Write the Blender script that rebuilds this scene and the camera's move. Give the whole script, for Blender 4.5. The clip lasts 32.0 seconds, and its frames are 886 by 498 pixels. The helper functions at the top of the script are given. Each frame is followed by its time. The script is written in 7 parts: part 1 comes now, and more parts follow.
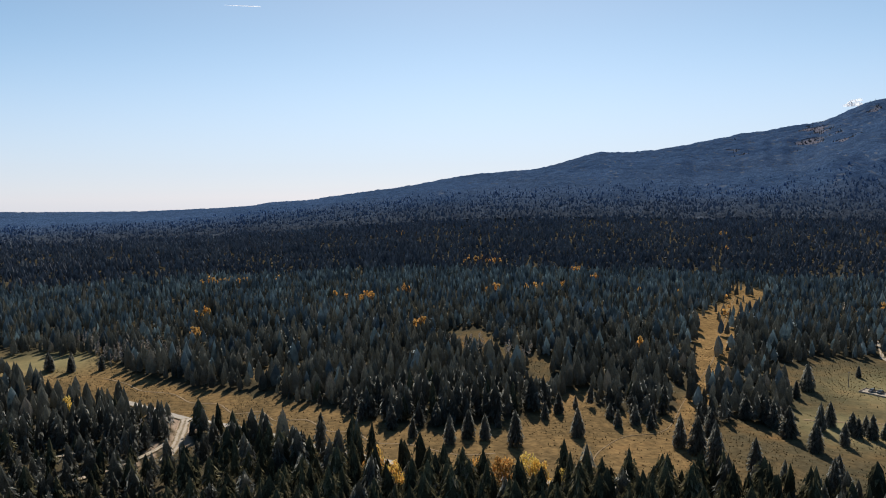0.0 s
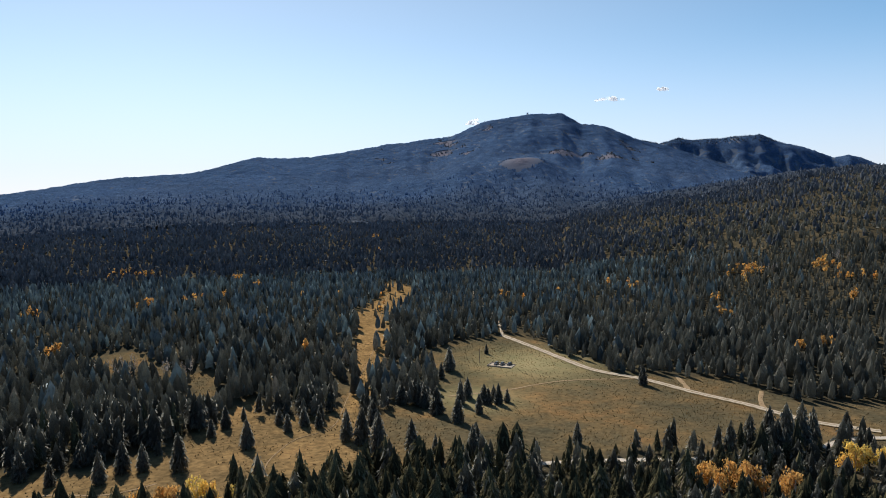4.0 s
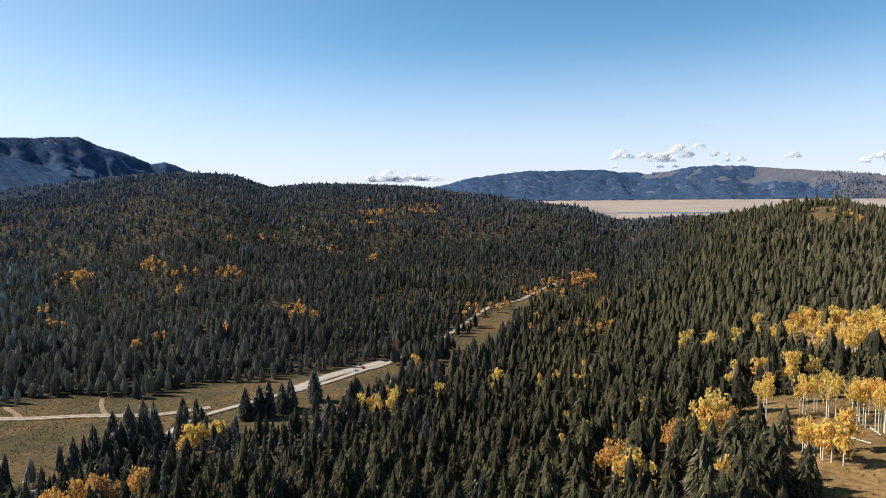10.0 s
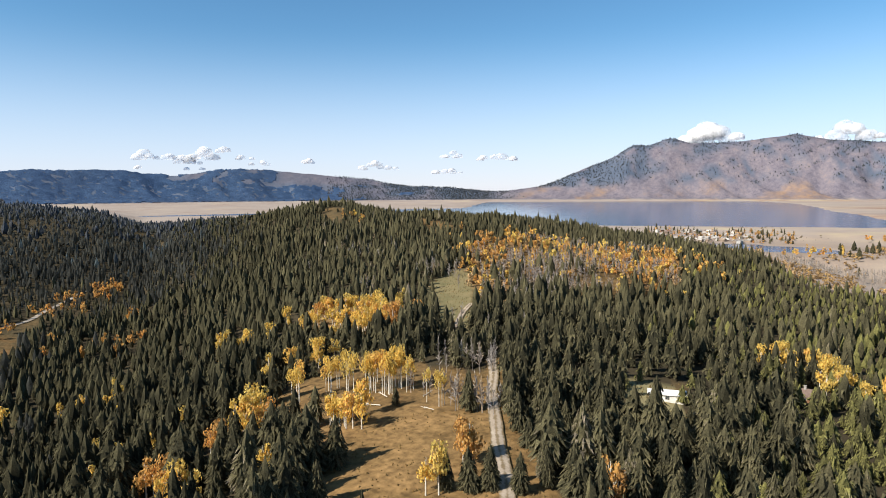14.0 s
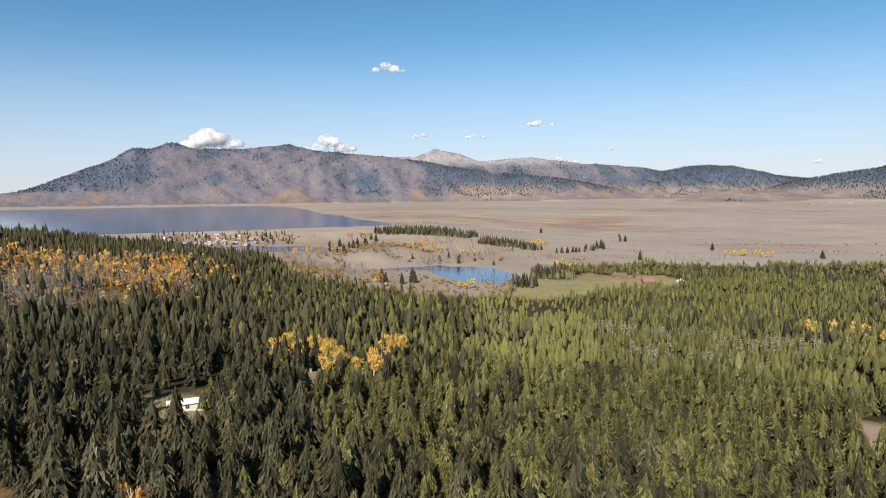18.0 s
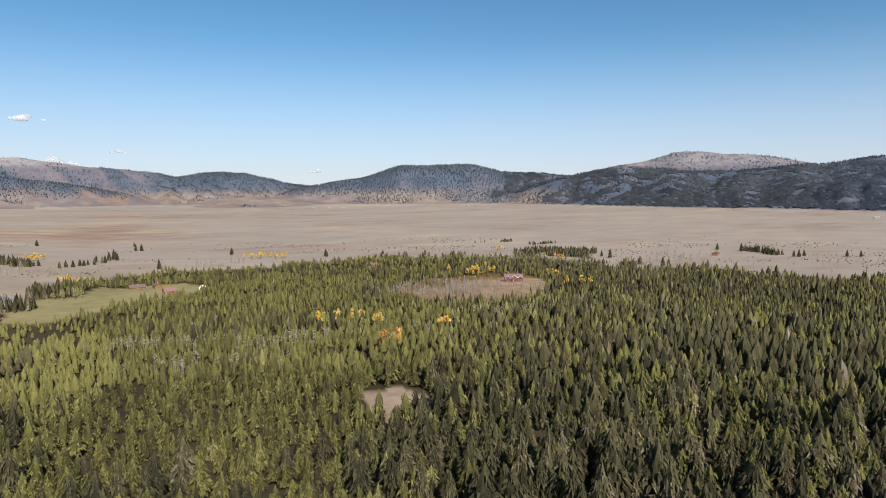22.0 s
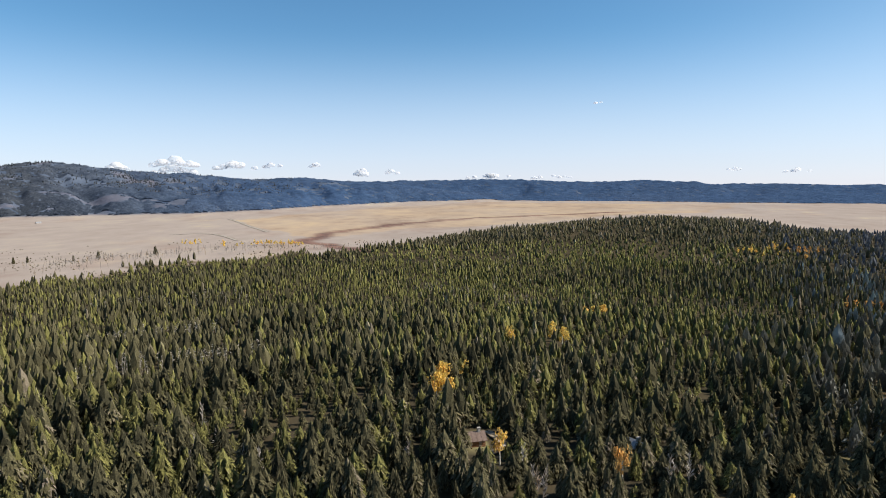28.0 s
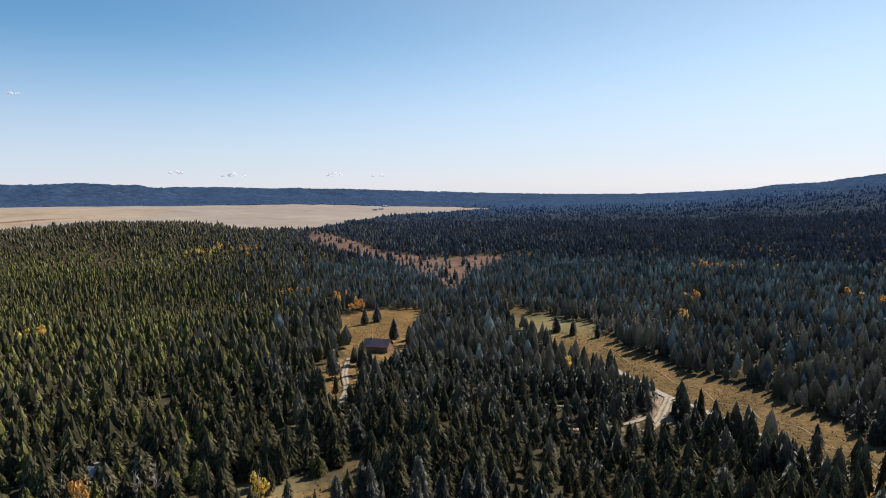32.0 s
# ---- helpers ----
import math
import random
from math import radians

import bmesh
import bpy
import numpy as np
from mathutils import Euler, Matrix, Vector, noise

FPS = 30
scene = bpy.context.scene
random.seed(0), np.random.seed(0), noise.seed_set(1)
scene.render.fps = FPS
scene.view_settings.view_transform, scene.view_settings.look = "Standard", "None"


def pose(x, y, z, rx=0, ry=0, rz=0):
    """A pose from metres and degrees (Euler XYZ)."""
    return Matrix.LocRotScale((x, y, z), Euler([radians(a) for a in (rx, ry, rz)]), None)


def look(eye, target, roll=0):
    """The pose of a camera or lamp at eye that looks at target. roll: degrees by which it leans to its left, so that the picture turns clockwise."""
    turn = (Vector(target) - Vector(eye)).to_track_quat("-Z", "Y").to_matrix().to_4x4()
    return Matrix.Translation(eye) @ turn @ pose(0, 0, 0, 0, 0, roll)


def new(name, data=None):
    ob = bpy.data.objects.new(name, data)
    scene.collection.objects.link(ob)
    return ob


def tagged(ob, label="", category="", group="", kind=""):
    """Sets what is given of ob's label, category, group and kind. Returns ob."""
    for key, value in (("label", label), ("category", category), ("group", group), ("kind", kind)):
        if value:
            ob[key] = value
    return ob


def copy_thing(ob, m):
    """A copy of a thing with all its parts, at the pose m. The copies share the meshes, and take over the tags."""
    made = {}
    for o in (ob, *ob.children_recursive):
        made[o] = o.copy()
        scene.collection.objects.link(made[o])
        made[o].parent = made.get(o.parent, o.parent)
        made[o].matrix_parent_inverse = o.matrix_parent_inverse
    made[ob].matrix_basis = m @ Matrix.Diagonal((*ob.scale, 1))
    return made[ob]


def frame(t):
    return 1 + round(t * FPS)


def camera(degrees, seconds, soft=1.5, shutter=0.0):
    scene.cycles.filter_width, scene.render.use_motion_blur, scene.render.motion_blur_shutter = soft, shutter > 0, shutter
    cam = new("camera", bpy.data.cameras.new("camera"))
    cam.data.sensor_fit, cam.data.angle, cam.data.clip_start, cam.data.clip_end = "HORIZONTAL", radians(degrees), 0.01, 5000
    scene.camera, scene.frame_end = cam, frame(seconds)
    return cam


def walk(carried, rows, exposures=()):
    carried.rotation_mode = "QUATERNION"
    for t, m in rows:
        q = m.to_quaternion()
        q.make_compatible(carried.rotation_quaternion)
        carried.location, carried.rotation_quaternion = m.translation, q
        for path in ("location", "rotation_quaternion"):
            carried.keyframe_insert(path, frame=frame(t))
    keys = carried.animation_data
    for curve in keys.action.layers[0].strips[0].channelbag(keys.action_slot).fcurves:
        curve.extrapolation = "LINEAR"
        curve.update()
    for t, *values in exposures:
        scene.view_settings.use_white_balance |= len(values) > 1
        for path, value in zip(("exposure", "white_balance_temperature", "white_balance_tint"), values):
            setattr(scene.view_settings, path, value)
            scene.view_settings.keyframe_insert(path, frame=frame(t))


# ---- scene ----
cam = camera(68.65, 32.0, soft=1.0)
EYE = (0.0, 0.0, 110.0)
PATH = [
    (0.0, 0.00, -4.70, -0.64),
    (0.5, -2.67, -4.68, -0.62),
    (1.0, -5.87, -4.69, -0.65),
    (1.5, -9.36, -4.68, -0.71),
    (2.0, -13.06, -4.63, -0.73),
    (2.5, -16.94, -4.64, -0.78),
    (4.5, -33.43, -4.55, -0.73),
    (5.0, -37.49, -4.55, -0.68),
    (5.5, -41.67, -4.52, -0.78),
    (6.0, -45.83, -4.53, -0.78),
    (6.5, -50.02, -4.54, -0.85),
    (7.0, -54.37, -4.60, -0.86),
    (7.5, -59.07, -4.67, -0.85),
    (8.0, -63.86, -4.74, -0.79),
    (8.5, -68.94, -4.80, -0.82),
    (9.0, -74.14, -4.85, -0.65),
    (9.5, -79.23, -4.88, -0.69),
    (10.0, -84.19, -4.94, -0.69),
    (10.5, -89.28, -4.97, -0.65),
    (11.0, -94.31, -5.01, -0.55),
    (11.5, -99.30, -5.04, -0.50),
    (12.0, -104.28, -5.07, -0.47),
    (12.5, -109.07, -5.08, -0.38),
    (13.0, -113.92, -5.11, -0.45),
    (13.5, -118.92, -5.13, -0.48),
    (14.0, -124.03, -5.13, -0.42),
    (14.5, -129.15, -5.13, -0.41),
    (16.5, -150.02, -5.10, -0.59),
    (17.0, -155.31, -5.08, -0.56),
    (17.5, -160.48, -5.05, -0.55),
    (18.0, -165.57, -5.04, -0.57),
    (18.5, -170.71, -5.01, -0.56),
    (19.0, -175.87, -4.99, -0.52),
    (19.5, -180.98, -4.98, -0.44),
    (20.0, -186.11, -4.95, -0.43),
    (20.5, -191.21, -4.90, -0.36),
    (21.0, -196.29, -4.89, -0.42),
    (21.5, -201.28, -4.89, -0.40),
    (22.0, -206.30, -4.88, -0.47),
    (22.5, -211.46, -4.88, -0.49),
    (23.0, -216.69, -4.88, -0.57),
    (23.5, -221.94, -4.89, -0.63),
    (24.0, -227.23, -4.90, -0.65),
    (24.5, -232.58, -4.90, -0.64),
    (25.0, -237.98, -4.89, -0.64),
    (25.5, -243.50, -4.94, -0.83),
    (27.5, -266.06, -5.12, -0.96),
    (28.0, -271.99, -5.17, -0.81),
    (28.5, -277.92, -5.21, -0.94),
    (29.0, -283.68, -5.28, -0.93),
    (29.5, -289.39, -5.35, -0.91),
    (30.0, -295.20, -5.38, -0.94),
    (30.5, -300.95, -5.43, -0.91),
    (31.0, -306.75, -5.48, -0.87),
    (31.5, -312.51, -5.51, -0.79),
    (32.0, -318.24, -5.61, -0.96)
]
walk(cam, [(t, pose(*EYE, 0, 0, yaw) @ pose(0, 0, 0, 90 + pitch) @ pose(0, 0, 0, 0, 0, roll)) for t, yaw, pitch, roll in PATH],
     exposures=[(0.0, 0.45), (4.0, 0.65), (8.0, 0.8), (13.0, 0.8), (19.0, 0.42), (23.0, 0.4), (28.0, 0.7), (32.0, 0.55)])

# ---- sky, sun ----
SUN_BEARING, SUN_HEIGHT = 5.0, 37.0
world = bpy.data.worlds.new("sky")
scene.world = world
world.use_nodes = True
wn = world.node_tree.nodes
sky = wn.new("ShaderNodeTexSky")
sky.sky_type = "NISHITA"
sky.sun_disc = False
sky.sun_elevation, sky.sun_rotation = radians(SUN_HEIGHT), radians(SUN_BEARING)
sky.altitude, sky.air_density, sky.dust_density, sky.ozone_density = 1900, 1.0, 0.45, 1.4
wn["Background"].inputs["Strength"].default_value = 0.088
deep = wn.new("ShaderNodeHueSaturation")
deep.inputs["Saturation"].default_value = 1.24
deep.inputs["Hue"].default_value = 0.492
world.node_tree.links.new(sky.outputs[0], deep.inputs["Color"])
# the sky pales towards the sun
pale = wn.new("ShaderNodeHueSaturation")
pale.inputs["Saturation"].default_value, pale.inputs["Value"].default_value, pale.inputs["Hue"].default_value = 0.68, 0.91, 0.498
world.node_tree.links.new(deep.outputs[0], pale.inputs["Color"])
facing = wn.new("ShaderNodeVectorMath")
facing.operation = "DOT_PRODUCT"
facing.inputs[1].default_value = (np.sin(radians(SUN_BEARING)) * np.cos(radians(SUN_HEIGHT)), np.cos(radians(SUN_BEARING)) * np.cos(radians(SUN_HEIGHT)), np.sin(radians(SUN_HEIGHT)))
around_sun = wn.new("ShaderNodeMapRange")
around_sun.interpolation_type = "SMOOTHSTEP"
for k, v in enumerate((0.25, 1.0, 0.0, 1.0)):
    around_sun.inputs[k + 1].default_value = v
hazy = wn.new("ShaderNodeMix")
hazy.data_type = "RGBA"
world.node_tree.links.new(facing.outputs["Value"], around_sun.inputs[0])
world.node_tree.links.new(around_sun.outputs[0], hazy.inputs[0])
world.node_tree.links.new(deep.outputs[0], hazy.inputs[6])
world.node_tree.links.new(pale.outputs[0], hazy.inputs[7])
# pale haze low over the horizon
up = wn.new("ShaderNodeSeparateXYZ")
heading = wn.new("ShaderNodeTexCoord").outputs["Generated"]
world.node_tree.links.new(heading, up.inputs[0])
world.node_tree.links.new(heading, facing.inputs[0])
low = wn.new("ShaderNodeMapRange")
low.interpolation_type = "SMOOTHSTEP"
for k, v in enumerate((0.0, 0.24, 0.72, 0.0)):
    low.inputs[k + 1].default_value = v
world.node_tree.links.new(up.outputs["Z"], low.inputs[0])
veil = wn.new("ShaderNodeMix")
veil.data_type = "RGBA"
veil.inputs[7].default_value = (4.85, 5.2, 6.65, 1)
world.node_tree.links.new(low.outputs[0], veil.inputs[0])
world.node_tree.links.new(hazy.outputs[2], veil.inputs[6])
world.node_tree.links.new(veil.outputs[2], wn["Background"].inputs["Color"])
sun = new("sun", bpy.data.lights.new("sun", "SUN"))
sun.data.energy, sun.data.angle, sun.data.color = 4.8, radians(0.5), (1.0, 0.93, 0.83)
_b, _h = radians(SUN_BEARING), radians(SUN_HEIGHT)
sun.matrix_world = look((900 * np.sin(_b) * np.cos(_h), 900 * np.cos(_b) * np.cos(_h), 900 * np.sin(_h)), (0, 0, 0))

# ---- materials ----
def material(name, rough=0.85):
    m = bpy.data.materials.new(name)
    m.use_nodes = True
    b = m.node_tree.nodes["Principled BSDF"]
    b.inputs["Roughness"].default_value = rough
    b.inputs["Specular IOR Level"].default_value = 0.2
    return m, m.node_tree.nodes, m.node_tree.links, b


def noise_node(n, l, size, detail=4.0, vector=None, rough=0.55):
    t = n.new("ShaderNodeTexNoise")
    t.inputs["Scale"].default_value = 1.0 / size
    t.inputs["Detail"].default_value, t.inputs["Roughness"].default_value = detail, rough
    if vector is None:
        vector = n.new("ShaderNodeNewGeometry").outputs["Position"]
    l.new(vector, t.inputs["Vector"])
    return t.outputs["Fac"]


def ramp_node(n, l, fac, *stops):
    r = n.new("ShaderNodeValToRGB")
    e = r.color_ramp.elements
    while len(e) < len(stops):
        e.new(0.5)
    for k, (p, c) in enumerate(stops):
        e[k].position, e[k].color = p, (*c, 1)
    l.new(fac, r.inputs["Fac"])
    return r.outputs["Color"]


def mix_node(n, l, fac, a, b, how="MIX"):
    m = n.new("ShaderNodeMix")
    m.data_type, m.blend_type = "RGBA", how
    for socket, v in ((m.inputs[0], fac), (m.inputs[6], a), (m.inputs[7], b)):
        if isinstance(v, (int, float)):
            socket.default_value = v
        elif isinstance(v, tuple):
            socket.default_value = (*v, 1)
        else:
            l.new(v, socket)
    return m.outputs[2]


def math_node(n, l, op, a, b=0.0):
    m = n.new("ShaderNodeMath")
    m.operation, m.use_clamp = op, op in ("MULTIPLY", "ADD", "SUBTRACT")
    for socket, v in ((m.inputs[0], a), (m.inputs[1], b)):
        if isinstance(v, (int, float)):
            socket.default_value = v
        else:
            l.new(v, socket)
    return m.outputs[0]


def attribute_node(n, name):
    a = n.new("ShaderNodeAttribute")
    a.attribute_name = name
    return a.outputs["Fac"]


def bump_node(n, l, b, fac, strength, distance):
    u = n.new("ShaderNodeBump")
    u.inputs["Strength"].default_value, u.inputs["Distance"].default_value = strength, distance
    l.new(fac, u.inputs["Height"])
    l.new(u.outputs["Normal"], b.inputs["Normal"])


def foliage(name, dark, light, stray, glowing=0.35, grain=0.9, clump=0.0, haze_tones=None, patchy=0.8):
    """Leaf colour: one tint a tree, finer change over its crown; some light comes through the leaves."""
    m, n, l, b = material(name, 0.9)
    b.inputs["Specular IOR Level"].default_value = 0.0
    tint = attribute_node(n, "tint")
    c = ramp_node(n, l, tint, (0.0, dark), (0.75, light), (1.0, stray))
    # blue haze tones blended into the needle colour
    if haze_tones:
        c = mix_node(n, l, attribute_node(n, "share"), c, ramp_node(n, l, tint, (0.0, haze_tones[0]), (0.9, haze_tones[1])))
    fine = noise_node(n, l, grain, 3.0)
    c = mix_node(n, l, 0.6, c, ramp_node(n, l, fine, (0.34, (0.40, 0.41, 0.42)), (0.66, (1.55, 1.52, 1.45))), "MULTIPLY")
    if clump:
        c = mix_node(n, l, patchy, c, ramp_node(n, l, noise_node(n, l, clump, 4.0), (0.36, (0.68, 0.70, 0.76)), (0.64, (1.4, 1.34, 1.24))), "MULTIPLY")
    l.new(c, b.inputs["Base Color"])
    bump_node(n, l, b, fine, 0.6, 0.5 * grain)
    glow = n.new("ShaderNodeBsdfTranslucent")
    l.new(c, glow.inputs["Color"])
    mixed = n.new("ShaderNodeMixShader")
    mixed.inputs[0].default_value = glowing
    l.new(b.outputs[0], mixed.inputs[1])
    l.new(glow.outputs[0], mixed.inputs[2])
    l.new(mixed.outputs[0], n["Material Output"].inputs["Surface"])
    return m


def plain_material(name, a, b_, size=1.5, rough=0.8, metal=0.0, bump=0.15):
    """A painted, wooden or stony surface: two tones at two scales, fine relief."""
    m, n, l, b = material(name, rough)
    t = mix_node(n, l, 0.5, noise_node(n, l, size, 5), noise_node(n, l, size / 9, 3))
    l.new(ramp_node(n, l, t, (0.35, a), (0.65, b_)), b.inputs["Base Color"])
    b.inputs["Metallic"].default_value = metal
    bump_node(n, l, b, noise_node(n, l, size / 9, 3), bump, 0.05)
    return m


MAT_FIR = foliage("fir_needles", (0.042, 0.040, 0.026), (0.136, 0.123, 0.068), (0.25, 0.21, 0.16), 0.26, 0.4)
# fir needles with the haze and glare towards the sun put into their colour
MAT_HAZED_FIR = foliage("hazed_fir_needles", (0.076, 0.078, 0.071), (0.232, 0.235, 0.210), (0.26, 0.245, 0.22), 0.74, 0.4)
# needles of the farther woods, with blue haze put into their colour
MAT_HAZED_WOODS = foliage("hazed_woods_needles", (0.100, 0.126, 0.142), (0.212, 0.262, 0.290), (0.22, 0.255, 0.28), 0.72, 8.0, 34.0)
MAT_HILL_FIR = foliage("hill_fir_needles", (0.052, 0.060, 0.070), (0.112, 0.124, 0.138), (0.15, 0.15, 0.15), 0.3, 8.0, 34.0)
# farthest woods: the second pair of tones is haze painted into the needles
MAT_FAR = foliage("far_needles_with_haze", (0.066, 0.075, 0.090), (0.142, 0.158, 0.184), (0.15, 0.165, 0.19), 0.55, 8.0, 50.0, ((0.066, 0.124, 0.240), (0.100, 0.172, 0.320)), 0.5)
MAT_PINE = foliage("pine_needles", (0.070, 0.067, 0.031), (0.216, 0.206, 0.072), (0.30, 0.265, 0.19), 0.20, 0.4)
MAT_ASPEN = foliage("aspen_leaves", (0.60, 0.45, 0.135), (0.76, 0.53, 0.135), (0.70, 0.40, 0.13), 0.40, 0.5)
MAT_RUST = foliage("rust_leaves", (0.46, 0.26, 0.095), (0.62, 0.37, 0.12), (0.60, 0.30, 0.085), 0.4)
MAT_BARE = foliage("bare_twigs", (0.26, 0.225, 0.20), (0.40, 0.36, 0.325), (0.40, 0.29, 0.17), 0.25)
MAT_SNAG = foliage("grey_deadwood", (0.24, 0.215, 0.18), (0.36, 0.325, 0.28), (0.42, 0.38, 0.33), 0.1)
MAT_SAGE = foliage("sage_leaves", (0.070, 0.060, 0.034), (0.105, 0.086, 0.048), (0.13, 0.095, 0.045), 0.15, 0.6)
MAT_STRAW = foliage("straw_grass", (0.115, 0.080, 0.034), (0.175, 0.120, 0.050), (0.22, 0.13, 0.048), 0.2, 0.6)
MAT_TAN = foliage("tan_brush", (0.27, 0.185, 0.095), (0.40, 0.275, 0.145), (0.50, 0.33, 0.12), 0.25, 0.6)
MAT_BARK = plain_material("fir_bark", (0.10, 0.075, 0.055), (0.19, 0.14, 0.10), 0.5, 0.95)
MAT_WHITE_BARK = plain_material("aspen_bark", (0.50, 0.46, 0.38), (0.74, 0.71, 0.62), 0.6, 0.9)
MAT_GRAVEL = plain_material("gravel", (0.25, 0.205, 0.155), (0.40, 0.335, 0.26), 4.0, 0.95, 0.0, 0.4)


def track_material(name, stone_a, stone_b, middle):
    """A worn road: gravel wheel ruts, verges that fray into dry grass, and a grassy middle where few drive."""
    m, n, l, b = material(name, 0.95)
    across = attribute_node(n, "across")
    grit = mix_node(n, l, 0.5, noise_node(n, l, 5.0, 5), noise_node(n, l, 0.6, 3))
    stone = ramp_node(n, l, grit, (0.35, stone_a), (0.65, stone_b))
    verge = ramp_node(n, l, noise_node(n, l, 3.0, 4), (0.35, (0.10, 0.074, 0.034)), (0.65, (0.19, 0.13, 0.06)))
    fray = math_node(n, l, "ADD", across, math_node(n, l, "MULTIPLY", noise_node(n, l, 2.2, 4), 0.5))
    c = mix_node(n, l, ramp_node(n, l, fray, (0.56, (0, 0, 0)), (0.70, (1, 1, 1))), stone, verge)
    if middle:
        c = mix_node(n, l, ramp_node(n, l, fray, (0.28, (middle, middle, middle)), (0.40, (0, 0, 0))), c, verge)
    l.new(c, b.inputs["Base Color"])
    bump_node(n, l, b, grit, 0.4, 0.08)
    return m


MAT_ROAD = track_material("gravel_road", (0.26, 0.225, 0.185), (0.40, 0.355, 0.30), 0.0)
MAT_TWO_TRACK = track_material("two_track_gravel", (0.27, 0.22, 0.165), (0.41, 0.345, 0.27), 0.8)
MAT_TRAIL = plain_material("trail_dirt", (0.17, 0.108, 0.055), (0.27, 0.19, 0.105), 3.0, 0.95, 0.0, 0.3)


def ground_material():
    m, n, l, b = material("ground_cover", 1.0)
    b.inputs["Specular IOR Level"].default_value = 0.0
    where = n.new("ShaderNodeNewGeometry").outputs["Position"]
    wide, fine = noise_node(n, l, 60, 6, where), noise_node(n, l, 2.5, 5, where)
    broad = noise_node(n, l, 420, 5, where)
    soil = ramp_node(n, l, wide, (0.3, (0.036, 0.032, 0.022)), (0.7, (0.078, 0.062, 0.038)))
    patch = mix_node(n, l, 0.5, wide, noise_node(n, l, 14, 5, where))
    grass = ramp_node(n, l, patch, (0.36, (0.066, 0.058, 0.036)), (0.46, (0.092, 0.072, 0.041)), (0.54, (0.118, 0.084, 0.043)), (0.66, (0.172, 0.100, 0.044)))
    grass = mix_node(n, l, 0.85, grass, ramp_node(n, l, fine, (0.3, (0.55, 0.55, 0.55)), (0.7, (1.25, 1.25, 1.25))), "MULTIPLY")
    flat = n.new("ShaderNodeMapping")
    flat.inputs["Rotation"].default_value, flat.inputs["Scale"].default_value = (0, 0, 0.45), (0.6, 1.0, 1.0)
    l.new(where, flat.inputs["Vector"])
    band = mix_node(n, l, 0.45, noise_node(n, l, 330, 7, flat.outputs[0], 0.6), noise_node(n, l, 55, 5, flat.outputs[0], 0.6))
    plain = ramp_node(n, l, band, (0.34, (0.262, 0.205, 0.172)), (0.44, (0.300, 0.250, 0.214)), (0.52, (0.322, 0.272, 0.236)), (0.60, (0.352, 0.298, 0.242)), (0.68, (0.42, 0.35, 0.235)))
    # blue-grey of the far slopes: haze painted into the ground colour
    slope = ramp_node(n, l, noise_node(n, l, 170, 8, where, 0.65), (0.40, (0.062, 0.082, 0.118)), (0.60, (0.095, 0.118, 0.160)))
    fall = n.new("ShaderNodeMapping")
    fall.vector_type = "TEXTURE"
    fall.inputs["Rotation"].default_value, fall.inputs["Scale"].default_value = (0, 0, radians(-50)), (2.4, 1.0, 1.0)
    l.new(where, fall.inputs["Vector"])
    slope_streaks = mix_node(n, l, 0.5, noise_node(n, l, 70, 8, fall.outputs[0], 0.7), noise_node(n, l, 22, 6, where, 0.75))
    # broad downslope streaks: gully shade put into the bare slopes' colour
    slope_streaks = mix_node(n, l, 0.18, slope_streaks, noise_node(n, l, 190, 6, fall.outputs[0], 0.6))
    bare = ramp_node(n, l, slope_streaks, (0.37, (0.078, 0.075, 0.096)), (0.46, (0.130, 0.118, 0.142)), (0.55, (0.174, 0.154, 0.172)), (0.70, (0.25, 0.185, 0.155)))
    straw = ramp_node(n, l, patch, (0.36, (0.130, 0.083, 0.037)), (0.50, (0.192, 0.122, 0.054)), (0.64, (0.265, 0.166, 0.074)))
    straw = mix_node(n, l, 0.85, straw, ramp_node(n, l, fine, (0.32, (0.5, 0.5, 0.52)), (0.68, (1.4, 1.38, 1.32))), "MULTIPLY")
    c = mix_node(n, l, attribute_node(n, "meadow"), soil, grass)
    c = mix_node(n, l, attribute_node(n, "straw"), c, straw)
    lush = ramp_node(n, l, patch, (0.4, (0.235, 0.215, 0.105)), (0.6, (0.310, 0.270, 0.145)))
    c = mix_node(n, l, attribute_node(n, "lush"), c, lush)
    dirt = ramp_node(n, l, patch, (0.4, (0.27, 0.20, 0.145)), (0.6, (0.40, 0.30, 0.225)))
    c = mix_node(n, l, attribute_node(n, "dirt"), c, dirt)
    c = mix_node(n, l, attribute_node(n, "plain"), c, plain)
    marsh = ramp_node(n, l, band, (0.42, (0.24, 0.130, 0.085)), (0.50, (0.31, 0.205, 0.145)), (0.58, (0.44, 0.34, 0.19)))
    c = mix_node(n, l, attribute_node(n, "marsh"), c, marsh)
    field = ramp_node(n, l, band, (0.40, (0.290, 0.212, 0.148)), (0.50, (0.365, 0.275, 0.190)), (0.60, (0.42, 0.315, 0.205)))
    c = mix_node(n, l, attribute_node(n, "crop"), c, field)
    wet = ramp_node(n, l, patch, (0.40, (0.11, 0.075, 0.068)), (0.60, (0.23, 0.135, 0.105)))
    c = mix_node(n, l, attribute_node(n, "creek"), c, wet)
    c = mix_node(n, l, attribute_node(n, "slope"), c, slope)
    c = mix_node(n, l, attribute_node(n, "bare"), c, bare)
    brush = ramp_node(n, l, noise_node(n, l, 50, 6, where, 0.7), (0.40, (0.18, 0.138, 0.125)), (0.60, (0.31, 0.195, 0.110)))
    c = mix_node(n, l, attribute_node(n, "shrub"), c, brush)
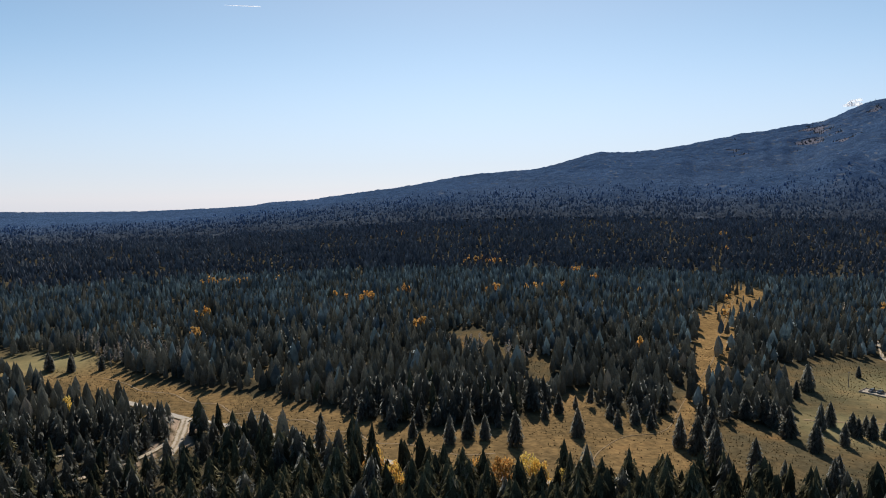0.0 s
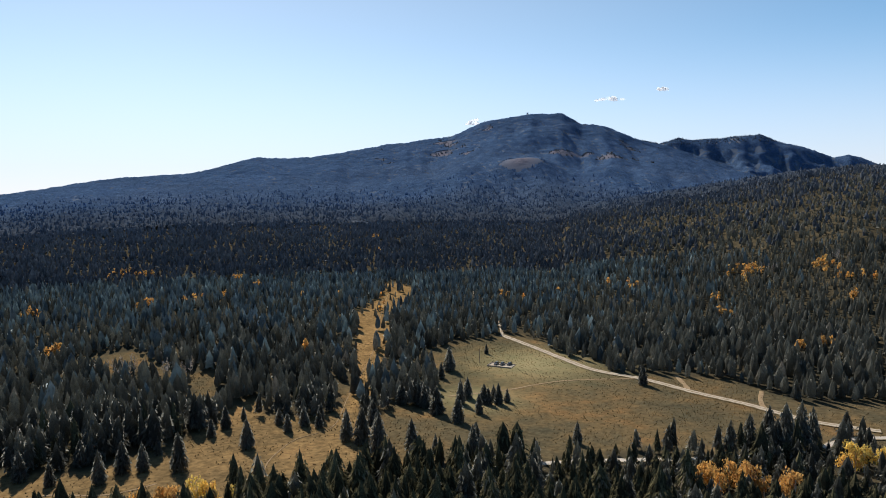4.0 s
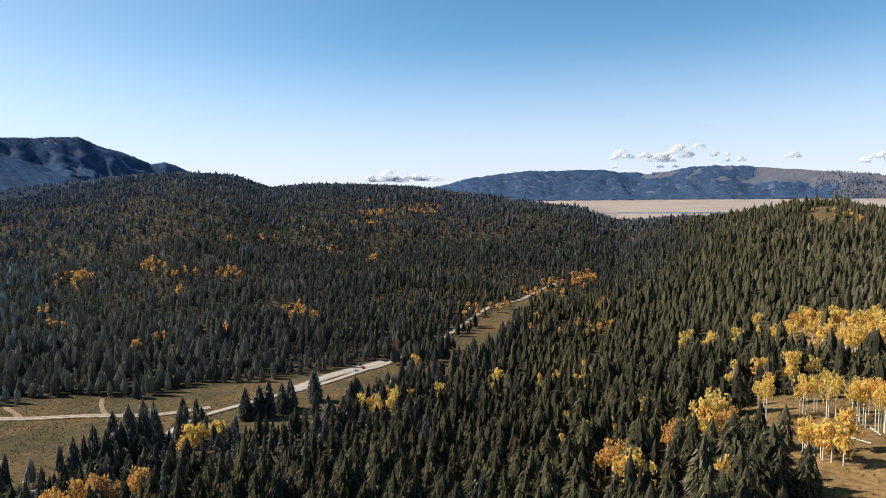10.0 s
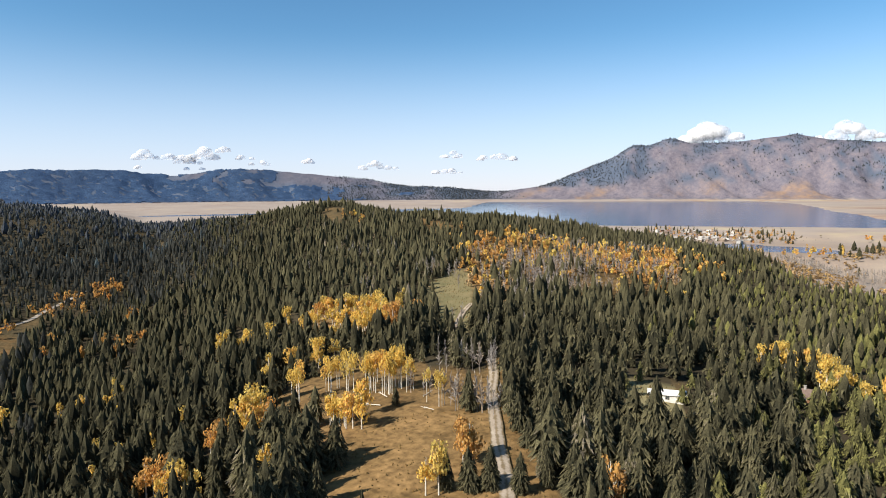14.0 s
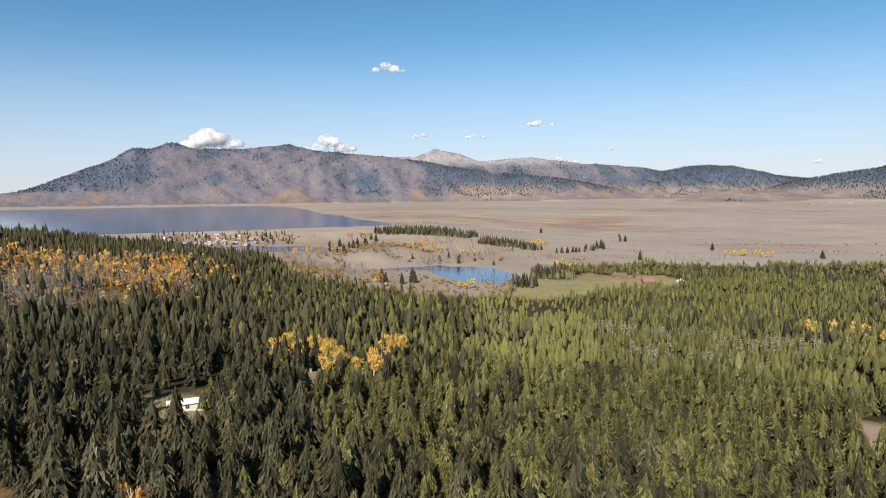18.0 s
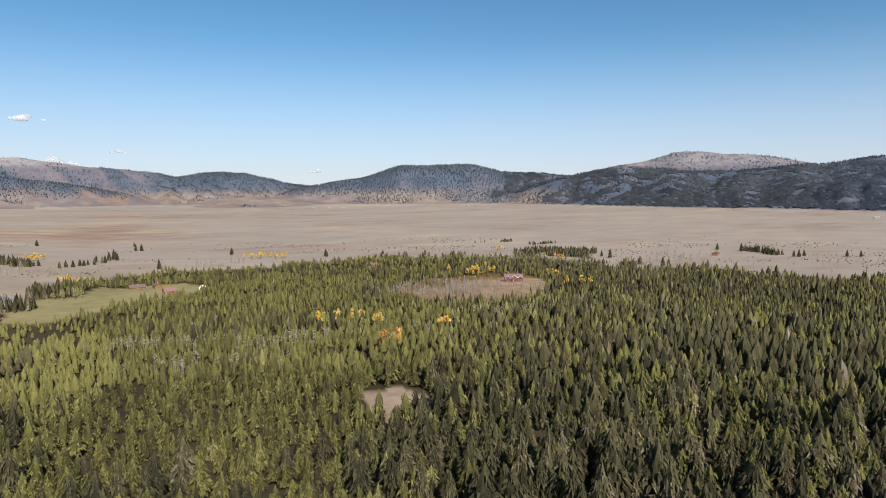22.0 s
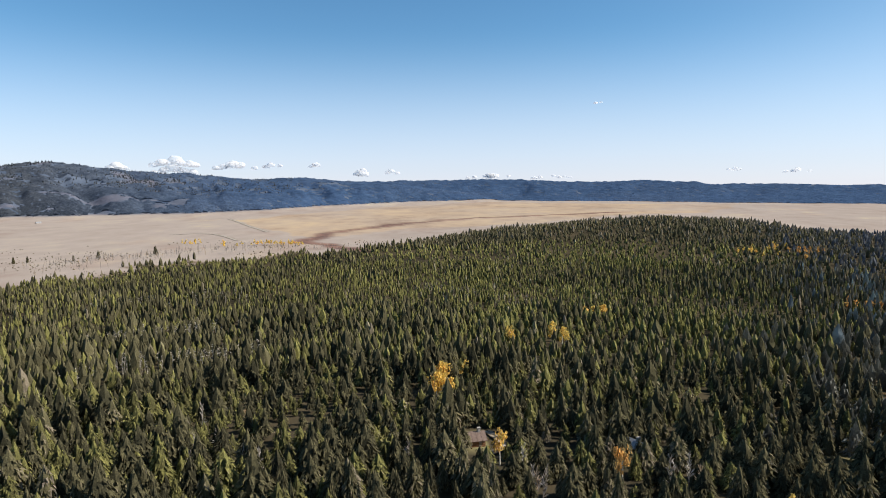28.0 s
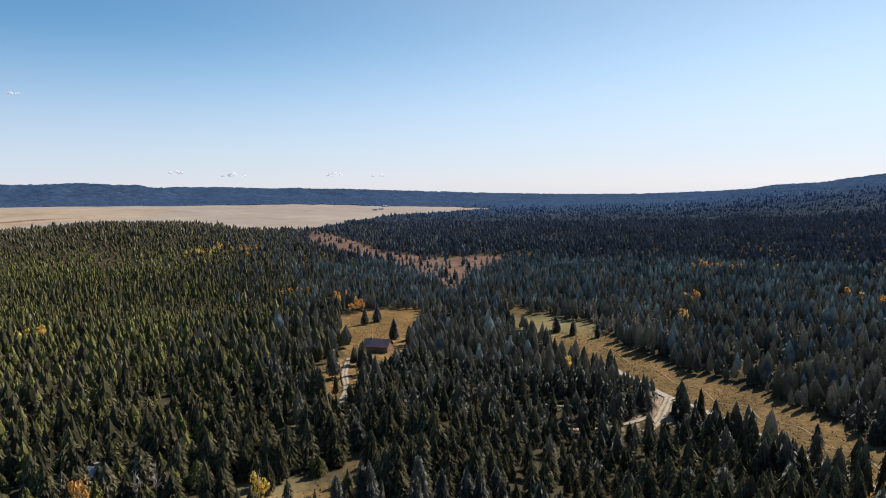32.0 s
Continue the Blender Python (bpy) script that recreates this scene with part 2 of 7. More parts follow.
    tan = ramp_node(n, l, noise_node(n, l, 80, 7, where, 0.65), (0.38, (0.205, 0.160, 0.135)), (0.62, (0.315, 0.255, 0.205)))
    c = mix_node(n, l, attribute_node(n, "tan"), c, tan)
    pale = ramp_node(n, l, noise_node(n, l, 60, 8, where, 0.7), (0.40, (0.27, 0.25, 0.25)), (0.60, (0.52, 0.50, 0.49)))
    c = mix_node(n, l, attribute_node(n, "pale"), c, pale)
    l.new(c, b.inputs["Base Color"])
    bump_node(n, l, b, fine, 0.6, 0.6)
    crag = n.new("ShaderNodeBump")
    crag.inputs["Distance"].default_value = 20.0
    l.new(mix_node(n, l, 0.4, noise_node(n, l, 60, 7, fall.outputs[0], 0.6), noise_node(n, l, 75, 9, where, 0.6)), crag.inputs["Height"])
    l.new(math_node(n, l, "MULTIPLY", attribute_node(n, "bare"), 0.9), crag.inputs["Strength"])
    l.new(crag.outputs["Normal"], b.inputs["Normal"].links[0].from_node.inputs["Normal"])
    return m


MAT_GROUND = ground_material()


def water_material():
    m, n, l, b = material("lake_water", 0.11)
    b.inputs["Base Color"].default_value = (0.045, 0.095, 0.185, 1)
    b.inputs["Specular IOR Level"].default_value = 0.5
    b.inputs["IOR"].default_value = 1.33
    bump_node(n, l, b, noise_node(n, l, 3.0, 3), 0.3, 0.12)
    return m


MAT_WATER = water_material()
# ---- lie of the land: height in metres over plan metres, the lookout point is the origin ----
def lattice(ix, iy, seed):
    """A fixed random number from 0 to 1 for each lattice corner."""
    h = (ix.astype(np.int64) * 374761393 + iy.astype(np.int64) * 668265263 + seed * 1442695041) & 0x7FFFFFFF
    h = ((h ^ (h >> 13)) * 1274126177) & 0x7FFFFFFF
    return ((h ^ (h >> 16)) & 0xFFFFF) / float(0xFFFFF)


def smooth_noise(x, y, seed=0):
    ix, iy = np.floor(x), np.floor(y)
    u, v = x - ix, y - iy
    u, v = u * u * (3 - 2 * u), v * v * (3 - 2 * v)
    a, b = lattice(ix, iy, seed), lattice(ix + 1, iy, seed)
    c, d = lattice(ix, iy + 1, seed), lattice(ix + 1, iy + 1, seed)
    return (a * (1 - u) + b * u) * (1 - v) + (c * (1 - u) + d * u) * v - 0.5


def fractal(x, y, size, octaves=4, seed=0):
    total, gain = 0 * x, 1.0
    for k in range(octaves):
        total = total + gain * smooth_noise(x / size, y / size, seed + k)
        size, gain = size / 2.1, gain * 0.5
    return total


def ramp(a, b, x):
    s = np.clip((x - a) / (b - a), 0, 1)
    return s * s * (3 - 2 * s)


def sector(bearing, a, b, soft):
    """1 for bearings from a to b (clockwise, degrees), 0 outside, with soft ends."""
    mid, half = (a + b) / 2, (b - a) / 2
    off = np.abs((bearing - mid + 180) % 360 - 180)
    return 1 - ramp(half - soft, half + soft, off)


# Crests: bearing, distance and height above the valley floor, then the width of the near slope.
RIDGES = {}
RIDGES["south_mountain"] = (1150, [(338, 3600, 20), (341.5, 3600, 39), (345.3, 3600, 84), (348.5, 3600, 92), (352, 3700, 124), (356, 3800, 156), (363.3, 4000, 240), (368.2, 4100, 263), (370.7, 4200, 312), (373.5, 4300, 372), (378, 4400, 379), (384.5, 4500, 468), (390, 4550, 524), (393, 4600, 628), (397, 4650, 682), (399.7, 4650, 676), (401.3, 4650, 598), (403.3, 4650, 580), (405.8, 4650, 488), (410, 4650, 377), (416, 4650, 200)])
RIDGES["far_peaks"] = (800, [(45, 4850, 300), (47, 4850, 441), (49.2, 4850, 495), (50.2, 4850, 471), (51.9, 4850, 481), (55.3, 4800, 490), (56.5, 4800, 440), (58.4, 4800, 391), (60.3, 4850, 320), (61.2, 4850, 339), (62.6, 4850, 290), (66, 4850, 180)])
RIDGES["west_hill"] = (1050, [(40, 2300, 60), (50, 2200, 120), (58, 2000, 158), (62, 1900, 166), (66, 1900, 158), (69.5, 1900, 122), (72, 1900, 130), (75, 1900, 133), (82, 1800, 120), (86, 1700, 99), (92, 1600, 84), (96, 1550, 70), (100, 1500, 34), (104, 1500, 8)])
RIDGES["lake_far_hills"] = (330, [(80, 4700, 110), (84, 4700, 158), (87, 4700, 222), (91.8, 4700, 256), (97.8, 4700, 256), (101.5, 4700, 222), (105, 4700, 264), (108, 4700, 270), (112.8, 4700, 239), (116.7, 4700, 208), (120.7, 4700, 145), (125, 4700, 130), (128.8, 4700, 100), (132, 4700, 112), (136, 4700, 60)])
RIDGES["near_ridge"] = (400, [(98, 1100, 10), (101, 1050, 44), (105, 1000, 61), (109, 950, 75), (112, 920, 84), (115, 900, 92), (118, 860, 83), (121, 820, 76), (129, 780, 74), (138, 760, 58), (148, 760, 40), (158, 800, 22), (168, 850, 8)])
RIDGES["lake_mountain"] = (430, [(129, 4500, 100), (132.9, 4500, 138), (135.5, 4500, 223), (138, 4500, 300), (140.4, 4500, 404), (141.6, 4500, 396), (143.2, 4500, 436), (144.9, 4500, 400), (148, 4500, 407), (152.5, 4500, 432), (154.6, 4500, 396), (161.2, 4500, 352), (165, 4450, 300), (168, 4400, 258), (172, 4350, 222), (176, 4300, 190), (180, 4300, 130), (184, 4300, 60)])
RIDGES["white_peaks"] = (500, [(160, 4860, 366), (163, 4860, 368), (165, 4860, 426), (167.4, 4860, 381), (168.8, 4860, 336), (171.8, 4860, 348), (173.3, 4860, 353), (176.2, 4860, 322), (181.7, 4860, 275), (184.1, 4860, 240), (186.5, 4860, 273), (189.4, 4860, 266), (192.6, 4860, 201), (194.4, 4860, 176), (198, 4860, 120)])
RIDGES["round_hills"] = (520, [(190, 4200, 60), (192, 4200, 108), (194.4, 4200, 158), (199.1, 4200, 209), (202.4, 4200, 288), (205.5, 4200, 291), (208.7, 4200, 295), (211.6, 4200, 246), (215.1, 4200, 240), (217, 4200, 220), (220, 4200, 150)])
RIDGES["bare_summit"] = (480, [(217, 4750, 220), (219, 4750, 250), (222, 4750, 308), (223.5, 4750, 320), (225.9, 4750, 377), (227.8, 4750, 378), (233.4, 4750, 332), (236.1, 4750, 280), (240, 4750, 220)])
RIDGES["north_hills"] = (900, [(212, 3900, 120), (216, 3900, 194), (220, 3900, 243), (222, 3900, 262), (226, 3900, 230), (230, 3900, 218), (236.1, 3900, 248), (237.8, 3900, 260), (240.8, 3900, 280), (244, 3900, 260), (246.3, 3950, 238), (250.9, 4000, 220), (255.9, 4050, 188), (260.2, 4100, 196), (264, 4150, 172), (268, 4200, 148), (272, 4250, 112), (278, 4300, 60)])
RIDGES["plateau"] = (420, [(258, 4750, 160), (262, 4750, 178), (270.9, 4750, 181), (277.8, 4750, 181), (282.7, 4750, 158), (289.7, 4750, 156), (293.2, 4750, 141), (294, 4750, 126), (301.3, 4750, 115), (308, 4750, 98), (314.2, 4750, 77), (321.6, 4750, 48), (329, 4750, 30), (338, 4750, 20)])
RIDGES["east_rise"] = (520, [(250, 1150, 4), (258, 1150, 8), (267, 1150, 10), (274, 1250, 17), (282.7, 1400, 29), (289.7, 1500, 38), (295.4, 1500, 32), (300.3, 1500, 17), (304, 1450, 6), (310, 1300, 0)])
FAR = ("south_mountain", "far_peaks", "lake_far_hills", "lake_mountain", "white_peaks", "round_hills", "bare_summit", "north_hills", "plateau")


def crest_of(name, bearing):
    """Distance and height of a ridge's crest at each bearing."""
    _, rows = RIDGES[name]
    b = np.array([r[0] for r in rows], float)
    at = b[0] + (bearing - b[0] + 40) % 360 - 40
    return np.interp(at, b, [r[1] for r in rows]), np.interp(at, b, [r[2] for r in rows], left=0, right=0), sector(bearing, b[0], b[-1], 1.2)


# Ponds: water level, the basin, the open arms; each as plan place, half length, half width, turn in degrees.
PONDS = ((13.0, (196.0, -752.0, 150.0, 100.0, -30.0), ((152.0, -742.0, 88.0, 48.0, -48.0), (240.0, -790.0, 88.0, 32.0, 4.0))),
         (30.0, (476.0, -846.0, 118.0, 82.0, 5.0), ((480.0, -846.0, 88.0, 54.0, 5.0), (430.0, -838.0, 56.0, 34.0, 20.0))))
LAKE_LEVEL = 40.0


def pond_reach(x, y, px, py, long, wide, turn):
    c, s = np.cos(radians(turn)), np.sin(radians(turn))
    u, v = (x - px) * c + (y - py) * s, (y - py) * c - (x - px) * s
    return np.hypot(u / long, v / wide) * (1 + 0.35 * smooth_noise(x / 45, y / 45, 7))


def near_pond(x, y):
    """1 at a pond's shore line, less on the water."""
    return np.min([pond_reach(x, y, *arm) for _, _, arms in PONDS for arm in arms], 0)


def in_lake(bearing, r):
    """1 well inside the lake, 0 on land."""
    bearing = bearing + 0.5 * smooth_noise(r / 60, bearing, 5)
    near = np.interp(bearing, [96, 99, 108, 118, 124, 130, 140, 150, 157, 161.5], [2150, 2080, 2050, 1600, 1350, 1270, 1270, 1320, 1350, 1410])
    far = np.interp(bearing, [96, 99, 108, 112, 126, 128, 140, 150, 153, 155, 158, 161.5], [2155, 2180, 2200, 2400, 2600, 3900, 3950, 3950, 3200, 2300, 1750, 1440])
    rim = 14 + 0.01 * r
    return ramp(near - rim, near + rim, r) * (1 - ramp(far - rim, far + rim, r)) * sector(bearing, 97, 161, 0.6)


def valley_at(bearing):
    return sector(bearing, -38, 97, 10)


def ravine(bearing, r):
    """Ravines that run slantwise down the bare mountains: 0 on a spur, 1 in the ravine's bed."""
    bend = bearing + 1.3 * smooth_noise(r / 330, bearing / 3, 201)
    u = bend / 2.1 + (r - 4500) / 150
    return np.clip(1 - 3.2 * np.abs(smooth_noise(u, r / 2600, 202)) - 1.2 * np.abs(smooth_noise(u * 2.3, r / 1500, 203)), 0, 1)


def height(x, y):
    x, y = np.asarray(x, float), np.asarray(y, float)
    r, bearing = np.hypot(x, y), np.degrees(np.arctan2(x, y)) % 360
    slope = 0.014 + 0.030 * sector(bearing, -8, 62, 22) - 0.010 * sector(bearing, 312, 352, 9)
    base = 2 + slope * np.clip(r - 800, 0, None) ** 1.0 * ramp(500, 2200, r)
    bench = np.interp(r, [700, 1120, 1250, 5000], [10, 41.2, 41.5, 43])
    lakeside = sector(bearing, 88, 171, 8) * ramp(650, 900, r)
    base = base * (1 - lakeside) + bench * lakeside
    base = base + 3.0 * (1 - lakeside) * fractal(x, y, 420, 3, 3) * ramp(250, 700, r)
    reach = 380 - 190 * valley_at(bearing)
    knob = 33 * np.exp(-(r / reach) ** 2)
    foot = np.interp(bearing, [0, 40, 66, 80, 128, 140, 205, 212, 227, 241, 251, 257, 268, 283, 306, 324, 360], [4200, 4200, 4200, 4050, 4000, 3990, 3600, 3500, 2850, 2550, 2450, 2600, 3300, 3700, 3500, 3400, 4200])
    tops = []
    for n, (name, (wide, _)) in enumerate(RIDGES.items()):
        d, z, end = crest_of(name, bearing)
        near = r < d
        rough = fractal(x, y, 900 if name in FAR else 500, 3, 20 + n)
        if name in FAR:
            wander = bearing + 1.6 * smooth_noise(r / 420, bearing / 4, 70 + n) + r / 900
            spur = smooth_noise(wander / 2.3, r / 900, 60 + n) + 0.5 * smooth_noise(wander / 1.1, r / 500, 80 + n)
            w = wide * np.clip(1 + (0.25 if name == "south_mountain" else 0.6) * spur + 0.4 * rough, 0.45, 1.8)
        else:
            w = wide * (1 + 0.25 * rough)
        q = np.abs(r - d) / np.where(near, w, 0.8 * wide)
        shape = np.exp(-q ** (1.25 if name in FAR else 1.7))
        jag = 7.0 * fractal(x, y, 110, 3, 40 + n) if name in FAR else 4.0 * fractal(x, y, 160, 2, 40 + n)
        if name == "west_hill":
            shape = shape * ramp(400, 1150, r)
        if name in FAR:
            shape = shape * (ramp(900, 3500, r) if name == "south_mountain" else ramp(3300, 4700, r) if name == "far_peaks" else ramp(foot, foot + 480, r))
        if name in FAR:
            gully = np.abs(fractal(x, y, 380, 3, 120 + n)) * 0.9 + np.abs(fractal(x, y, 120, 3, 140 + n)) * 0.7 + 0.5 * np.abs(smooth_noise(wander / 1.3, r / 1500, 160 + n)) + 0.9 * np.abs(smooth_noise(wander / 0.9, r / 1200, 180 + n))
            if name in ("lake_mountain", "white_peaks", "round_hills"):
                gully = 0.8 * gully + 0.62 * ravine(bearing, r)
            shape = shape * (1 - (0.07 if name == "south_mountain" else 0.22 if name in ("north_hills", "plateau") else 0.4 if name in ("round_hills", "bare_summit", "lake_far_hills") else 0.85) * gully * ramp(30, 420, np.abs(d - r)))
        shape = shape * ramp(30, 170, r)
        tops.append(np.clip((z + jag * np.clip(z / 120, 0, 1.5) - base) * end, 0, None) * shape)
    top = np.max(tops, 0)
    knoll = 83 * np.exp(-np.hypot(x - 3000 * np.sin(radians(36.2)), y - 3000 * np.cos(radians(36.2))) / 270)
    foothill = 62 * np.exp(-((x - 3700 * np.sin(radians(190))) ** 2 + (y - 3700 * np.cos(radians(190))) ** 2) / 230 ** 2)
    land = base + knob + top + knoll + foothill
    for level, basin, arms in PONDS:
        land = land + np.clip(level + 0.6 - land, 0, None) * (1 - ramp(1.4, 2.0, pond_reach(x, y, *basin)))
        water = np.min([pond_reach(x, y, *arm) for arm in arms], 0)
        bank = 1 - ramp(1.0, 4.0, water)
        land = land + (np.minimum(land, level + 1.5) - land) * bank
        land = land + (level - 1.2 - land) * (1 - ramp(0.86, 1.0, water))
    return land - (land - LAKE_LEVEL + 2.5) * in_lake(bearing, r)


# ---- what grows where ----
MEADOWS = {}
MEADOWS["valley"] = [(-299, 429), (-273, 444), (-231, 445), (-205, 404), (-158, 367), (-123, 349), (-96, 341), (-65, 324), (-36, 298), (-6, 279), (10, 283), (28, 286), (48, 316), (64, 337), (78, 348), (76, 312), (104, 297), (122, 322), (109, 253), (106, 217), (94, 200), (78, 205), (41, 212), (6, 213), (-18, 231), (-51, 253), (-88, 279), (-116, 294), (-150, 314), (-214, 346), (-267, 383)]
MEADOWS["strip"] = [(112, 300), (150, 384), (174, 438), (205, 542), (280, 643), (330, 740), (350, 754), (344, 684), (301, 618), (234, 508), (184, 404), (152, 365), (125, 300)]
MEADOWS["field"] = [(109, 267), (138, 304), (155, 283), (181, 331), (200, 390), (244, 412), (284, 406), (299, 377), (280, 323), (282, 287), (300, 256), (319, 239), (318, 210), (319, 188), (351, 173), (359, 144), (367, 119), (392, 98), (415, 68), (379, 62), (330, 82), (316, 97), (287, 127), (271, 147), (254, 165), (231, 165), (207, 171), (167, 190), (138, 204), (113, 206), (91, 226), (68, 241), (57, 257), (86, 265)]
MEADOWS["road_valley"] = [(277, 143), (323, 139), (372, 115), (394, 84), (411, 70), (474, 36), (541, 22), (590, 4), (655, -34), (665, -38), (540, -3), (484, -1), (406, 32), (338, 58), (320, 86), (261, 96)]
MEADOWS["hillside"] = [(176, -74), (179, -88), (175, -108), (163, -123), (205, -160), (200, -164), (140, -120), (135, -120), (112, -108), (98, -100), (90, -84), (106, -62), (126, -50), (155, -65)]
MEADOWS["lawn"] = [(369, -236), (396, -273), (384, -285), (262, -195), (238, -172), (252, -166)]
MEADOWS["house_glade"] = [(-395, 318), (-412, 357), (-387, 399), (-297, 304), (-240, 230), (-290, 235)]
MEADOWS["drive_glade"] = [(-285, 222), (-262, 230), (-190, 160), (-197, 152), (-171, 127), (-175, 123), (-218, 165)]
MEADOWS["low_glade"] = [(-154, 74), (-146, 95), (-135, 113), (-145, 134), (-139, 137), (-130, 124), (-118, 103)]
MEADOWS["lodge_yard"] = [(-292, 245), (-270, 270), (-228, 226), (-246, 204)]
MEADOWS["creek"] = [(-1246, 938), (-991, 835), (-762, 724), (-654, 714), (-593, 802), (-526, 711), (-479, 581), (-421, 484), (-480, 524), (-618, 597), (-759, 661), (-1064, 779)]
MEADOWS["creek_bend"] = [(-356, 456), (-362, 490), (-288, 448), (-250, 430), (-232, 386), (-275, 396)]
MEADOWS["east_glade"] = [(-286, -655), (-353, -679), (-408, -695), (-467, -681), (-448, -610), (-385, -552), (-325, -540), (-285, -560), (-262, -575)]
MEADOWS["bare_pit"] = [(-96, -277), (-114, -275), (-117, -243), (-98, -208), (-80, -226)]
MEADOWS["ranch"] = [(95, -700), (47, -712), (12, -800), (-10, -850), (-62, -856), (-92, -806), (-66, -760), (-24, -668), (30, -592), (58, -572), (86, -588)]
MEADOWS["pond_meadow"] = [(326, -761), (317, -851), (129, -884), (70, -690), (127, -575), (226, -560)]
MEADOWS["far_glade"] = [(-8, 500), (14, 512), (34, 505), (42, 477), (53, 440), (68, 410), (61, 346), (51, 335), (41, 348), (50, 397), (44, 425), (24, 450), (8, 463)]
MEADOWS["small_glade"] = [(-103, 518), (-78, 541), (-74, 514), (-94, 494)]
MEADOWS["edge_slot"] = [(-122, 426), (-114, 432), (-100, 362), (-112, 368)]
MEADOWS["turnout"] = [(-137, 307), (-122, 307), (-113, 285), (-109, 267), (-116, 262), (-119, 269), (-122, 286)]
MEADOWS["gravel_bar"] = [(-125, 273), (-120, 266), (-119, 255), (-126, 237), (-132, 240), (-124, 257)]
MEADOWS["trailer_yard"] = [(150, -207), (162, -195), (129, -153), (114, -167)]
MEADOWS["ridge_top"] = [(802, -345), (775, -358), (690, -328), (640, -305), (655, -295), (704, -305), (750, -325)]
MEADOWS["far_opening"] = [(1052, -157), (1126, -167), (1249, -214), (1107, -191)]
MEADOWS["cabin_yard"] = [(-213, 9), (-214, 20), (-200, 21), (-199, 9)]

# Roads and trails: width, then the line in plan metres.
ROADS = {}
ROADS["gravel_road"] = (4.6, [(281, 409), (277, 362), (273, 320), (272, 295), (282, 265), (285, 234), (290, 206), (291, 192), (293, 172), (306, 150)])
ROADS["valley_road"] = (4.8, [(-178, 342), (-150, 323), (-125, 306), (-105, 296), (-71, 275), (-50, 259), (-18, 238), (-10, 232), (16, 221), (60, 212), (110, 203), (165, 184), (210, 164), (250, 152), (285, 150), (309, 137), (343, 111), (360, 100), (380, 89), (400, 76), (473, 48), (575, 18), (606, -10), (639, -26), (700, -60)])
ROADS["parking_lane"] = (8.0, [(336, 119), (352, 113), (370, 104), (388, 91), (402, 80)])
ROADS["side_road"] = (4.0, [(-125, 306), (-119, 285), (-114, 266), (-112, 250)])
ROADS["creek_gravel"] = (2.4, [(-120, 271), (-122, 258), (-129, 242), (-137, 228)])
ROADS["hill_drive"] = (3.4, [(205, -162), (186, -148), (171, -135), (154, -123), (135, -109), (117, -97), (98, -82)])
ROADS["lawn_path"] = (3.0, [(262, -184), (285, -205), (300, -222)])
ROADS["house_drive"] = (3.0, [(-272, 226), (-246, 201), (-218, 179), (-201, 162), (-185, 148)])
ROADS["cabin_drive"] = (2.6, [(-218, 22), (-209, 25), (-200, 25), (-193, 18)])
ROADS["plain_road"] = (9.0, [(-2214, -644), (-1900, -505), (-1628, -380)])
ROADS["plain_track"] = (7.0, [(-1582, -603), (-1599, -523), (-1518, -456), (-1408, -394)])
ROADS["wood_road"] = (2.2, [(281, 409), (300, 440), (330, 500), (352, 560), (380, 610), (420, 668)])
ROADS["hill_track"] = (2.2, [(-166, 245), (-156, 256), (-148, 266)])
TRAILS = {}
TRAILS["foot_trail"] = (0.45, [(52, 222), (58, 245), (67, 260), (78, 272), (98, 281), (122, 324), (148, 368), (175, 414), (216, 498), (263, 591), (310, 680)])
TRAILS["field_track"] = (1.4, [(168, 296), (200, 290), (240, 288), (282, 268)])
TRAILS["side_track"] = (2.6, [(285, 236), (296, 250), (304, 262)])
TRAILS["fork_track"] = (2.6, [(291, 196), (305, 208), (318, 216)])
TRAILS["meadow_trail"] = (0.9, [(-205, 384), (-186, 372), (-170, 357), (-150, 350), (-133, 333), (-118, 330), (-104, 313), (-92, 316), (-80, 300), (-66, 301), (-52, 283), (-40, 281), (-30, 266), (-14, 262), (4, 249), (20, 250)])

FIELD = [(-2120, -605), (-1653, -386), (-1499, -303), (-1517, -181), (-1751, 4), (-1730, 343), (-2104, 642), (-2147, 974), (-2703, 1317), (-3580, 409), (-3109, -162), (-2474, -470)]
CREEK = [(-1134, -111), (-1271, -194), (-1361, -249), (-1552, -211), (-1716, -148), (-1862, -57), (-2003, 72), (-2067, 236), (-2164, 380), (-2243, 571), (-2277, 773)]


def line_gap(x, y, line):
    """Distance from a line in the plan."""
    near = np.full(np.shape(x), 1e9)
    for (ax, ay), (bx, by) in zip(line, line[1:]):
        dx, dy = bx - ax, by - ay
        s = np.clip(((x - ax) * dx + (y - ay) * dy) / (dx * dx + dy * dy), 0, 1)
        near = np.minimum(near, np.hypot(x - ax - s * dx, y - ay - s * dy))
    return near


def road_gap(x, y, spare=2.0):
    """True on or close beside a road."""
    near = np.zeros(np.shape(x), bool)
    for name, (wide, line) in ROADS.items():
        if name == "wood_road":
            wide = wide - 2 * spare
        for (ax, ay), (bx, by) in zip(line, line[1:]):
            dx, dy = bx - ax, by - ay
            s = np.clip(((x - ax) * dx + (y - ay) * dy) / (dx * dx + dy * dy), 0, 1)
            near |= np.hypot(x - ax - s * dx, y - ay - s * dy) < wide / 2 + spare
    return near


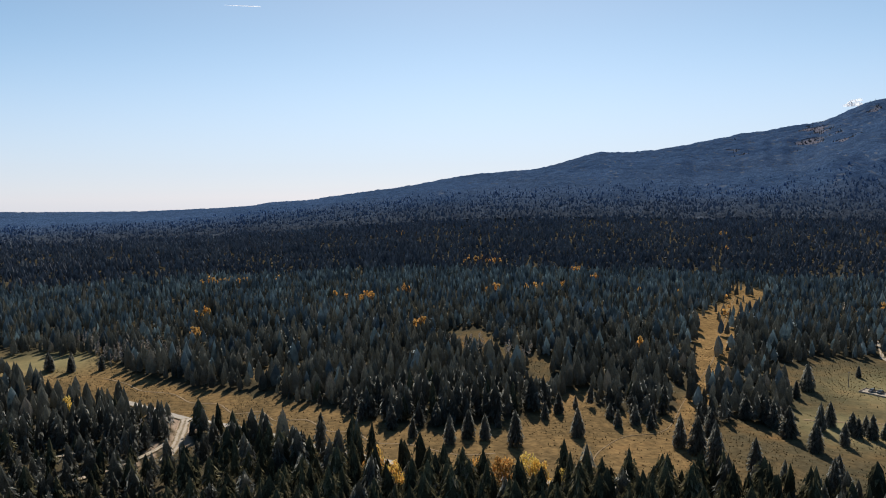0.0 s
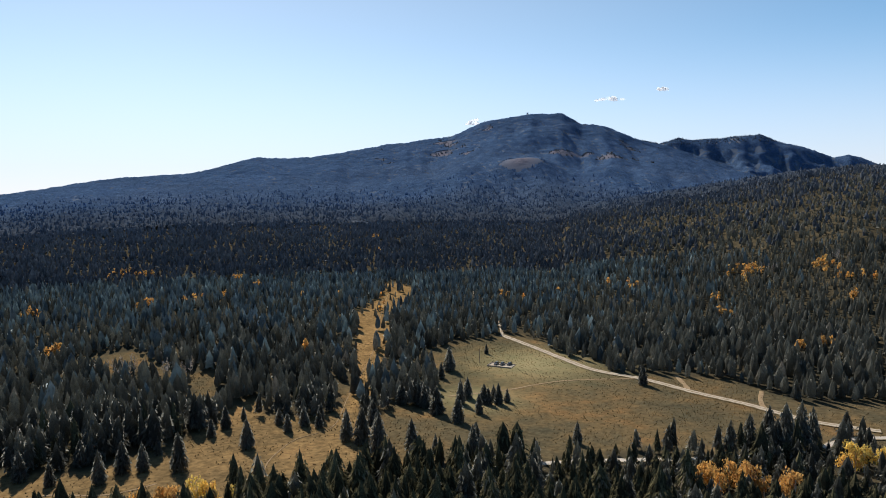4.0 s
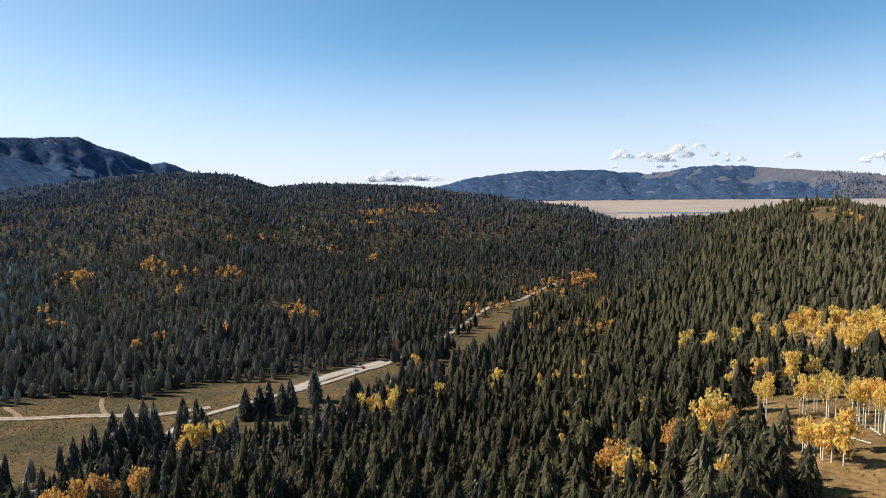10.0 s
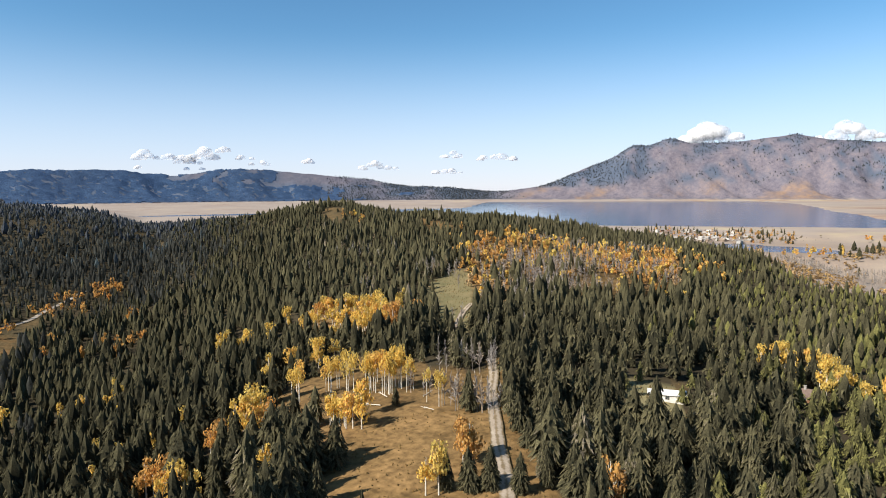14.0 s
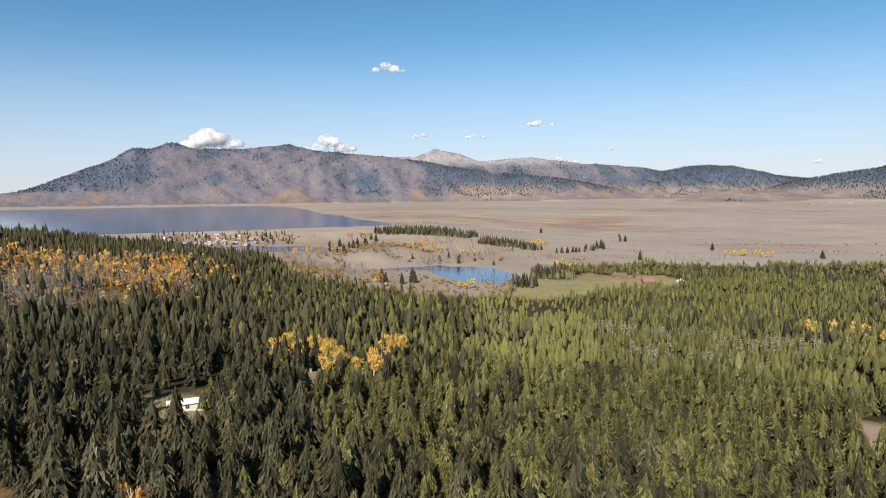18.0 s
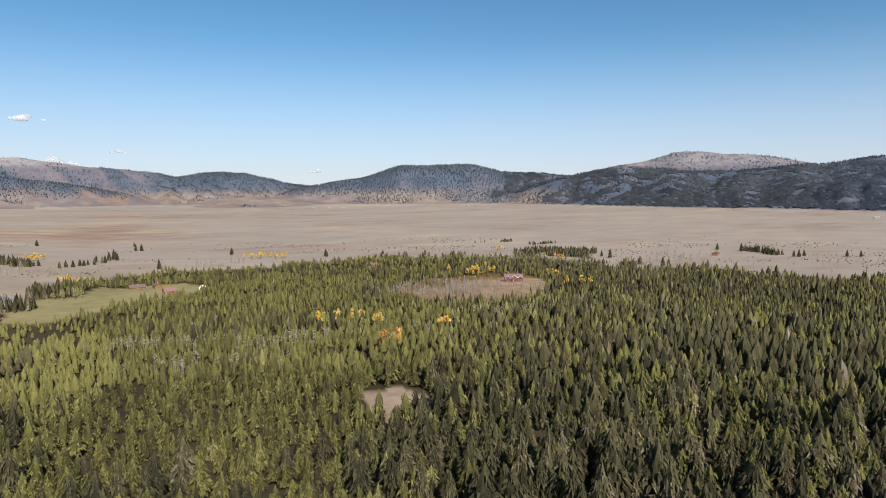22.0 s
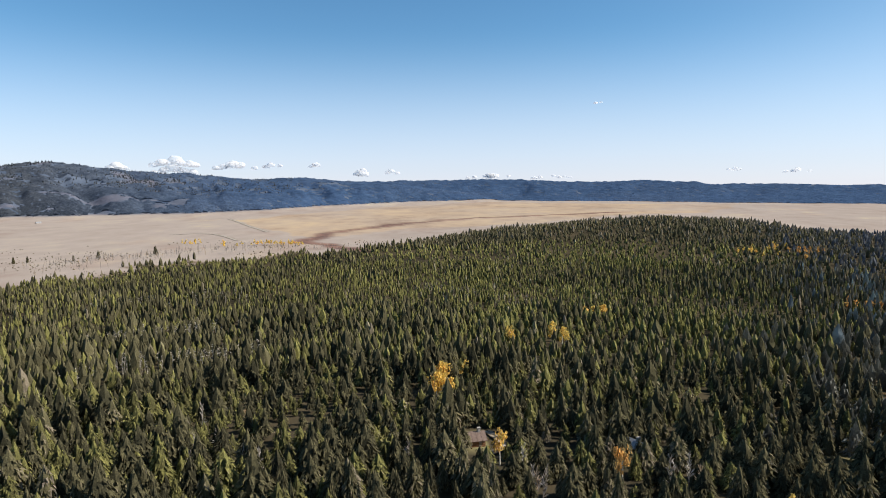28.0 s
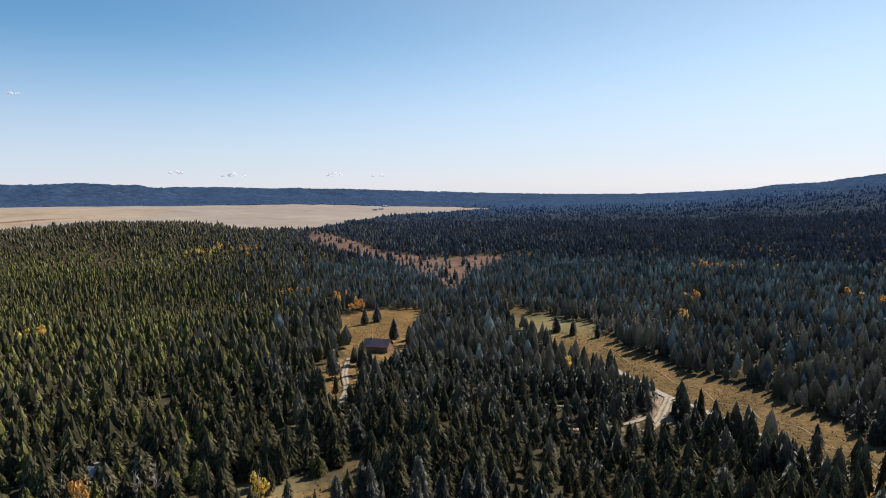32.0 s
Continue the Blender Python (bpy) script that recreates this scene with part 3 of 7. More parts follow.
def inside(x, y, poly):
    hit = np.zeros(np.shape(x), bool)
    px, py = np.array(poly, float).T
    for a in range(len(px)):
        b = a - 1
        cross = (py[a] > y) != (py[b] > y)
        with np.errstate(divide="ignore", invalid="ignore"):
            at = (px[b] - px[a]) * (y - py[a]) / (py[b] - py[a]) + px[a]
        hit ^= cross & (x < at)
    return hit


def polar(x, y):
    return np.hypot(x, y), np.degrees(np.arctan2(x, y)) % 360


def wood_edge(bearing):
    """Distance at which the woods give way to the open plain."""
    at = (bearing - 120) % 360 + 120
    return np.interp(at, [120, 140, 146, 150, 153, 158, 164, 168, 171, 172.5, 174.6, 177.7, 180.6, 186.6, 191, 196, 204, 210, 218, 228, 238, 247, 255, 262, 267, 274, 283, 290, 296, 300, 304, 307, 314, 320, 325, 329, 333, 338, 480],
                     [1150, 980, 860, 720, 640, 615, 620, 605, 600, 690, 760, 930, 990, 975, 1030, 1090, 1095, 1110, 1015, 960, 940, 1025, 1075, 1070, 1160, 1400, 1600, 1700, 1700, 1640, 1560, 1560, 2100, 2500, 2850, 3300, 4200, 7000, 9000])


def plain_at(x, y):
    r, b = polar(x, y)
    edge = wood_edge(b) * (1 + 0.05 * smooth_noise(b / 1.1, 0 * b, 11) + 0.11 * sector(b, 186, 262, 6) * fractal(x, y, 70, 3, 112))
    edge = np.where((b > 90) & (b < 120), 1500, edge)
    beyond = np.interp(b, [266, 268, 278, 287, 296, 303, 310, 319, 323, 326, 345, 346], [9000, 3500, 3780, 3546, 3200, 3080, 3020, 2950, 2750, 2500, 2400, 9000])
    beyond = beyond * (1 + 0.03 * smooth_noise(b / 0.9, 0 * b, 12))
    return ramp(edge - 12, edge + 12, r) * (1 - ramp(beyond - 25, beyond + 25, r))


def meadow_at(x, y):
    jx, jy = x + 15 * fractal(x, y, 24, 2, 31), y + 15 * fractal(x, y, 24, 2, 35)
    open_land = np.zeros(np.shape(x), bool)
    for poly in MEADOWS.values():
        open_land |= inside(jx, jy, poly)
    return open_land.astype(float)


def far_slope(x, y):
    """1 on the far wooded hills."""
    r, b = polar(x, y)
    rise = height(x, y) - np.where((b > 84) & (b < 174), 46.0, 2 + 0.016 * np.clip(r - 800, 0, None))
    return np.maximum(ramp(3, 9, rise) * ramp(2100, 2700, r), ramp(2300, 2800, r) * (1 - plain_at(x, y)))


def dry_part(x, y):
    """Share of bare, grassy mountainside on the far hills."""
    r, b = polar(x, y)
    z = height(x, y)
    patch = 0.5 + 1.3 * fractal(x, y, 420, 4, 91)
    lean = np.interp(b, [129, 134, 136, 141, 143, 150, 155, 160, 170, 180], [-0.25, 0.02, 0.2, 0.16, -0.06, -0.05, 0.08, 0.28, 0.28, 0.12])
    strips = ramp(0.0, 0.40, (0.5 * fractal(x, y, 260, 3, 96) + 0.5 * fractal(b * 78 + 0.35 * r, r / 2.2, 75, 4, 95)) + lean - 0.16 + 0.55 * ravine(b, r) - 0.6 * (1 - ramp(62, 105, z)))
    # the lake mountain: firs close the north flank and climb in slanting gullies
    rise = np.degrees(np.arctan2(z - 110, r))
    lean = b - rise / 0.405 + 0.9 * fractal(x, y, 300, 3, 105)
    flank = (1 - ramp(137.6, 140.2, lean)) * ramp(0.10, 0.45, rise) * ramp(-0.34, -0.05, fractal(x, y, 130, 4, 106))
    gullies = sum(np.exp(-((lean - at) / wide) ** 2) for at, wide in ((142.4, 0.45), (144.2, 0.22), (146.3, 0.25), (149.0, 0.5), (151.0, 0.22), (152.8, 0.6), (155.2, 0.4)))
    gullies = gullies * ramp(-0.22, 0.12, fractal(x, y, 170, 4, 107)) * ramp(0.2, 0.6, rise) + 0.7 * ramp(2.4, 3.4, rise) * ramp(0.02, 0.3, fractal(x, y, 120, 4, 108))
    strips = np.where(b < 158, np.clip(np.maximum(flank, gullies), 0, 1), strips)
    west = sector(b, 129, 183, 3) * (1 - 0.95 * strips)
    foot_top = np.interp(b, [192, 201], [1.0, 0.62])
    south_foot = sector(b, 174, 214, 3) * (1 - ramp(70 * foot_top, 150 * foot_top, z)) * np.clip(patch + 0.35, 0, 1)
    crown = sector(b, 221, 238, 1.5) * ramp(228, 262, z) * np.clip(patch + 0.8, 0, 1)
    spots = 0.9 * sector(b, 240, 249, 1) * ramp(0.15, 0.4, fractal(x, y, 160, 3, 92)) * ramp(150, 200, z)
    rocks = 0.8 * ramp(0.34, 0.48, fractal(x, y, 150, 4, 93)) * sector(b, 25, 46, 3) * ramp(230, 300, z)
    rocks = rocks + 0.14 * sector(b, 45.5, 58, 0.8) * ramp(4560, 4640, r) * ramp(410, 450, z) + 0.8 * np.exp(-((x - 3000 * np.sin(radians(36.2))) ** 2 + (y - 3000 * np.cos(radians(36.2))) ** 2) / 75 ** 2)
    whitecap = 0.9 * sector(b, 160, 185, 2) * ramp(270, 330, z) * ramp(4560, 4660, r) * np.clip(patch + 0.6, 0, 1)
    foothill = 0.95 * np.exp(-((x - 3640 * np.sin(radians(190))) ** 2 + (y - 3640 * np.cos(radians(190))) ** 2) / 260 ** 2) * np.clip(patch + 0.45, 0, 1)
    hill_patches = 0.45 * ramp(0.26, 0.46, fractal(x, y, 110, 4, 99)) * sector(b, 186, 250, 4) + 0.6 * sector(b, 184, 214, 3) * (1 - ramp(80, 130, z)) * ramp(-0.2, 0.1, fractal(x, y, 200, 3, 100))
    lake_hills = (0.10 + 0.5 * ramp(112, 119, b)) * sector(b, 84, 129, 3) * ramp(0.05, 0.35, fractal(x, y, 260, 4, 94)) + 0.55 * sector(b, 102, 119, 2) * ramp(140, 175, z) * ramp(-0.02, 0.25, fractal(x, y, 190, 4, 109))
    return np.clip(west + south_foot + crown + spots + rocks + lake_hills + hill_patches + whitecap + foothill, 0, 1)


# Open aspen ground, where few conifers stand.
ASPEN_GROUND = {}
ASPEN_GROUND["hillside"] = [(470, -350), (462, -410), (430, -440), (405, -500), (375, -520), (281, -391), (270, -303), (291, -295), (287, -244), (293, -222), (357, -260)]
ASPEN_GROUND["ridge"] = [(690, -425), (602, -378), (540, -350), (545, -385), (610, -420)]
ASPEN_GROUND["clearing_edge"] = [(238, -82), (262, -120), (190, -152), (160, -123), (179, -87), (176, -74), (203, -72)]
ASPEN_GROUND["east_rise"] = [(-250, -640), (-336, -735), (-474, -740), (-470, -660), (-283, -595)]
ASPEN_GROUND["west_flank"] = [(310, -130), (350, -130), (370, -170), (330, -190), (290, -180), (280, -150)]


# ---- the ground: one sheet out to the horizon ----
def sheet(name, verts, quads, mat, smooth=True):
    me = bpy.data.meshes.new(name)
    me.vertices.add(len(verts))
    me.vertices.foreach_set("co", np.asarray(verts, np.float32).ravel())
    quads = np.asarray(quads, np.int32)
    k = quads.shape[1]
    me.loops.add(quads.size)
    me.loops.foreach_set("vertex_index", quads.ravel())
    me.polygons.add(len(quads))
    me.polygons.foreach_set("loop_start", np.arange(0, quads.size, k, dtype=np.int32))
    me.polygons.foreach_set("use_smooth", np.full(len(quads), smooth))
    me.update(calc_edges=True)
    me.materials.append(mat)
    return me


def give(me, name, values):
    me.attributes.new(name, "FLOAT", "POINT").data.foreach_set("value", np.asarray(values, np.float32).ravel())


def build_ground():
    around = 880
    rings = np.concatenate([[0.01], np.linspace(40, 560, 58)[:-1], np.geomspace(560, 2400, 64)[:-1], np.linspace(2400, 4960, 84)])
    b = np.linspace(0, 2 * np.pi, around, endpoint=False)
    R, B = np.meshgrid(rings, b, indexing="ij")
    x, y = (R * np.sin(B)).ravel(), (R * np.cos(B)).ravel()
    z = height(x, y)
    i, j = np.meshgrid(np.arange(len(rings) - 1), np.arange(around), indexing="ij")
    i, j = i.ravel(), j.ravel()
    k = (j + 1) % around
    quads = np.stack([i * around + j, (i + 1) * around + j, (i + 1) * around + k, i * around + k], 1)[:, ::-1]
    me = sheet("ground", np.stack([x, y, z], 1), quads, MAT_GROUND)
    r, bearing = polar(x, y)
    plain = plain_at(x, y)
    give(me, "meadow", meadow_at(x, y))
    near_plain = sector(bearing, 146, 182, 3) * (1 - ramp(980, 1250, r)) * np.clip(0.75 + 0.9 * fractal(x, y, 90, 4, 74), 0, 1)
    give(me, "plain", plain * (1 - 0.3 * near_plain))
    green = np.zeros(len(x))
    for name in ("lawn", "ranch", "pond_meadow", "trailer_yard", "cabin_yard"):
        green = np.maximum(green, (0.5 if name == "lawn" else 0.25 if name == "pond_meadow" else 0.85 if name == "ranch" else 0.75) * inside(x, y, MEADOWS[name]))
    for px, py, size in ((180, 285, 22), (-262, 425, 34), (250, 330, 40), (-150, 92, 10), (-185, 140, 14)):
        green = np.maximum(green, 0.6 * np.exp(-((x - px) ** 2 + (y - py) ** 2) / size ** 2))
    give(me, "lush", green)
    straw = np.zeros(len(x))
    for name in ("hillside", "low_glade", "house_glade", "east_glade", "drive_glade", "ranch", "pond_meadow", "strip"):
        straw = np.maximum(straw, inside(x, y, MEADOWS[name]))
    straw = np.maximum(straw, 0.55 * inside(x, y, MEADOWS["valley"]))
    for poly in ASPEN_GROUND.values():
        straw = np.maximum(straw, 0.8 * inside(x, y, poly))
    give(me, "straw", np.maximum(straw, plain))
    shore = np.exp(-((r - 3960) / 130) ** 2) * sector(bearing, 138, 158, 4) * ramp(-0.15, 0.2, fractal(x, y, 150, 3, 71))
    give(me, "marsh", np.clip(0.45 * sector(bearing, 154, 184, 4) * ramp(1350, 1700, r) * (1 - ramp(2700, 3300, r)) * ramp(-0.2, 0.15, fractal(x, y, 300, 3, 72)) + 0.8 * shore + 0.2 * plain * ramp(0.22, 0.40, fractal(x, y / 0.5, 240, 3, 73)), 0, 1))
    give(me, "pale", far_slope(x, y) * (0.5 * sector(bearing, 160, 185, 2) * ramp(275, 335, z) * ramp(4560, 4660, r) + 0.28 * sector(bearing, 221, 237, 1.5) * ramp(250, 300, z) * (dry_part(x, y) > 0.4) + 0.15 * sector(bearing, 46, 56, 1) * ramp(380, 440, z) * ramp(4600, 4660, r)))
    give(me, "crop", 0.85 * inside(x + 60 * fractal(x, y, 200, 3, 75), y + 60 * fractal(x, y, 200, 3, 76), FIELD) * np.clip(0.8 + 0.8 * fractal(x, y, 300, 3, 77), 0, 1))
    give(me, "creek", 0.8 * (inside(x, y, MEADOWS["creek"]) * (r > 560)) + 1 - ramp(10, 34, line_gap(x + 50 * fractal(x, y, 110, 3, 78), y + 50 * fractal(x, y, 110, 3, 79), CREEK)))
    give(me, "shrub", far_slope(x, y) * sector(bearing, 131, 192, 4) * (1 - ramp(90, 190, z)) * ramp(0.05, 0.40, fractal(x, y, 130, 4, 98)) * 0.7)
    give(me, "dirt", 0.55 * inside(x, y, MEADOWS["east_glade"]) + 0.4 * np.exp(-((x + 420) ** 2 + (y + 644) ** 2) / 26 ** 2) + np.maximum(inside(x, y, MEADOWS["bare_pit"]), 0.9 * (inside(x, y, MEADOWS["turnout"]) | inside(x, y, MEADOWS["gravel_bar"]))))
    give(me, "tan", 0.85 * far_slope(x, y) * sector(bearing, 165, 216, 4) * (1 - ramp(85, 165, z)) * np.clip(0.75 + 1.2 * fractal(x, y, 300, 3, 105), 0, 1))
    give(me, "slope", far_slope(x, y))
    give(me, "bare", dry_part(x, y) * far_slope(x, y))
    tagged(new("ground", me), "rolling land with dry meadows, plain and wooded slopes", "ground", kind="structure")


build_ground()


def water_sheet(name, points, level, label):
    bm = bmesh.new()
    f = bm.faces.new([bm.verts.new((px, py, level)) for px, py in points])
    bmesh.ops.triangulate(bm, faces=[f])
    me = bpy.data.meshes.new(name)
    bm.to_mesh(me)
    bm.free()
    me.materials.append(MAT_WATER)
    tagged(new(name, me), label, "water", kind="structure")


def ring_points(px, py, long, wide, turn):
    c, s = math.cos(radians(turn)), math.sin(radians(turn))
    return [(px + long * math.cos(a) * c - wide * math.sin(a) * s, py + long * math.cos(a) * s + wide * math.sin(a) * c) for a in np.linspace(0, 2 * math.pi, 48, endpoint=False)]


def build_lake():
    b = np.linspace(96.2, 162.2, 133)
    near = np.interp(b, [96, 99, 108, 118, 124, 130, 140, 150, 157, 161.5], [2150, 2080, 2050, 1600, 1350, 1270, 1270, 1320, 1350, 1410]) * 0.965 - 20
    far = np.interp(b, [96, 99, 108, 112, 126, 128, 140, 150, 153, 155, 158, 161.5], [2155, 2180, 2200, 2400, 2600, 3900, 3950, 3950, 3200, 2300, 1750, 1440]) * 1.012 + 25
    share = np.linspace(0, 1, 13)
    r = near[:, None] + (far - near)[:, None] * share[None]
    a = np.radians(b)[:, None]
    verts = np.stack([r * np.sin(a), r * np.cos(a), 0 * r + LAKE_LEVEL], -1).reshape(-1, 3)
    i, j = np.meshgrid(np.arange(132), np.arange(12), indexing="ij")
    k = (i * 13 + j).ravel()
    me = sheet("lake_water", verts, np.stack([k, k + 1, k + 14, k + 13], 1)[:, ::-1], MAT_WATER)
    tagged(new("lake_water", me), "broad calm blue lake below the mountains", "water", kind="structure")


build_lake()
for level, basin, arms in PONDS:
    water_sheet("pond_water", ring_points(*basin), level, "small deep blue pond in the dry plain")


def strip_mesh(name, wide, line, lift, mat, rough_edge=0.12, seed=0):
    """A road or trail laid on the ground, with a soft camber and uneven edges."""
    pts = [Vector((px, py, 0)) for px, py in line]
    path = []
    for k in range(len(pts) - 1):
        p0, p1, p2, p3 = pts[max(k - 1, 0)], pts[k], pts[k + 1], pts[min(k + 2, len(pts) - 1)]
        n = max(2, int((p2 - p1).length / 4))
        for s in range(n):
            u = s / n
            path.append(0.5 * ((2 * p1) + (p2 - p0) * u + (2 * p0 - 5 * p1 + 4 * p2 - p3) * u * u + (3 * p1 - p0 - 3 * p2 + p3) * u ** 3))
    path.append(pts[-1])
    p = np.array([(v.x, v.y) for v in path])
    d = np.gradient(p, axis=0)
    d /= np.linalg.norm(d, axis=1)[:, None]
    side = np.stack([d[:, 1], -d[:, 0]], 1)
    rnd = np.random.RandomState(seed)
    across = np.array([-0.5, -0.28, 0.0, 0.28, 0.5])
    w = wide * (1 + rough_edge * rnd.uniform(-1, 1, (len(p), 5)))
    xy = p[:, None] + side[:, None] * (across * w)[..., None]
    z = height(xy[..., 0], xy[..., 1]) + lift + 0.05 * (1 - 4 * across ** 2)
    z[:, [0, -1]] -= 0.05
    verts = np.concatenate([xy, z[..., None]], -1).reshape(-1, 3)
    i, j = np.meshgrid(np.arange(len(p) - 1), np.arange(4), indexing="ij")
    k = (i * 5 + j).ravel()
    me = sheet(name, verts, np.stack([k, k + 1, k + 6, k + 5], 1), mat)
    give(me, "across", np.tile(np.abs(across), len(p)))
    return me


ROAD_LABELS = {
    "gravel_road": "pale gravel road along the dry field", "valley_road": "wide pale gravel road down the valley", "parking_lane": "pale gravel parking lane at the wood's edge",
    "side_road": "broad pale gravel turnout beside the creek", "creek_gravel": "bright gravel bank between dark trees", "hill_drive": "two-track gravel drive through the hillside clearing",
    "lawn_path": "grey path on a green lawn", "house_drive": "pale dirt drive up to the lodge", "cabin_drive": "dirt drive at the cabin", "plain_road": "straight pale gravel road across the plain", "plain_track": "pale winding track on the plain", "wood_road": "gravel road cut through the forest", "hill_track": "pale track among dark firs",
    "foot_trail": "narrow pale foot trail through dry grass", "field_track": "faint wheel track across the field", "side_track": "two-wheel track off the gravel road", "fork_track": "two-wheel track up to the trees", "meadow_trail": "narrow orange-brown trail in the meadow"}
for n, (name, (wide, line)) in enumerate({**ROADS, **TRAILS}.items()):
    narrow = name in TRAILS
    lift = 0.16 if narrow else 0.38 + 0.02 * n
    tagged(new(name, strip_mesh(name, wide * (1 if narrow or name == "valley_road" else 1.2), line, lift, MAT_TRAIL if narrow else MAT_TWO_TRACK if wide < 4.7 else MAT_ROAD, 0.3 if narrow else 0.08, n)), ROAD_LABELS[name], "trail" if narrow else "road", kind="structure")


# ---- woods ----
def conifer_shape(tiers, sides, seed, bottom=0.08):
    """A crown 1 high and 1 wide across: tiers of separate, unevenly tilted boughs, each with its own tone."""
    rnd = np.random.RandomState(seed)
    verts, tris, tones = [], [], []
    lean = rnd.uniform(-0.02, 0.02, 2)
    belly = rnd.uniform(0.55, 0.85)
    for k in range(tiers):
        low = bottom + (1 - bottom) * (k / tiers) ** 0.95
        top = min(1.0, low + (1 - bottom) * 1.75 / tiers + 0.02)
        wide = 0.50 * (1 - low ** 1.15) ** belly * rnd.uniform(0.85, 1.1) * (0.85 if k == 0 and tiers > 3 else 1)
        count = max(4, int(round(sides * (0.6 + 0.4 * (1 - low)))))
        for s in range(count):
            a = 2 * math.pi * (s + 0.5 * (k % 2) + rnd.uniform(-0.25, 0.25)) / count
            half = math.pi / count * rnd.uniform(0.95, 1.3)
            peak = 1.0 if k == tiers - 1 and s == 0 else min(1.0, top + rnd.uniform(-0.5, 0.35) / tiers)
            first = len(verts)
            verts.append((lean[0] * peak, lean[1] * peak, peak))
            for side in (-1, 1):
                q = wide * rnd.uniform(0.7, 1.2)
                verts.append((q * math.cos(a + side * half), q * math.sin(a + side * half), low - 0.12 * q + rnd.uniform(-0.45, 0.3) / max(tiers, 3)))
            tris.append((first, first + 1, first + 2))
            tones += [rnd.uniform(-0.22, 0.22)] * 3
    return np.array(verts), np.array(tris), np.array(tones)


def crown_shape(rings, sides, tufts, seed, bottom=0.08):
    """A conifer crown 1 high and 1 wide: a lumpy, convex body with bough tips that stand out all over it."""
    rnd = np.random.RandomState(seed)
    taper, foot = rnd.uniform(0.48, 0.70), rnd.uniform(0.18, 0.34)
    lean = rnd.uniform(-0.03, 0.03, 2)
    core = 0.78 if tufts > 20 else 1.0
    verts, tris, tones = [], [], []

    def reach(h):
        return 0.50 * (1 - h) ** taper * (0.62 + 0.38 * min(1.0, (h - bottom) / foot + 0.25))

    def put(a, q, h, tone):
        verts.append((q * math.cos(a) + lean[0] * h, q * math.sin(a) + lean[1] * h, h))
        tones.append(tone)
    for k in range(rings):
        low = bottom + (0.93 - bottom) * (k / rings) ** 0.92
        for s in range(sides):
            a = 2 * math.pi * (s + 0.5 * (k % 2) + rnd.uniform(-0.2, 0.2)) / sides
            h = min(0.95, max(bottom, low + rnd.uniform(-0.42, 0.42) / rings))
            # tufted crowns get a darker body: inner shade painted through the tint
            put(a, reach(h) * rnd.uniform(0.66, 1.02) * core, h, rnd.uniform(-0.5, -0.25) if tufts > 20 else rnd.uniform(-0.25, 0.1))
    put(0.0, 0.0, 1.0, 0.1)
    top = len(verts) - 1
    for k in range(rings - 1):
        for s in range(sides):
            a, b = k * sides + s, k * sides + (s + 1) % sides
            if k % 2:
                tris += [(a, b, b + sides), (a, b + sides, a + sides)]
            else:
                tris += [(a, b, a + sides), (b, b + sides, a + sides)]
    last = (rings - 1) * sides
    tris += [(last + s, last + (s + 1) % sides, top) for s in range(sides)]
    for _ in range(tufts):
        h = bottom + (0.97 - bottom) * (1 - math.sqrt(rnd.uniform(0.0, 1)))
        a, q = rnd.uniform(0, 2 * math.pi), reach(h)
        half = rnd.uniform(0.40, 0.85) * 2.0 / sides * min(1.6, 0.55 + 0.12 / (q + 0.05))
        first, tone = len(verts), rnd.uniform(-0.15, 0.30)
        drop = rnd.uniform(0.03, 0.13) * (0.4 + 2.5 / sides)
        # each bough dark at its root and light at its tip, shade in the tint
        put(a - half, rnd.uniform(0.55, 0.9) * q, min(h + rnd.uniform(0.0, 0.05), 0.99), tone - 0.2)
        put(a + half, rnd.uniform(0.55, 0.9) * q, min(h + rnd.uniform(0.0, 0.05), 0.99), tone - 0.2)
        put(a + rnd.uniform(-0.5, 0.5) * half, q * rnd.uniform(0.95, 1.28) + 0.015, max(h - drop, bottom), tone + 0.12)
        tris.append((first + 1, first, first + 2))
    return np.array(verts), np.array(tris), np.array(tones)


def leafy_shape(count, seed, low=0.35, lumps=7, leaf=0.075):
    """A broadleaf crown 1 high and 1 wide: small leaf sprays in several lumps."""
    rnd = np.random.RandomState(seed)
    centres = [(rnd.uniform(-0.26, 0.26), rnd.uniform(-0.26, 0.26), rnd.uniform(low + 0.1, 0.88), rnd.uniform(0.13, 0.24)) for _ in range(lumps)]
    verts, tris = [], []
    for k in range(count):
        cx, cy, cz, cr = centres[k % lumps]
        d = rnd.normal(size=3)
        d /= np.linalg.norm(d)
        p = np.array((cx, cy, cz)) + d * cr * rnd.uniform(0.55, 1.0) * np.array((1.15, 1.15, 0.75))
        u = np.cross(d + rnd.normal(size=3) * 0.6, rnd.normal(size=3))
        u /= np.linalg.norm(u)
        v = np.cross(u, d + rnd.normal(size=3) * 0.5)
        v /= np.linalg.norm(v)
        first, size = len(verts), leaf * rnd.uniform(0.7, 1.3)
        verts += [p - u * size, p + v * size * 0.8, p + u * size, p - v * size * 0.8]
        tris += [(first, first + 1, first + 2), (first, first + 2, first + 3)]
    return np.array(verts), np.array(tris)


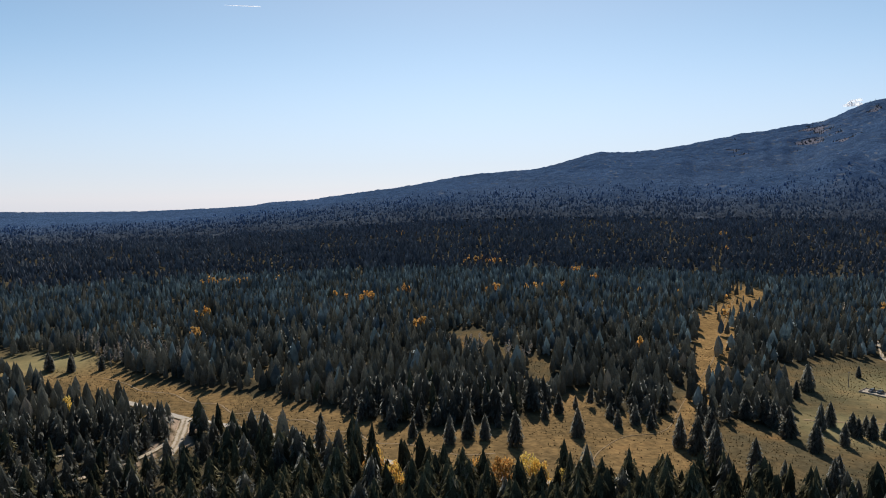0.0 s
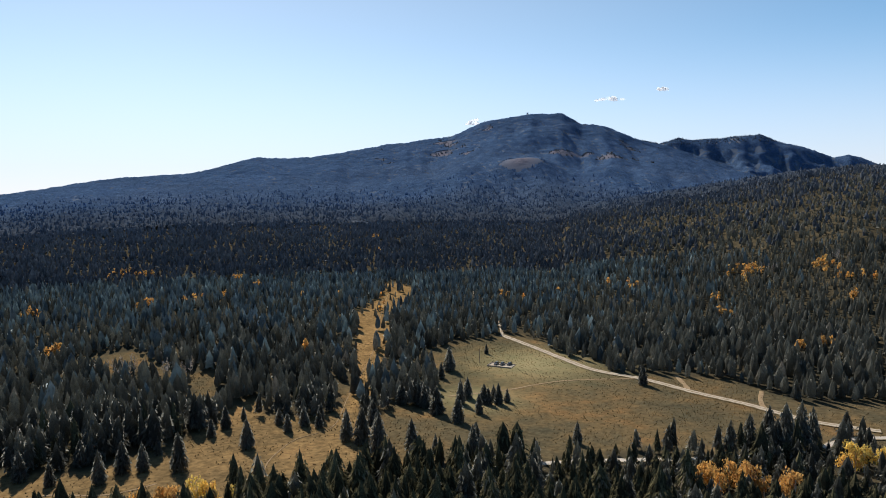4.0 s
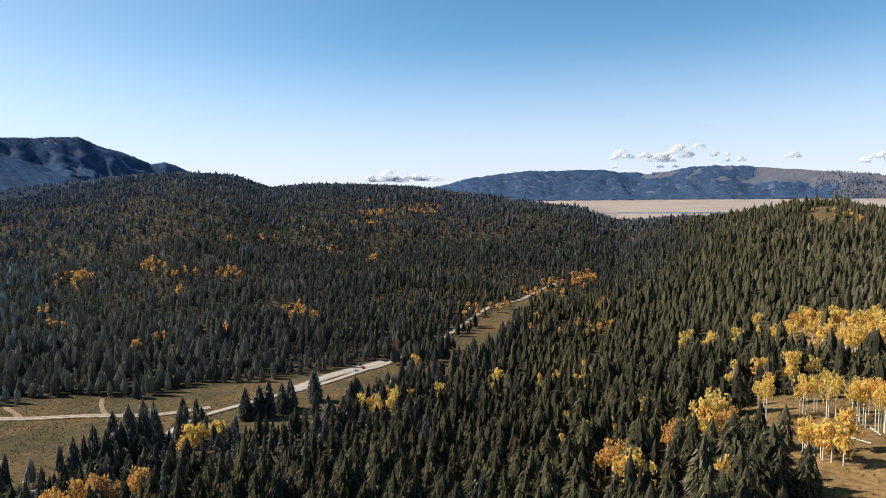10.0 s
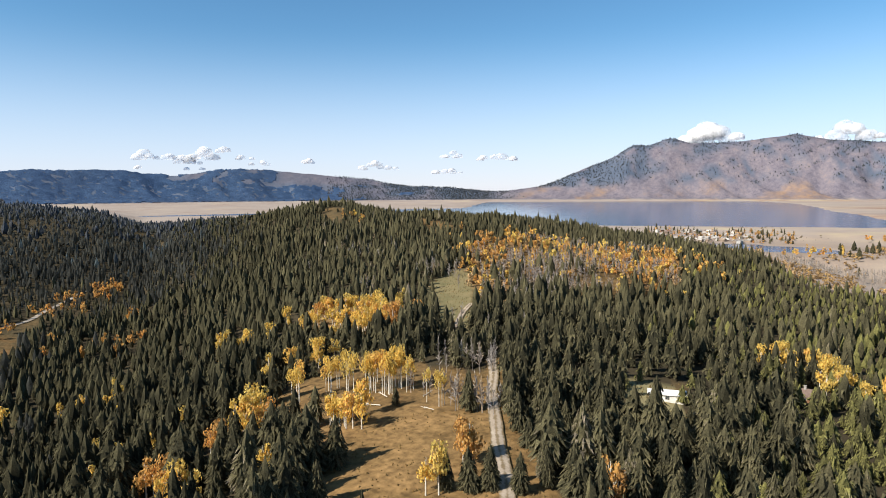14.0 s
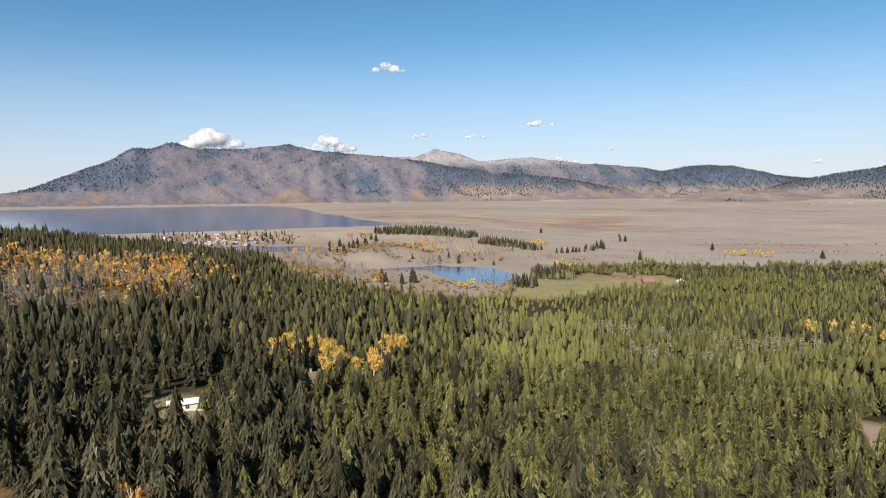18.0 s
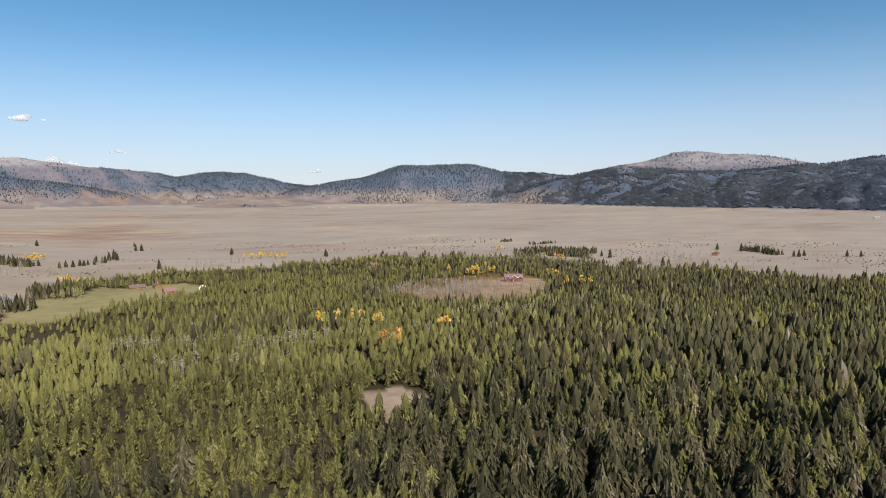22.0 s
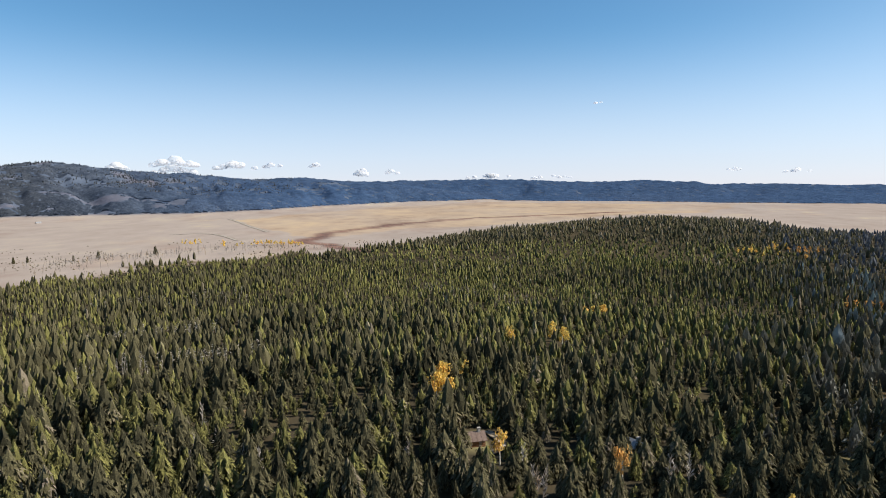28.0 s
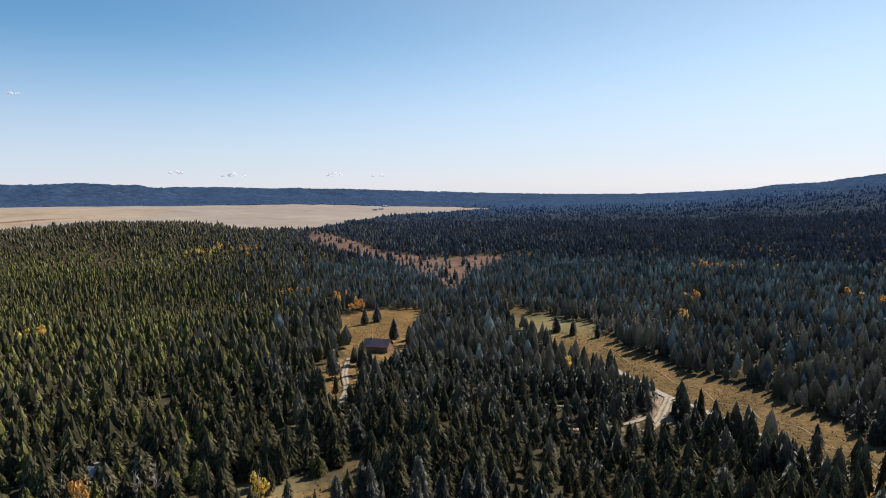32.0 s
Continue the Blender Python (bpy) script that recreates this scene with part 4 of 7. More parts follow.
def twig_shape(count, seed, low=0.3):
    """A leafless crown: thin rising twigs fanned from a stem."""
    rnd = np.random.RandomState(seed)
    verts, tris = [], []
    for k in range(count):
        a, h = rnd.uniform(0, 2 * math.pi), rnd.uniform(low, 0.85)
        q, up = rnd.uniform(0.15, 0.5) * (1.15 - h), rnd.uniform(0.08, 0.2)
        first, t = len(verts), 0.03
        c, s = math.cos(a), math.sin(a)
        verts += [(-t * s, t * c, h), (t * s, -t * c, h), (q * c, q * s, h + up), (0.55 * q * c, 0.55 * q * s, h + 0.5 * up + 0.05)]
        tris.append((first, first + 2, first + 3))
        tris.append((first, first + 1, first + 2))
    first = len(verts)
    for c, s in ((1, 0), (-0.5, 0.87), (-0.5, -0.87)):
        verts += [(0.022 * c, 0.022 * s, 0.0)]
    verts.append((0, 0, 0.98))
    tris += [(first, first + 1, first + 3), (first + 1, first + 2, first + 3), (first + 2, first, first + 3)]
    return np.array(verts), np.array(tris)


def snag_shape(seed):
    """A dead or high-crowned pine: a thin straight stem with a few short stubs and a small tuft on top."""
    rnd = np.random.RandomState(seed)
    verts = [(0.05 * math.cos(a), 0.05 * math.sin(a), 0.0) for a in (0, 2.09, 4.19)] + [(0, 0, 1.0)]
    tris = [(0, 1, 3), (1, 2, 3), (2, 0, 3)]
    for k in range(7):
        a, h, q = rnd.uniform(0, 6.28), rnd.uniform(0.45, 0.92), rnd.uniform(0.18, 0.5)
        first = len(verts)
        verts += [(0, 0, h + 0.025), (0, 0, h - 0.02), (q * math.cos(a), q * math.sin(a), h + rnd.uniform(-0.05, 0.05))]
        tris.append((first, first + 1, first + 2))
    return np.array(verts), np.array(tris)


def stem_shape(sides=6, wide=0.5, bend=0.02, forks=0, seed=0, top=0.8):
    """A tapered trunk 1 high with a few rising limbs."""
    rnd = np.random.RandomState(seed)
    verts, tris = [], []

    def tube(points):
        first = len(verts)
        for p, r in points:
            for s in range(sides):
                a = 2 * math.pi * s / sides
                verts.append((p[0] + r * math.cos(a), p[1] + r * math.sin(a), p[2]))
        for k in range(len(points) - 1):
            for s in range(sides):
                a, b = first + k * sides + s, first + k * sides + (s + 1) % sides
                tris.extend([(a, b, b + sides), (a, b + sides, a + sides)])
    tube([((0, 0, -0.02), wide * 1.3), ((0, 0, 0.04), wide), ((bend, 0, top * 0.5), wide * 0.75), ((bend * 2, bend, top), wide * 0.25)])
    for f in range(forks):
        h, a = rnd.uniform(0.35, 0.65), rnd.uniform(0, 2 * math.pi)
        q = rnd.uniform(0.06, 0.14)
        tube([((bend, 0, h), wide * 0.45), ((bend + q * math.cos(a), q * math.sin(a), h + 0.22), wide * 0.15)])
    return np.array(verts), np.array(tris)


def wood(name, shapes, x, y, tall, wide, tint, mat, label, rnd, category="trees", share=None):
    """Many trees of one kind as one object."""
    z = height(x, y)
    turn = rnd.uniform(0, 2 * np.pi, len(x))
    pick = rnd.randint(0, len(shapes), len(x))
    vs, ts, cs, ss, base = [], [], [], [], 0
    for k, (v, t, *tones) in enumerate(shapes):
        m = pick == k
        n = int(m.sum())
        if not n:
            continue
        c, s = np.cos(turn[m])[:, None], np.sin(turn[m])[:, None]
        w, h = wide[m][:, None], tall[m][:, None]
        X = x[m][:, None] + w * (v[:, 0] * c - v[:, 1] * s)
        Y = y[m][:, None] + w * (v[:, 0] * s + v[:, 1] * c)
        Z = z[m][:, None] + h * v[:, 2] - 0.3
        vs.append(np.stack([X, Y, Z], -1).reshape(-1, 3))
        ts.append((t[None] + (base + np.arange(n) * len(v))[:, None, None]).reshape(-1, 3))
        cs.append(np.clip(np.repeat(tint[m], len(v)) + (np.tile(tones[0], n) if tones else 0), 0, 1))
        if share is not None:
            ss.append(np.repeat(share[m], len(v)))
        base += n * len(v)
    me = sheet(name, np.concatenate(vs), np.concatenate(ts), mat, smooth=False)
    give(me, "tint", np.concatenate(cs))
    if share is not None:
        give(me, "share", np.concatenate(ss))
    return tagged(new(name, me), label, category, kind="stuff")


def scatter(r0, r1, gap, rnd):
    """Jittered places in a ring, one in each square of the given gap."""
    k = np.arange(-r1, r1, gap)
    x, y = np.meshgrid(k, k)
    x, y = (x + rnd.uniform(-0.48, 0.48, x.shape) * gap).ravel(), (y + rnd.uniform(-0.48, 0.48, y.shape) * gap).ravel()
    r = np.hypot(x, y)
    keep = (r >= r0) & (r < r1)
    return x[keep], y[keep]


SCREEN = [(392, 76), (466, 53), (430, 36), (378, 52)]
GROVE = {}
GROVE["long"] = [(392, -1035), (300, -1035), (225, -1065), (225, -1130), (300, -1110), (400, -1090)]
GROVE["short"] = [(205, -1020), (120, -1065), (105, -1100), (130, -1125), (200, -1090)]
GROVE["pond_end"] = [(100, -700), (92, -735), (80, -780), (62, -800), (58, -745), (74, -690), (70, -640), (96, -640)]
GROVE["edge"] = [(-600, -915), (-610, -960), (-690, -985), (-752, -905), (-668, -830), (-640, -880)]
GROVE["far_row"] = [(-722, -1190), (-764, -1203), (-744, -1170), (-708, -1165)]
GROVE["far_strip"] = [(-732, -1105), (-790, -1104), (-800, -1090), (-742, -1085)]
GROVE["edge_clump"] = [(-1010, -793), (-980, -709), (-955, -705), (-985, -800)]


def grows(x, y):
    """How thickly conifers stand, 0 to 1."""
    r, b = polar(x, y)
    thick = (1 - meadow_at(x, y)) * (1 - plain_at(x, y)) * (1 - road_gap(x, y))
    thick = np.maximum(thick, inside(x, y, SCREEN) * (1 - road_gap(x, y)))
    thick = np.maximum(thick, 0.5 * inside(x, y, MEADOWS["drive_glade"]) * (1 - road_gap(x, y)))
    thick = np.maximum(thick, 0.07 * inside(x, y, MEADOWS["strip"]) * (1 - road_gap(x, y)))
    thick = np.maximum(thick, 0.12 * (inside(x, y, MEADOWS["creek"]) | inside(x, y, MEADOWS["creek_bend"])) * (1 - road_gap(x, y)))
    for poly in GROVE.values():
        thick = thick * (1 - inside(x, y, poly))
    thick = thick * ramp(1.05, 1.25, near_pond(x, y))
    for poly in ASPEN_GROUND.values():
        thick = thick * (1 - 0.85 * inside(x, y, poly))
    return thick * np.clip(1.05 + 0.8 * fractal(x, y, 45, 3, 51), 0.30, 1)


def pine_part(x, y):
    """Share of light green lodgepole pine among the firs."""
    r, b = polar(x, y)
    return ((0.35 + 0.2 * sector(b, 215, 300, 10) + 0.2 * sector(b, 212, 256, 10)) * sector(b, 160, 300, 12) + 0.45 * np.maximum(sector(b, 262, 304, 10) * ramp(260, 420, r), sector(b, 150, 212, 12)) + 0.45 * sector(b, 150, 203, 14)) * (0.5 * ramp(60, 120, r) + 0.5 * ramp(165, 250, r)) * (1 - ramp(1050, 1150, r)) * np.clip(0.9 + 0.9 * fractal(x, y, 120, 3, 77), 0, 1)


ASPEN_SPOTS = []
ASPEN_SPOTS += [(349, -107, 14, 6), (265, -107, 16, 7), (338, -155, 30, 16), (298, -156, 18, 10), (318, -170, 16, 10), (384, -300, 20, 8), (460, -396, 60, 50), (392, -407, 60, 50), (337, -418, 50, 44), (371, -494, 50, 44), (272, -353, 22, 10), (430, -330, 30, 16)]
ASPEN_SPOTS += [(302, 57, 14, 6), (617, -32, 26, 8), (679, -78, 26, 8), (124, -80, 3, 2), (121, -284, 26, 26), (145, -297, 20, 16), (113, -331, 16, 7), (328, -470, 40, 20), (-170, -499, 18, 9), (-146, -509, 16, 7), (-176, -464, 12, 5), (-155, -384, 8, 4), (-217, -440, 10, 5), (-424, -763, 40, 18), (-282, 8, 5, 4), (-300, 22, 3, 2), (-395, 80, 10, 4), (-398, 56, 4, 2)]
ASPEN_SPOTS += [(-184, 22, 2, 1), (-142, 87, 2, 1), (-937, 556, 60, 22), (-915, 477, 40, 10), (-528, 376, 18, 8), (-459, 372, 10, 5), (-411, 348, 10, 5), (-512, 140, 14, 5), (250, 128, 8, 5), (240, 128, 6, 3), (294, 64, 8, 4), (303, 56, 7, 4), (520, 496, 26, 7), (619, 440, 24, 6), (668, 299, 26, 6), (528, 173, 20, 7), (1117, 226, 60, 14), (1180, 180, 60, 12)]
ASPEN_SPOTS += [(668, -322, 10, 5), (645, -322, 10, 4), (670, 389, 30, 4), (420, 250, 30, 4), (560, 20, 30, 8), (480, -60, 30, 8), (230, -30, 26, 6), (330, -40, 40, 8), (-20, 210, 8, 3), (30, 205, 8, 4)]
RUST_SPOTS = []
RUST_SPOTS += [(189, 132, 8, 6), (191, 121, 7, 5), (176, 140, 8, 4), (170, -30, 8, 3), (130, -96, 4, 4), (-166, 54, 2, 1), (-155, -384, 8, 4), (260, 620, 50, 6), (400, 560, 50, 5)]
BARE_SPOTS = []
BARE_SPOTS += [(290, -250, 26, 26), (320, -290, 34, 34), (360, -320, 34, 30), (420, -300, 40, 26), (205, -145, 12, 12), (195, -152, 8, 8), (250, -190, 24, 16), (-330, -600, 50, 60), (-400, -620, 40, 40), (-250, -640, 30, 24), (-200, -430, 40, 9), (-40, -520, 60, 10), (-90, -420, 40, 6), (-215, 430, 26, 26), (-180, 410, 20, 18), (330, -700, 60, 40), (230, -1010, 60, 50), (200, -930, 70, 40)]
BARE_SPOTS += [(120, -1000, 60, 40), (-160, 30, 12, 6), (-200, -60, 40, 12), (-560, -900, 120, 60), (-760, -720, 120, 60), (-950, -520, 120, 60), (500, -250, 40, 24), (20, 430, 24, 16), (-260, 470, 26, 20), (-245, 462, 14, 14), (-205, 436, 12, 14), (-225, 446, 12, 10), (-310, 326, 12, 10), (-344, 382, 14, 10), (-160, 68, 4, 4), (25, 448, 12, 10), (48, 420, 10, 10), (-126, 284, 8, 8)]

ASPEN_SPOTS += [(-292, 796, 12, 4), (-278, 793, 12, 5), (-264, 790, 12, 5), (-250, 788, 12, 5), (-240, 786, 10, 4), (-215, 790, 16, 6), (-109, 672, 8, 3), (-18, 515, 5, 2), (-23, 519, 5, 2), (41, 1007, 20, 5), (69, 983, 26, 9), (56, 705, 12, 5), (95, 702, 12, 5), (111, 721, 10, 3), (137, 746, 10, 4), (179, 780, 12, 5), (182, 866, 12, 4), (133, 434, 5, 3)]
ASPEN_SPOTS += [(286, 767, 8, 3), (579, 1337, 14, 4), (478, 1087, 16, 5), (-99, 1511, 14, 3), (1283, 286, 22, 7), (1414, 203, 24, 6), (823, 367, 10, 3), (893, 346, 12, 4), (685, 398, 12, 6), (680, 307, 14, 6), (579, 309, 9, 4), (549, 187, 8, 5), (535, 173, 8, 5), (799, 171, 12, 4), (469, 211, 5, 2), (510, 392, 8, 3), (462, 353, 8, 3), (462, -35, 4, 3)]
ASPEN_SPOTS += [(512, -24, 5, 3), (476, -15, 4, 3), (578, -83, 4, 3), (701, -86, 10, 6), (664, -46, 10, 6), (379, 57, 3, 2), (686, -73, 12, 6), (127, -1169, 14, 10), (119, -1205, 12, 6), (200, -1091, 12, 5), (275, -958, 30, 8), (280, -916, 26, 6), (251, -933, 20, 6), (204, -924, 20, 6), (393, -998, 20, 8), (381, -809, 30, 8), (60, -836, 16, 5), (50, -847, 10, 4)]
ASPEN_SPOTS += [(28, -850, 12, 5), (138, -628, 8, 5), (-203, -1114, 18, 8), (-236, -1109, 18, 8), (-222, -1134, 16, 6), (230, -627, 14, 6), (382, -755, 24, 8), (-623, -1028, 18, 6), (-626, -847, 16, 6), (-492, -687, 14, 5), (-478, -597, 10, 5), (-463, -611, 8, 4)]
RUST_SPOTS += [(-79, 657, 14, 6), (-42, 694, 20, 6), (-218, 580, 14, 5), (-197, 492, 12, 4), (1150, 245, 22, 10), (1164, 221, 22, 10), (1018, 234, 20, 8), (1028, 216, 16, 6), (1238, 142, 22, 7), (1148, 143, 22, 8), (1562, 160, 26, 8), (1634, 126, 26, 8), (632, 453, 18, 10), (644, 450, 12, 5), (830, 234, 14, 4), (954, 299, 14, 4), (647, 356, 12, 4), (656, 332, 12, 4)]
RUST_SPOTS += [(522, 178, 8, 4), (-23, 213, 4, 3), (20, 207, 6, 5), (12, 212, 3, 2)]
ASPEN_SPOTS += [(-184, 311, 1, 1), (-265, 5, 2, 2), (-269, 8, 2, 2), (-265, 11, 2, 2)]
BARE_SPOTS += [(708, 397, 16, 12), (644, 434, 16, 10), (846, 242, 16, 8), (632, 217, 16, 8), (657, 207, 20, 10), (1022, 88, 26, 10), (1006, 294, 24, 10), (239, -831, 26, 22), (220, -835, 26, 22), (189, -858, 26, 20), (174, -951, 26, 22), (156, -981, 20, 14), (306, -836, 24, 16), (300, -757, 26, 20), (313, -662, 34, 36), (282, -654, 30, 30), (334, -659, 34, 36), (368, -702, 34, 30)]
BARE_SPOTS += [(100, -694, 14, 16), (83, -678, 16, 14), (46, -704, 14, 14), (136, -710, 16, 12), (-99, -1030, 30, 22), (-157, -1052, 30, 16), (-133, -1025, 20, 14), (30, -1132, 24, 14), (-1066, -510, 40, 24), (-1078, -474, 40, 24), (-1091, -439, 40, 24), (-1040, -539, 40, 16), (-670, -672, 40, 20), (-685, -738, 30, 12), (-654, -854, 30, 12)]

ASPEN_SPOTS += [(212, -64, 6, 8), (195, -59, 5, 4), (175, -33, 5, 6), (166, -32, 4, 4), (180, -16, 3, 3), (165, -54, 2, 2), (260, -88, 1, 1), (560, -79, 2, 1), (339, -161, 8, 7), (301, -160, 8, 7), (322, -130, 3, 3), (300, -151, 6, 5), (179, -85, 4, 4), (186, -95, 3, 2), (186, -82, 3, 3)]
RUST_SPOTS += [(348, -150, 7, 5), (291, -166, 9, 9), (288, -176, 9, 9), (196, -49, 4, 3), (187, -29, 4, 3), (449, -55, 5, 4), (657, -67, 8, 5), (688, -88, 8, 5), (201, -64, 4, 2), (98, -112, 4, 4)]
BARE_SPOTS += [(159, -122, 6, 9), (167, -121, 6, 8), (174, -119, 5, 6), (226, -109, 3, 2), (390, -254, 14, 12), (377, -265, 12, 8), (410, -254, 8, 5), (303, -234, 10, 9), (392, -198, 8, 6), (190, -117, 6, 4)]
TALL_SPOTS = [(219, -84, 4, 4), (219, -98, 6, 6), (213, -104, 4, 3), (205, -107, 5, 6), (200, -111, 6, 8), (200, -116, 4, 4), (196, -117, 3, 3), (181, -115, 1, 1), (173, -116, 2, 2), (210, -113, 5, 4)]
ASPEN_SPOTS += [(-1319, -461, 26, 8), (-1263, -370, 24, 8), (-1288, -317, 20, 9), (-1276, -286, 20, 9), (-1265, -256, 18, 9), (-1259, -238, 16, 8)]
BARE_SPOTS += [(-1141, -419, 60, 30), (-1180, -387, 60, 30), (-1187, -325, 60, 30), (-1182, -259, 60, 30), (-1159, -190, 60, 24)]

# Rows of thin grey stems along breaks in the pine wood: ends, width, count.
STEM_ROWS = (((28, -466), (-60, -432), 14, 70), ((-11, -366), (-70, -345), 16, 50), ((-60, -400), (-140, -430), 20, 60), ((-432, -223), (-470, -140), 16, 60), ((-331, -170), (-362, -105), 20, 60), ((-666, -5), (-541, 89), 18, 40), ((-600, -300), (-640, -180), 24, 60), ((-250, -480), (-330, -450), 18, 40))

def around_spots(spots, rnd):
    x, y = [], []
    for px, py, spread, count in spots:
        x += list(px + rnd.normal(size=count) * spread * 0.45)
        y += list(py + rnd.normal(size=count) * spread * 0.45)
    return np.array(x), np.array(y)


BANDS = ((140, 215, 5.8, (4, 6, 200), 12), (215, 330, 5.7, (3, 5, 62), 12), (330, 560, 6.0, (3, 5, 10), 12), (560, 900, 5.7, (2, 4, 0), 10), (900, 1800, 9.8, (2, 4, 0), 6), (1800, 3000, 13.0, (1, 5, 0), 4))
NEAR_COUNT = 145
BRIGHT_PINES = [(133, -633), (81, -658), (11, -504), (4, -346), (22, -291), (70, -294)]


def build_woods():
    """The woods; returns the places of the nearest firs, which stand as trees of their own."""
    rnd = np.random.RandomState(4)
    near_trees = None
    ax, ay = around_spots(ASPEN_SPOTS + RUST_SPOTS + TALL_SPOTS, np.random.RandomState(8))
    for n, (r0, r1, gap, cut, kinds) in enumerate(BANDS):
        x, y = scatter(r0, r1, gap, rnd)
        chance = grows(x, y) * (1 - ramp(1700, 3050, np.hypot(x, y)))
        keep = rnd.uniform(size=len(x)) < chance
        keep &= (np.hypot(x, y) > 150) | (np.abs(polar(x, y)[1] - 180) < 120)
        x, y = x[keep], y[keep]
        if n < 4:
            free = np.ones(len(x), bool)
            for sx, sy in zip(ax, ay):
                free &= np.hypot(x - sx, y - sy) > 4.6
            x, y = x[free], y[free]
        pine = rnd.uniform(size=len(x)) < pine_part(x, y)
        if n == 0:
            order = np.argsort(np.hypot(x, y) + 1e4 * (pine | (np.hypot(x, y) < 150)))
            near_trees = (x[order[:NEAR_COUNT]], y[order[:NEAR_COUNT]])
            rest = np.setdiff1d(np.arange(len(x)), order[:NEAR_COUNT])
            x, y, pine = x[rest], y[rest], pine[rest]
        shapes = [crown_shape(*cut, 20 * n + k, 0.08 + 0.04 * (k % 3)) for k in range(kinds)]
        # towards the sun and farther off, trees take the haze-coloured needles
        south = np.maximum(sector(polar(x, y)[1], -55, 84, 14), sector(polar(x, y)[1], -55, 105, 5) * ramp(520, 760, np.hypot(x, y)))
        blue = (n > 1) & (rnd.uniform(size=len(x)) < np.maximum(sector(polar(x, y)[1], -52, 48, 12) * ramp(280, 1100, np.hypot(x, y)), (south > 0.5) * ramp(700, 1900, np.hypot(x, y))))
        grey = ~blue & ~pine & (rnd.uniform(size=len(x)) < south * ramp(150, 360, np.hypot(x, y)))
        for mask, mat, name, lo, hi, slim, label in ((blue & ~pine, MAT_FAR if n > 3 else MAT_HAZED_WOODS, "spruce_wood", 8, 18, 0.44, "dense conifer forest painted blue-green for haze"), (grey, MAT_HAZED_FIR, "fir_wood", 6, 16.5, 0.40, "dense fir forest on the slopes, painted dusky blue-green for haze"), (~pine & ~blue & ~grey, MAT_FIR, "fir_wood", 6, 16.5, 0.40, "dense dark green fir forest on the slopes"), (pine, MAT_PINE, "pine_wood", 5, 12, 0.42, "dense light green lodgepole pine forest")):
            if mask.sum() == 0:
                continue
            grow = (1.08, 1.04, 0.96, 0.82, 0.82, 0.85)[n]
            tall = (lo + (hi - lo) * rnd.beta(1.3, 1.6, mask.sum())) * grow * np.clip(1 + 0.55 * fractal(x[mask], y[mask], 55, 2, 53), 0.75, 1.25)
            if n < 2:
                tall = tall * (1 + 0.22 * sector(polar(x[mask], y[mask])[1], -14, 40, 8))
            if name == "fir_wood" and n < 2:
                tall = tall * (1 + 0.10 * sector(polar(x[mask], y[mask])[1], 70, 165, 15))
            tall = np.minimum(tall * np.where(rnd.uniform(size=len(tall)) < 0.05, 1.35, 1.0), 19.0)
            wide = tall ** 0.8 * 1.75 * slim * rnd.uniform(0.75, 1.3, mask.sum()) * (1.36, 1.36, 1.22, 1.14, 1.65, 1.7)[n]
            if n < 3:
                wide = wide * (1 + 0.08 * sector(polar(x[mask], y[mask])[1], 226, 325, 10))
            tint = np.clip(0.22 + 0.62 * rnd.beta(1.2, 1.6, mask.sum()) + 0.5 * (rnd.uniform(size=mask.sum()) > 0.975), 0, 1)
            # lighter with distance: haze put into the tint
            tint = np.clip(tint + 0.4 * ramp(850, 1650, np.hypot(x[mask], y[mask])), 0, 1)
            # tint lowered in some bearings: the stands' shade put into needle colour
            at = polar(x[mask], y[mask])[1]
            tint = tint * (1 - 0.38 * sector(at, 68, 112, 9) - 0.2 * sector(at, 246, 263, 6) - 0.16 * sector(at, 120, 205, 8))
            tint = np.where(inside(x[mask], y[mask], BRIGHT_PINES), 0.62 + 0.2 * tint, tint)
            wood(name, shapes, x[mask], y[mask], tall, wide, tint, mat, label, rnd, share=haze_share(x[mask], y[mask]) if mat is MAT_FAR else None)
    # the wood under the lookout point
    x, y = scatter(6, 140, 6.5, rnd)
    keep = meadow_at(x, y) < 0.5
    x, y = x[keep], y[keep]
    n = len(x)
    wood("fir_wood", [conifer_shape(4, 6, 70 + k) for k in range(4)], x, y, rnd.uniform(8, 15, n), rnd.uniform(3, 5.5, n), rnd.uniform(0, 0.8, n), MAT_FIR, "dense dark green fir forest on the slopes", rnd)
    return near_trees


def tree_part(name, shape, mat, parent, tint=None):
    me = sheet(name, shape[0], shape[1], mat, smooth=False)
    if tint is not None and len(shape) > 2:
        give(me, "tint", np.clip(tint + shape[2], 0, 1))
    elif tint is not None:
        give(me, "tint", np.clip(tint + 0.2 * np.repeat(np.random.RandomState(len(shape[0])).uniform(-1, 1, len(shape[0]) // 2 + 1), 2)[:len(shape[0])], 0, 1))
    ob = new(name, me)
    ob.parent = parent
    return ob


def single_tree(name, crown, stem, crown_mat, stem_mat, tint, label, category, group):
    """A tree at the origin, 1 m high and wide, to be copied at its true size."""
    tree = tagged(new(name), label, category, group)
    tree_part("trunk", stem, stem_mat, tree)
    tree_part("crown", crown, crown_mat, tree, tint)
    return tree


def plant(kinds, x, y, tall, slim, rnd):
    """Copies of the given kinds, each at its own height, with the roots in the ground."""
    z = height(x, y)
    for k in range(len(x)):
        made = copy_thing(kinds[rnd.randint(len(kinds))], Matrix.Translation((x[k], y[k], z[k] - 0.2)) @ Matrix.Rotation(rnd.uniform(0, 6.28), 4, "Z"))
        made.scale = (tall[k] * slim[k], tall[k] * slim[k], tall[k])


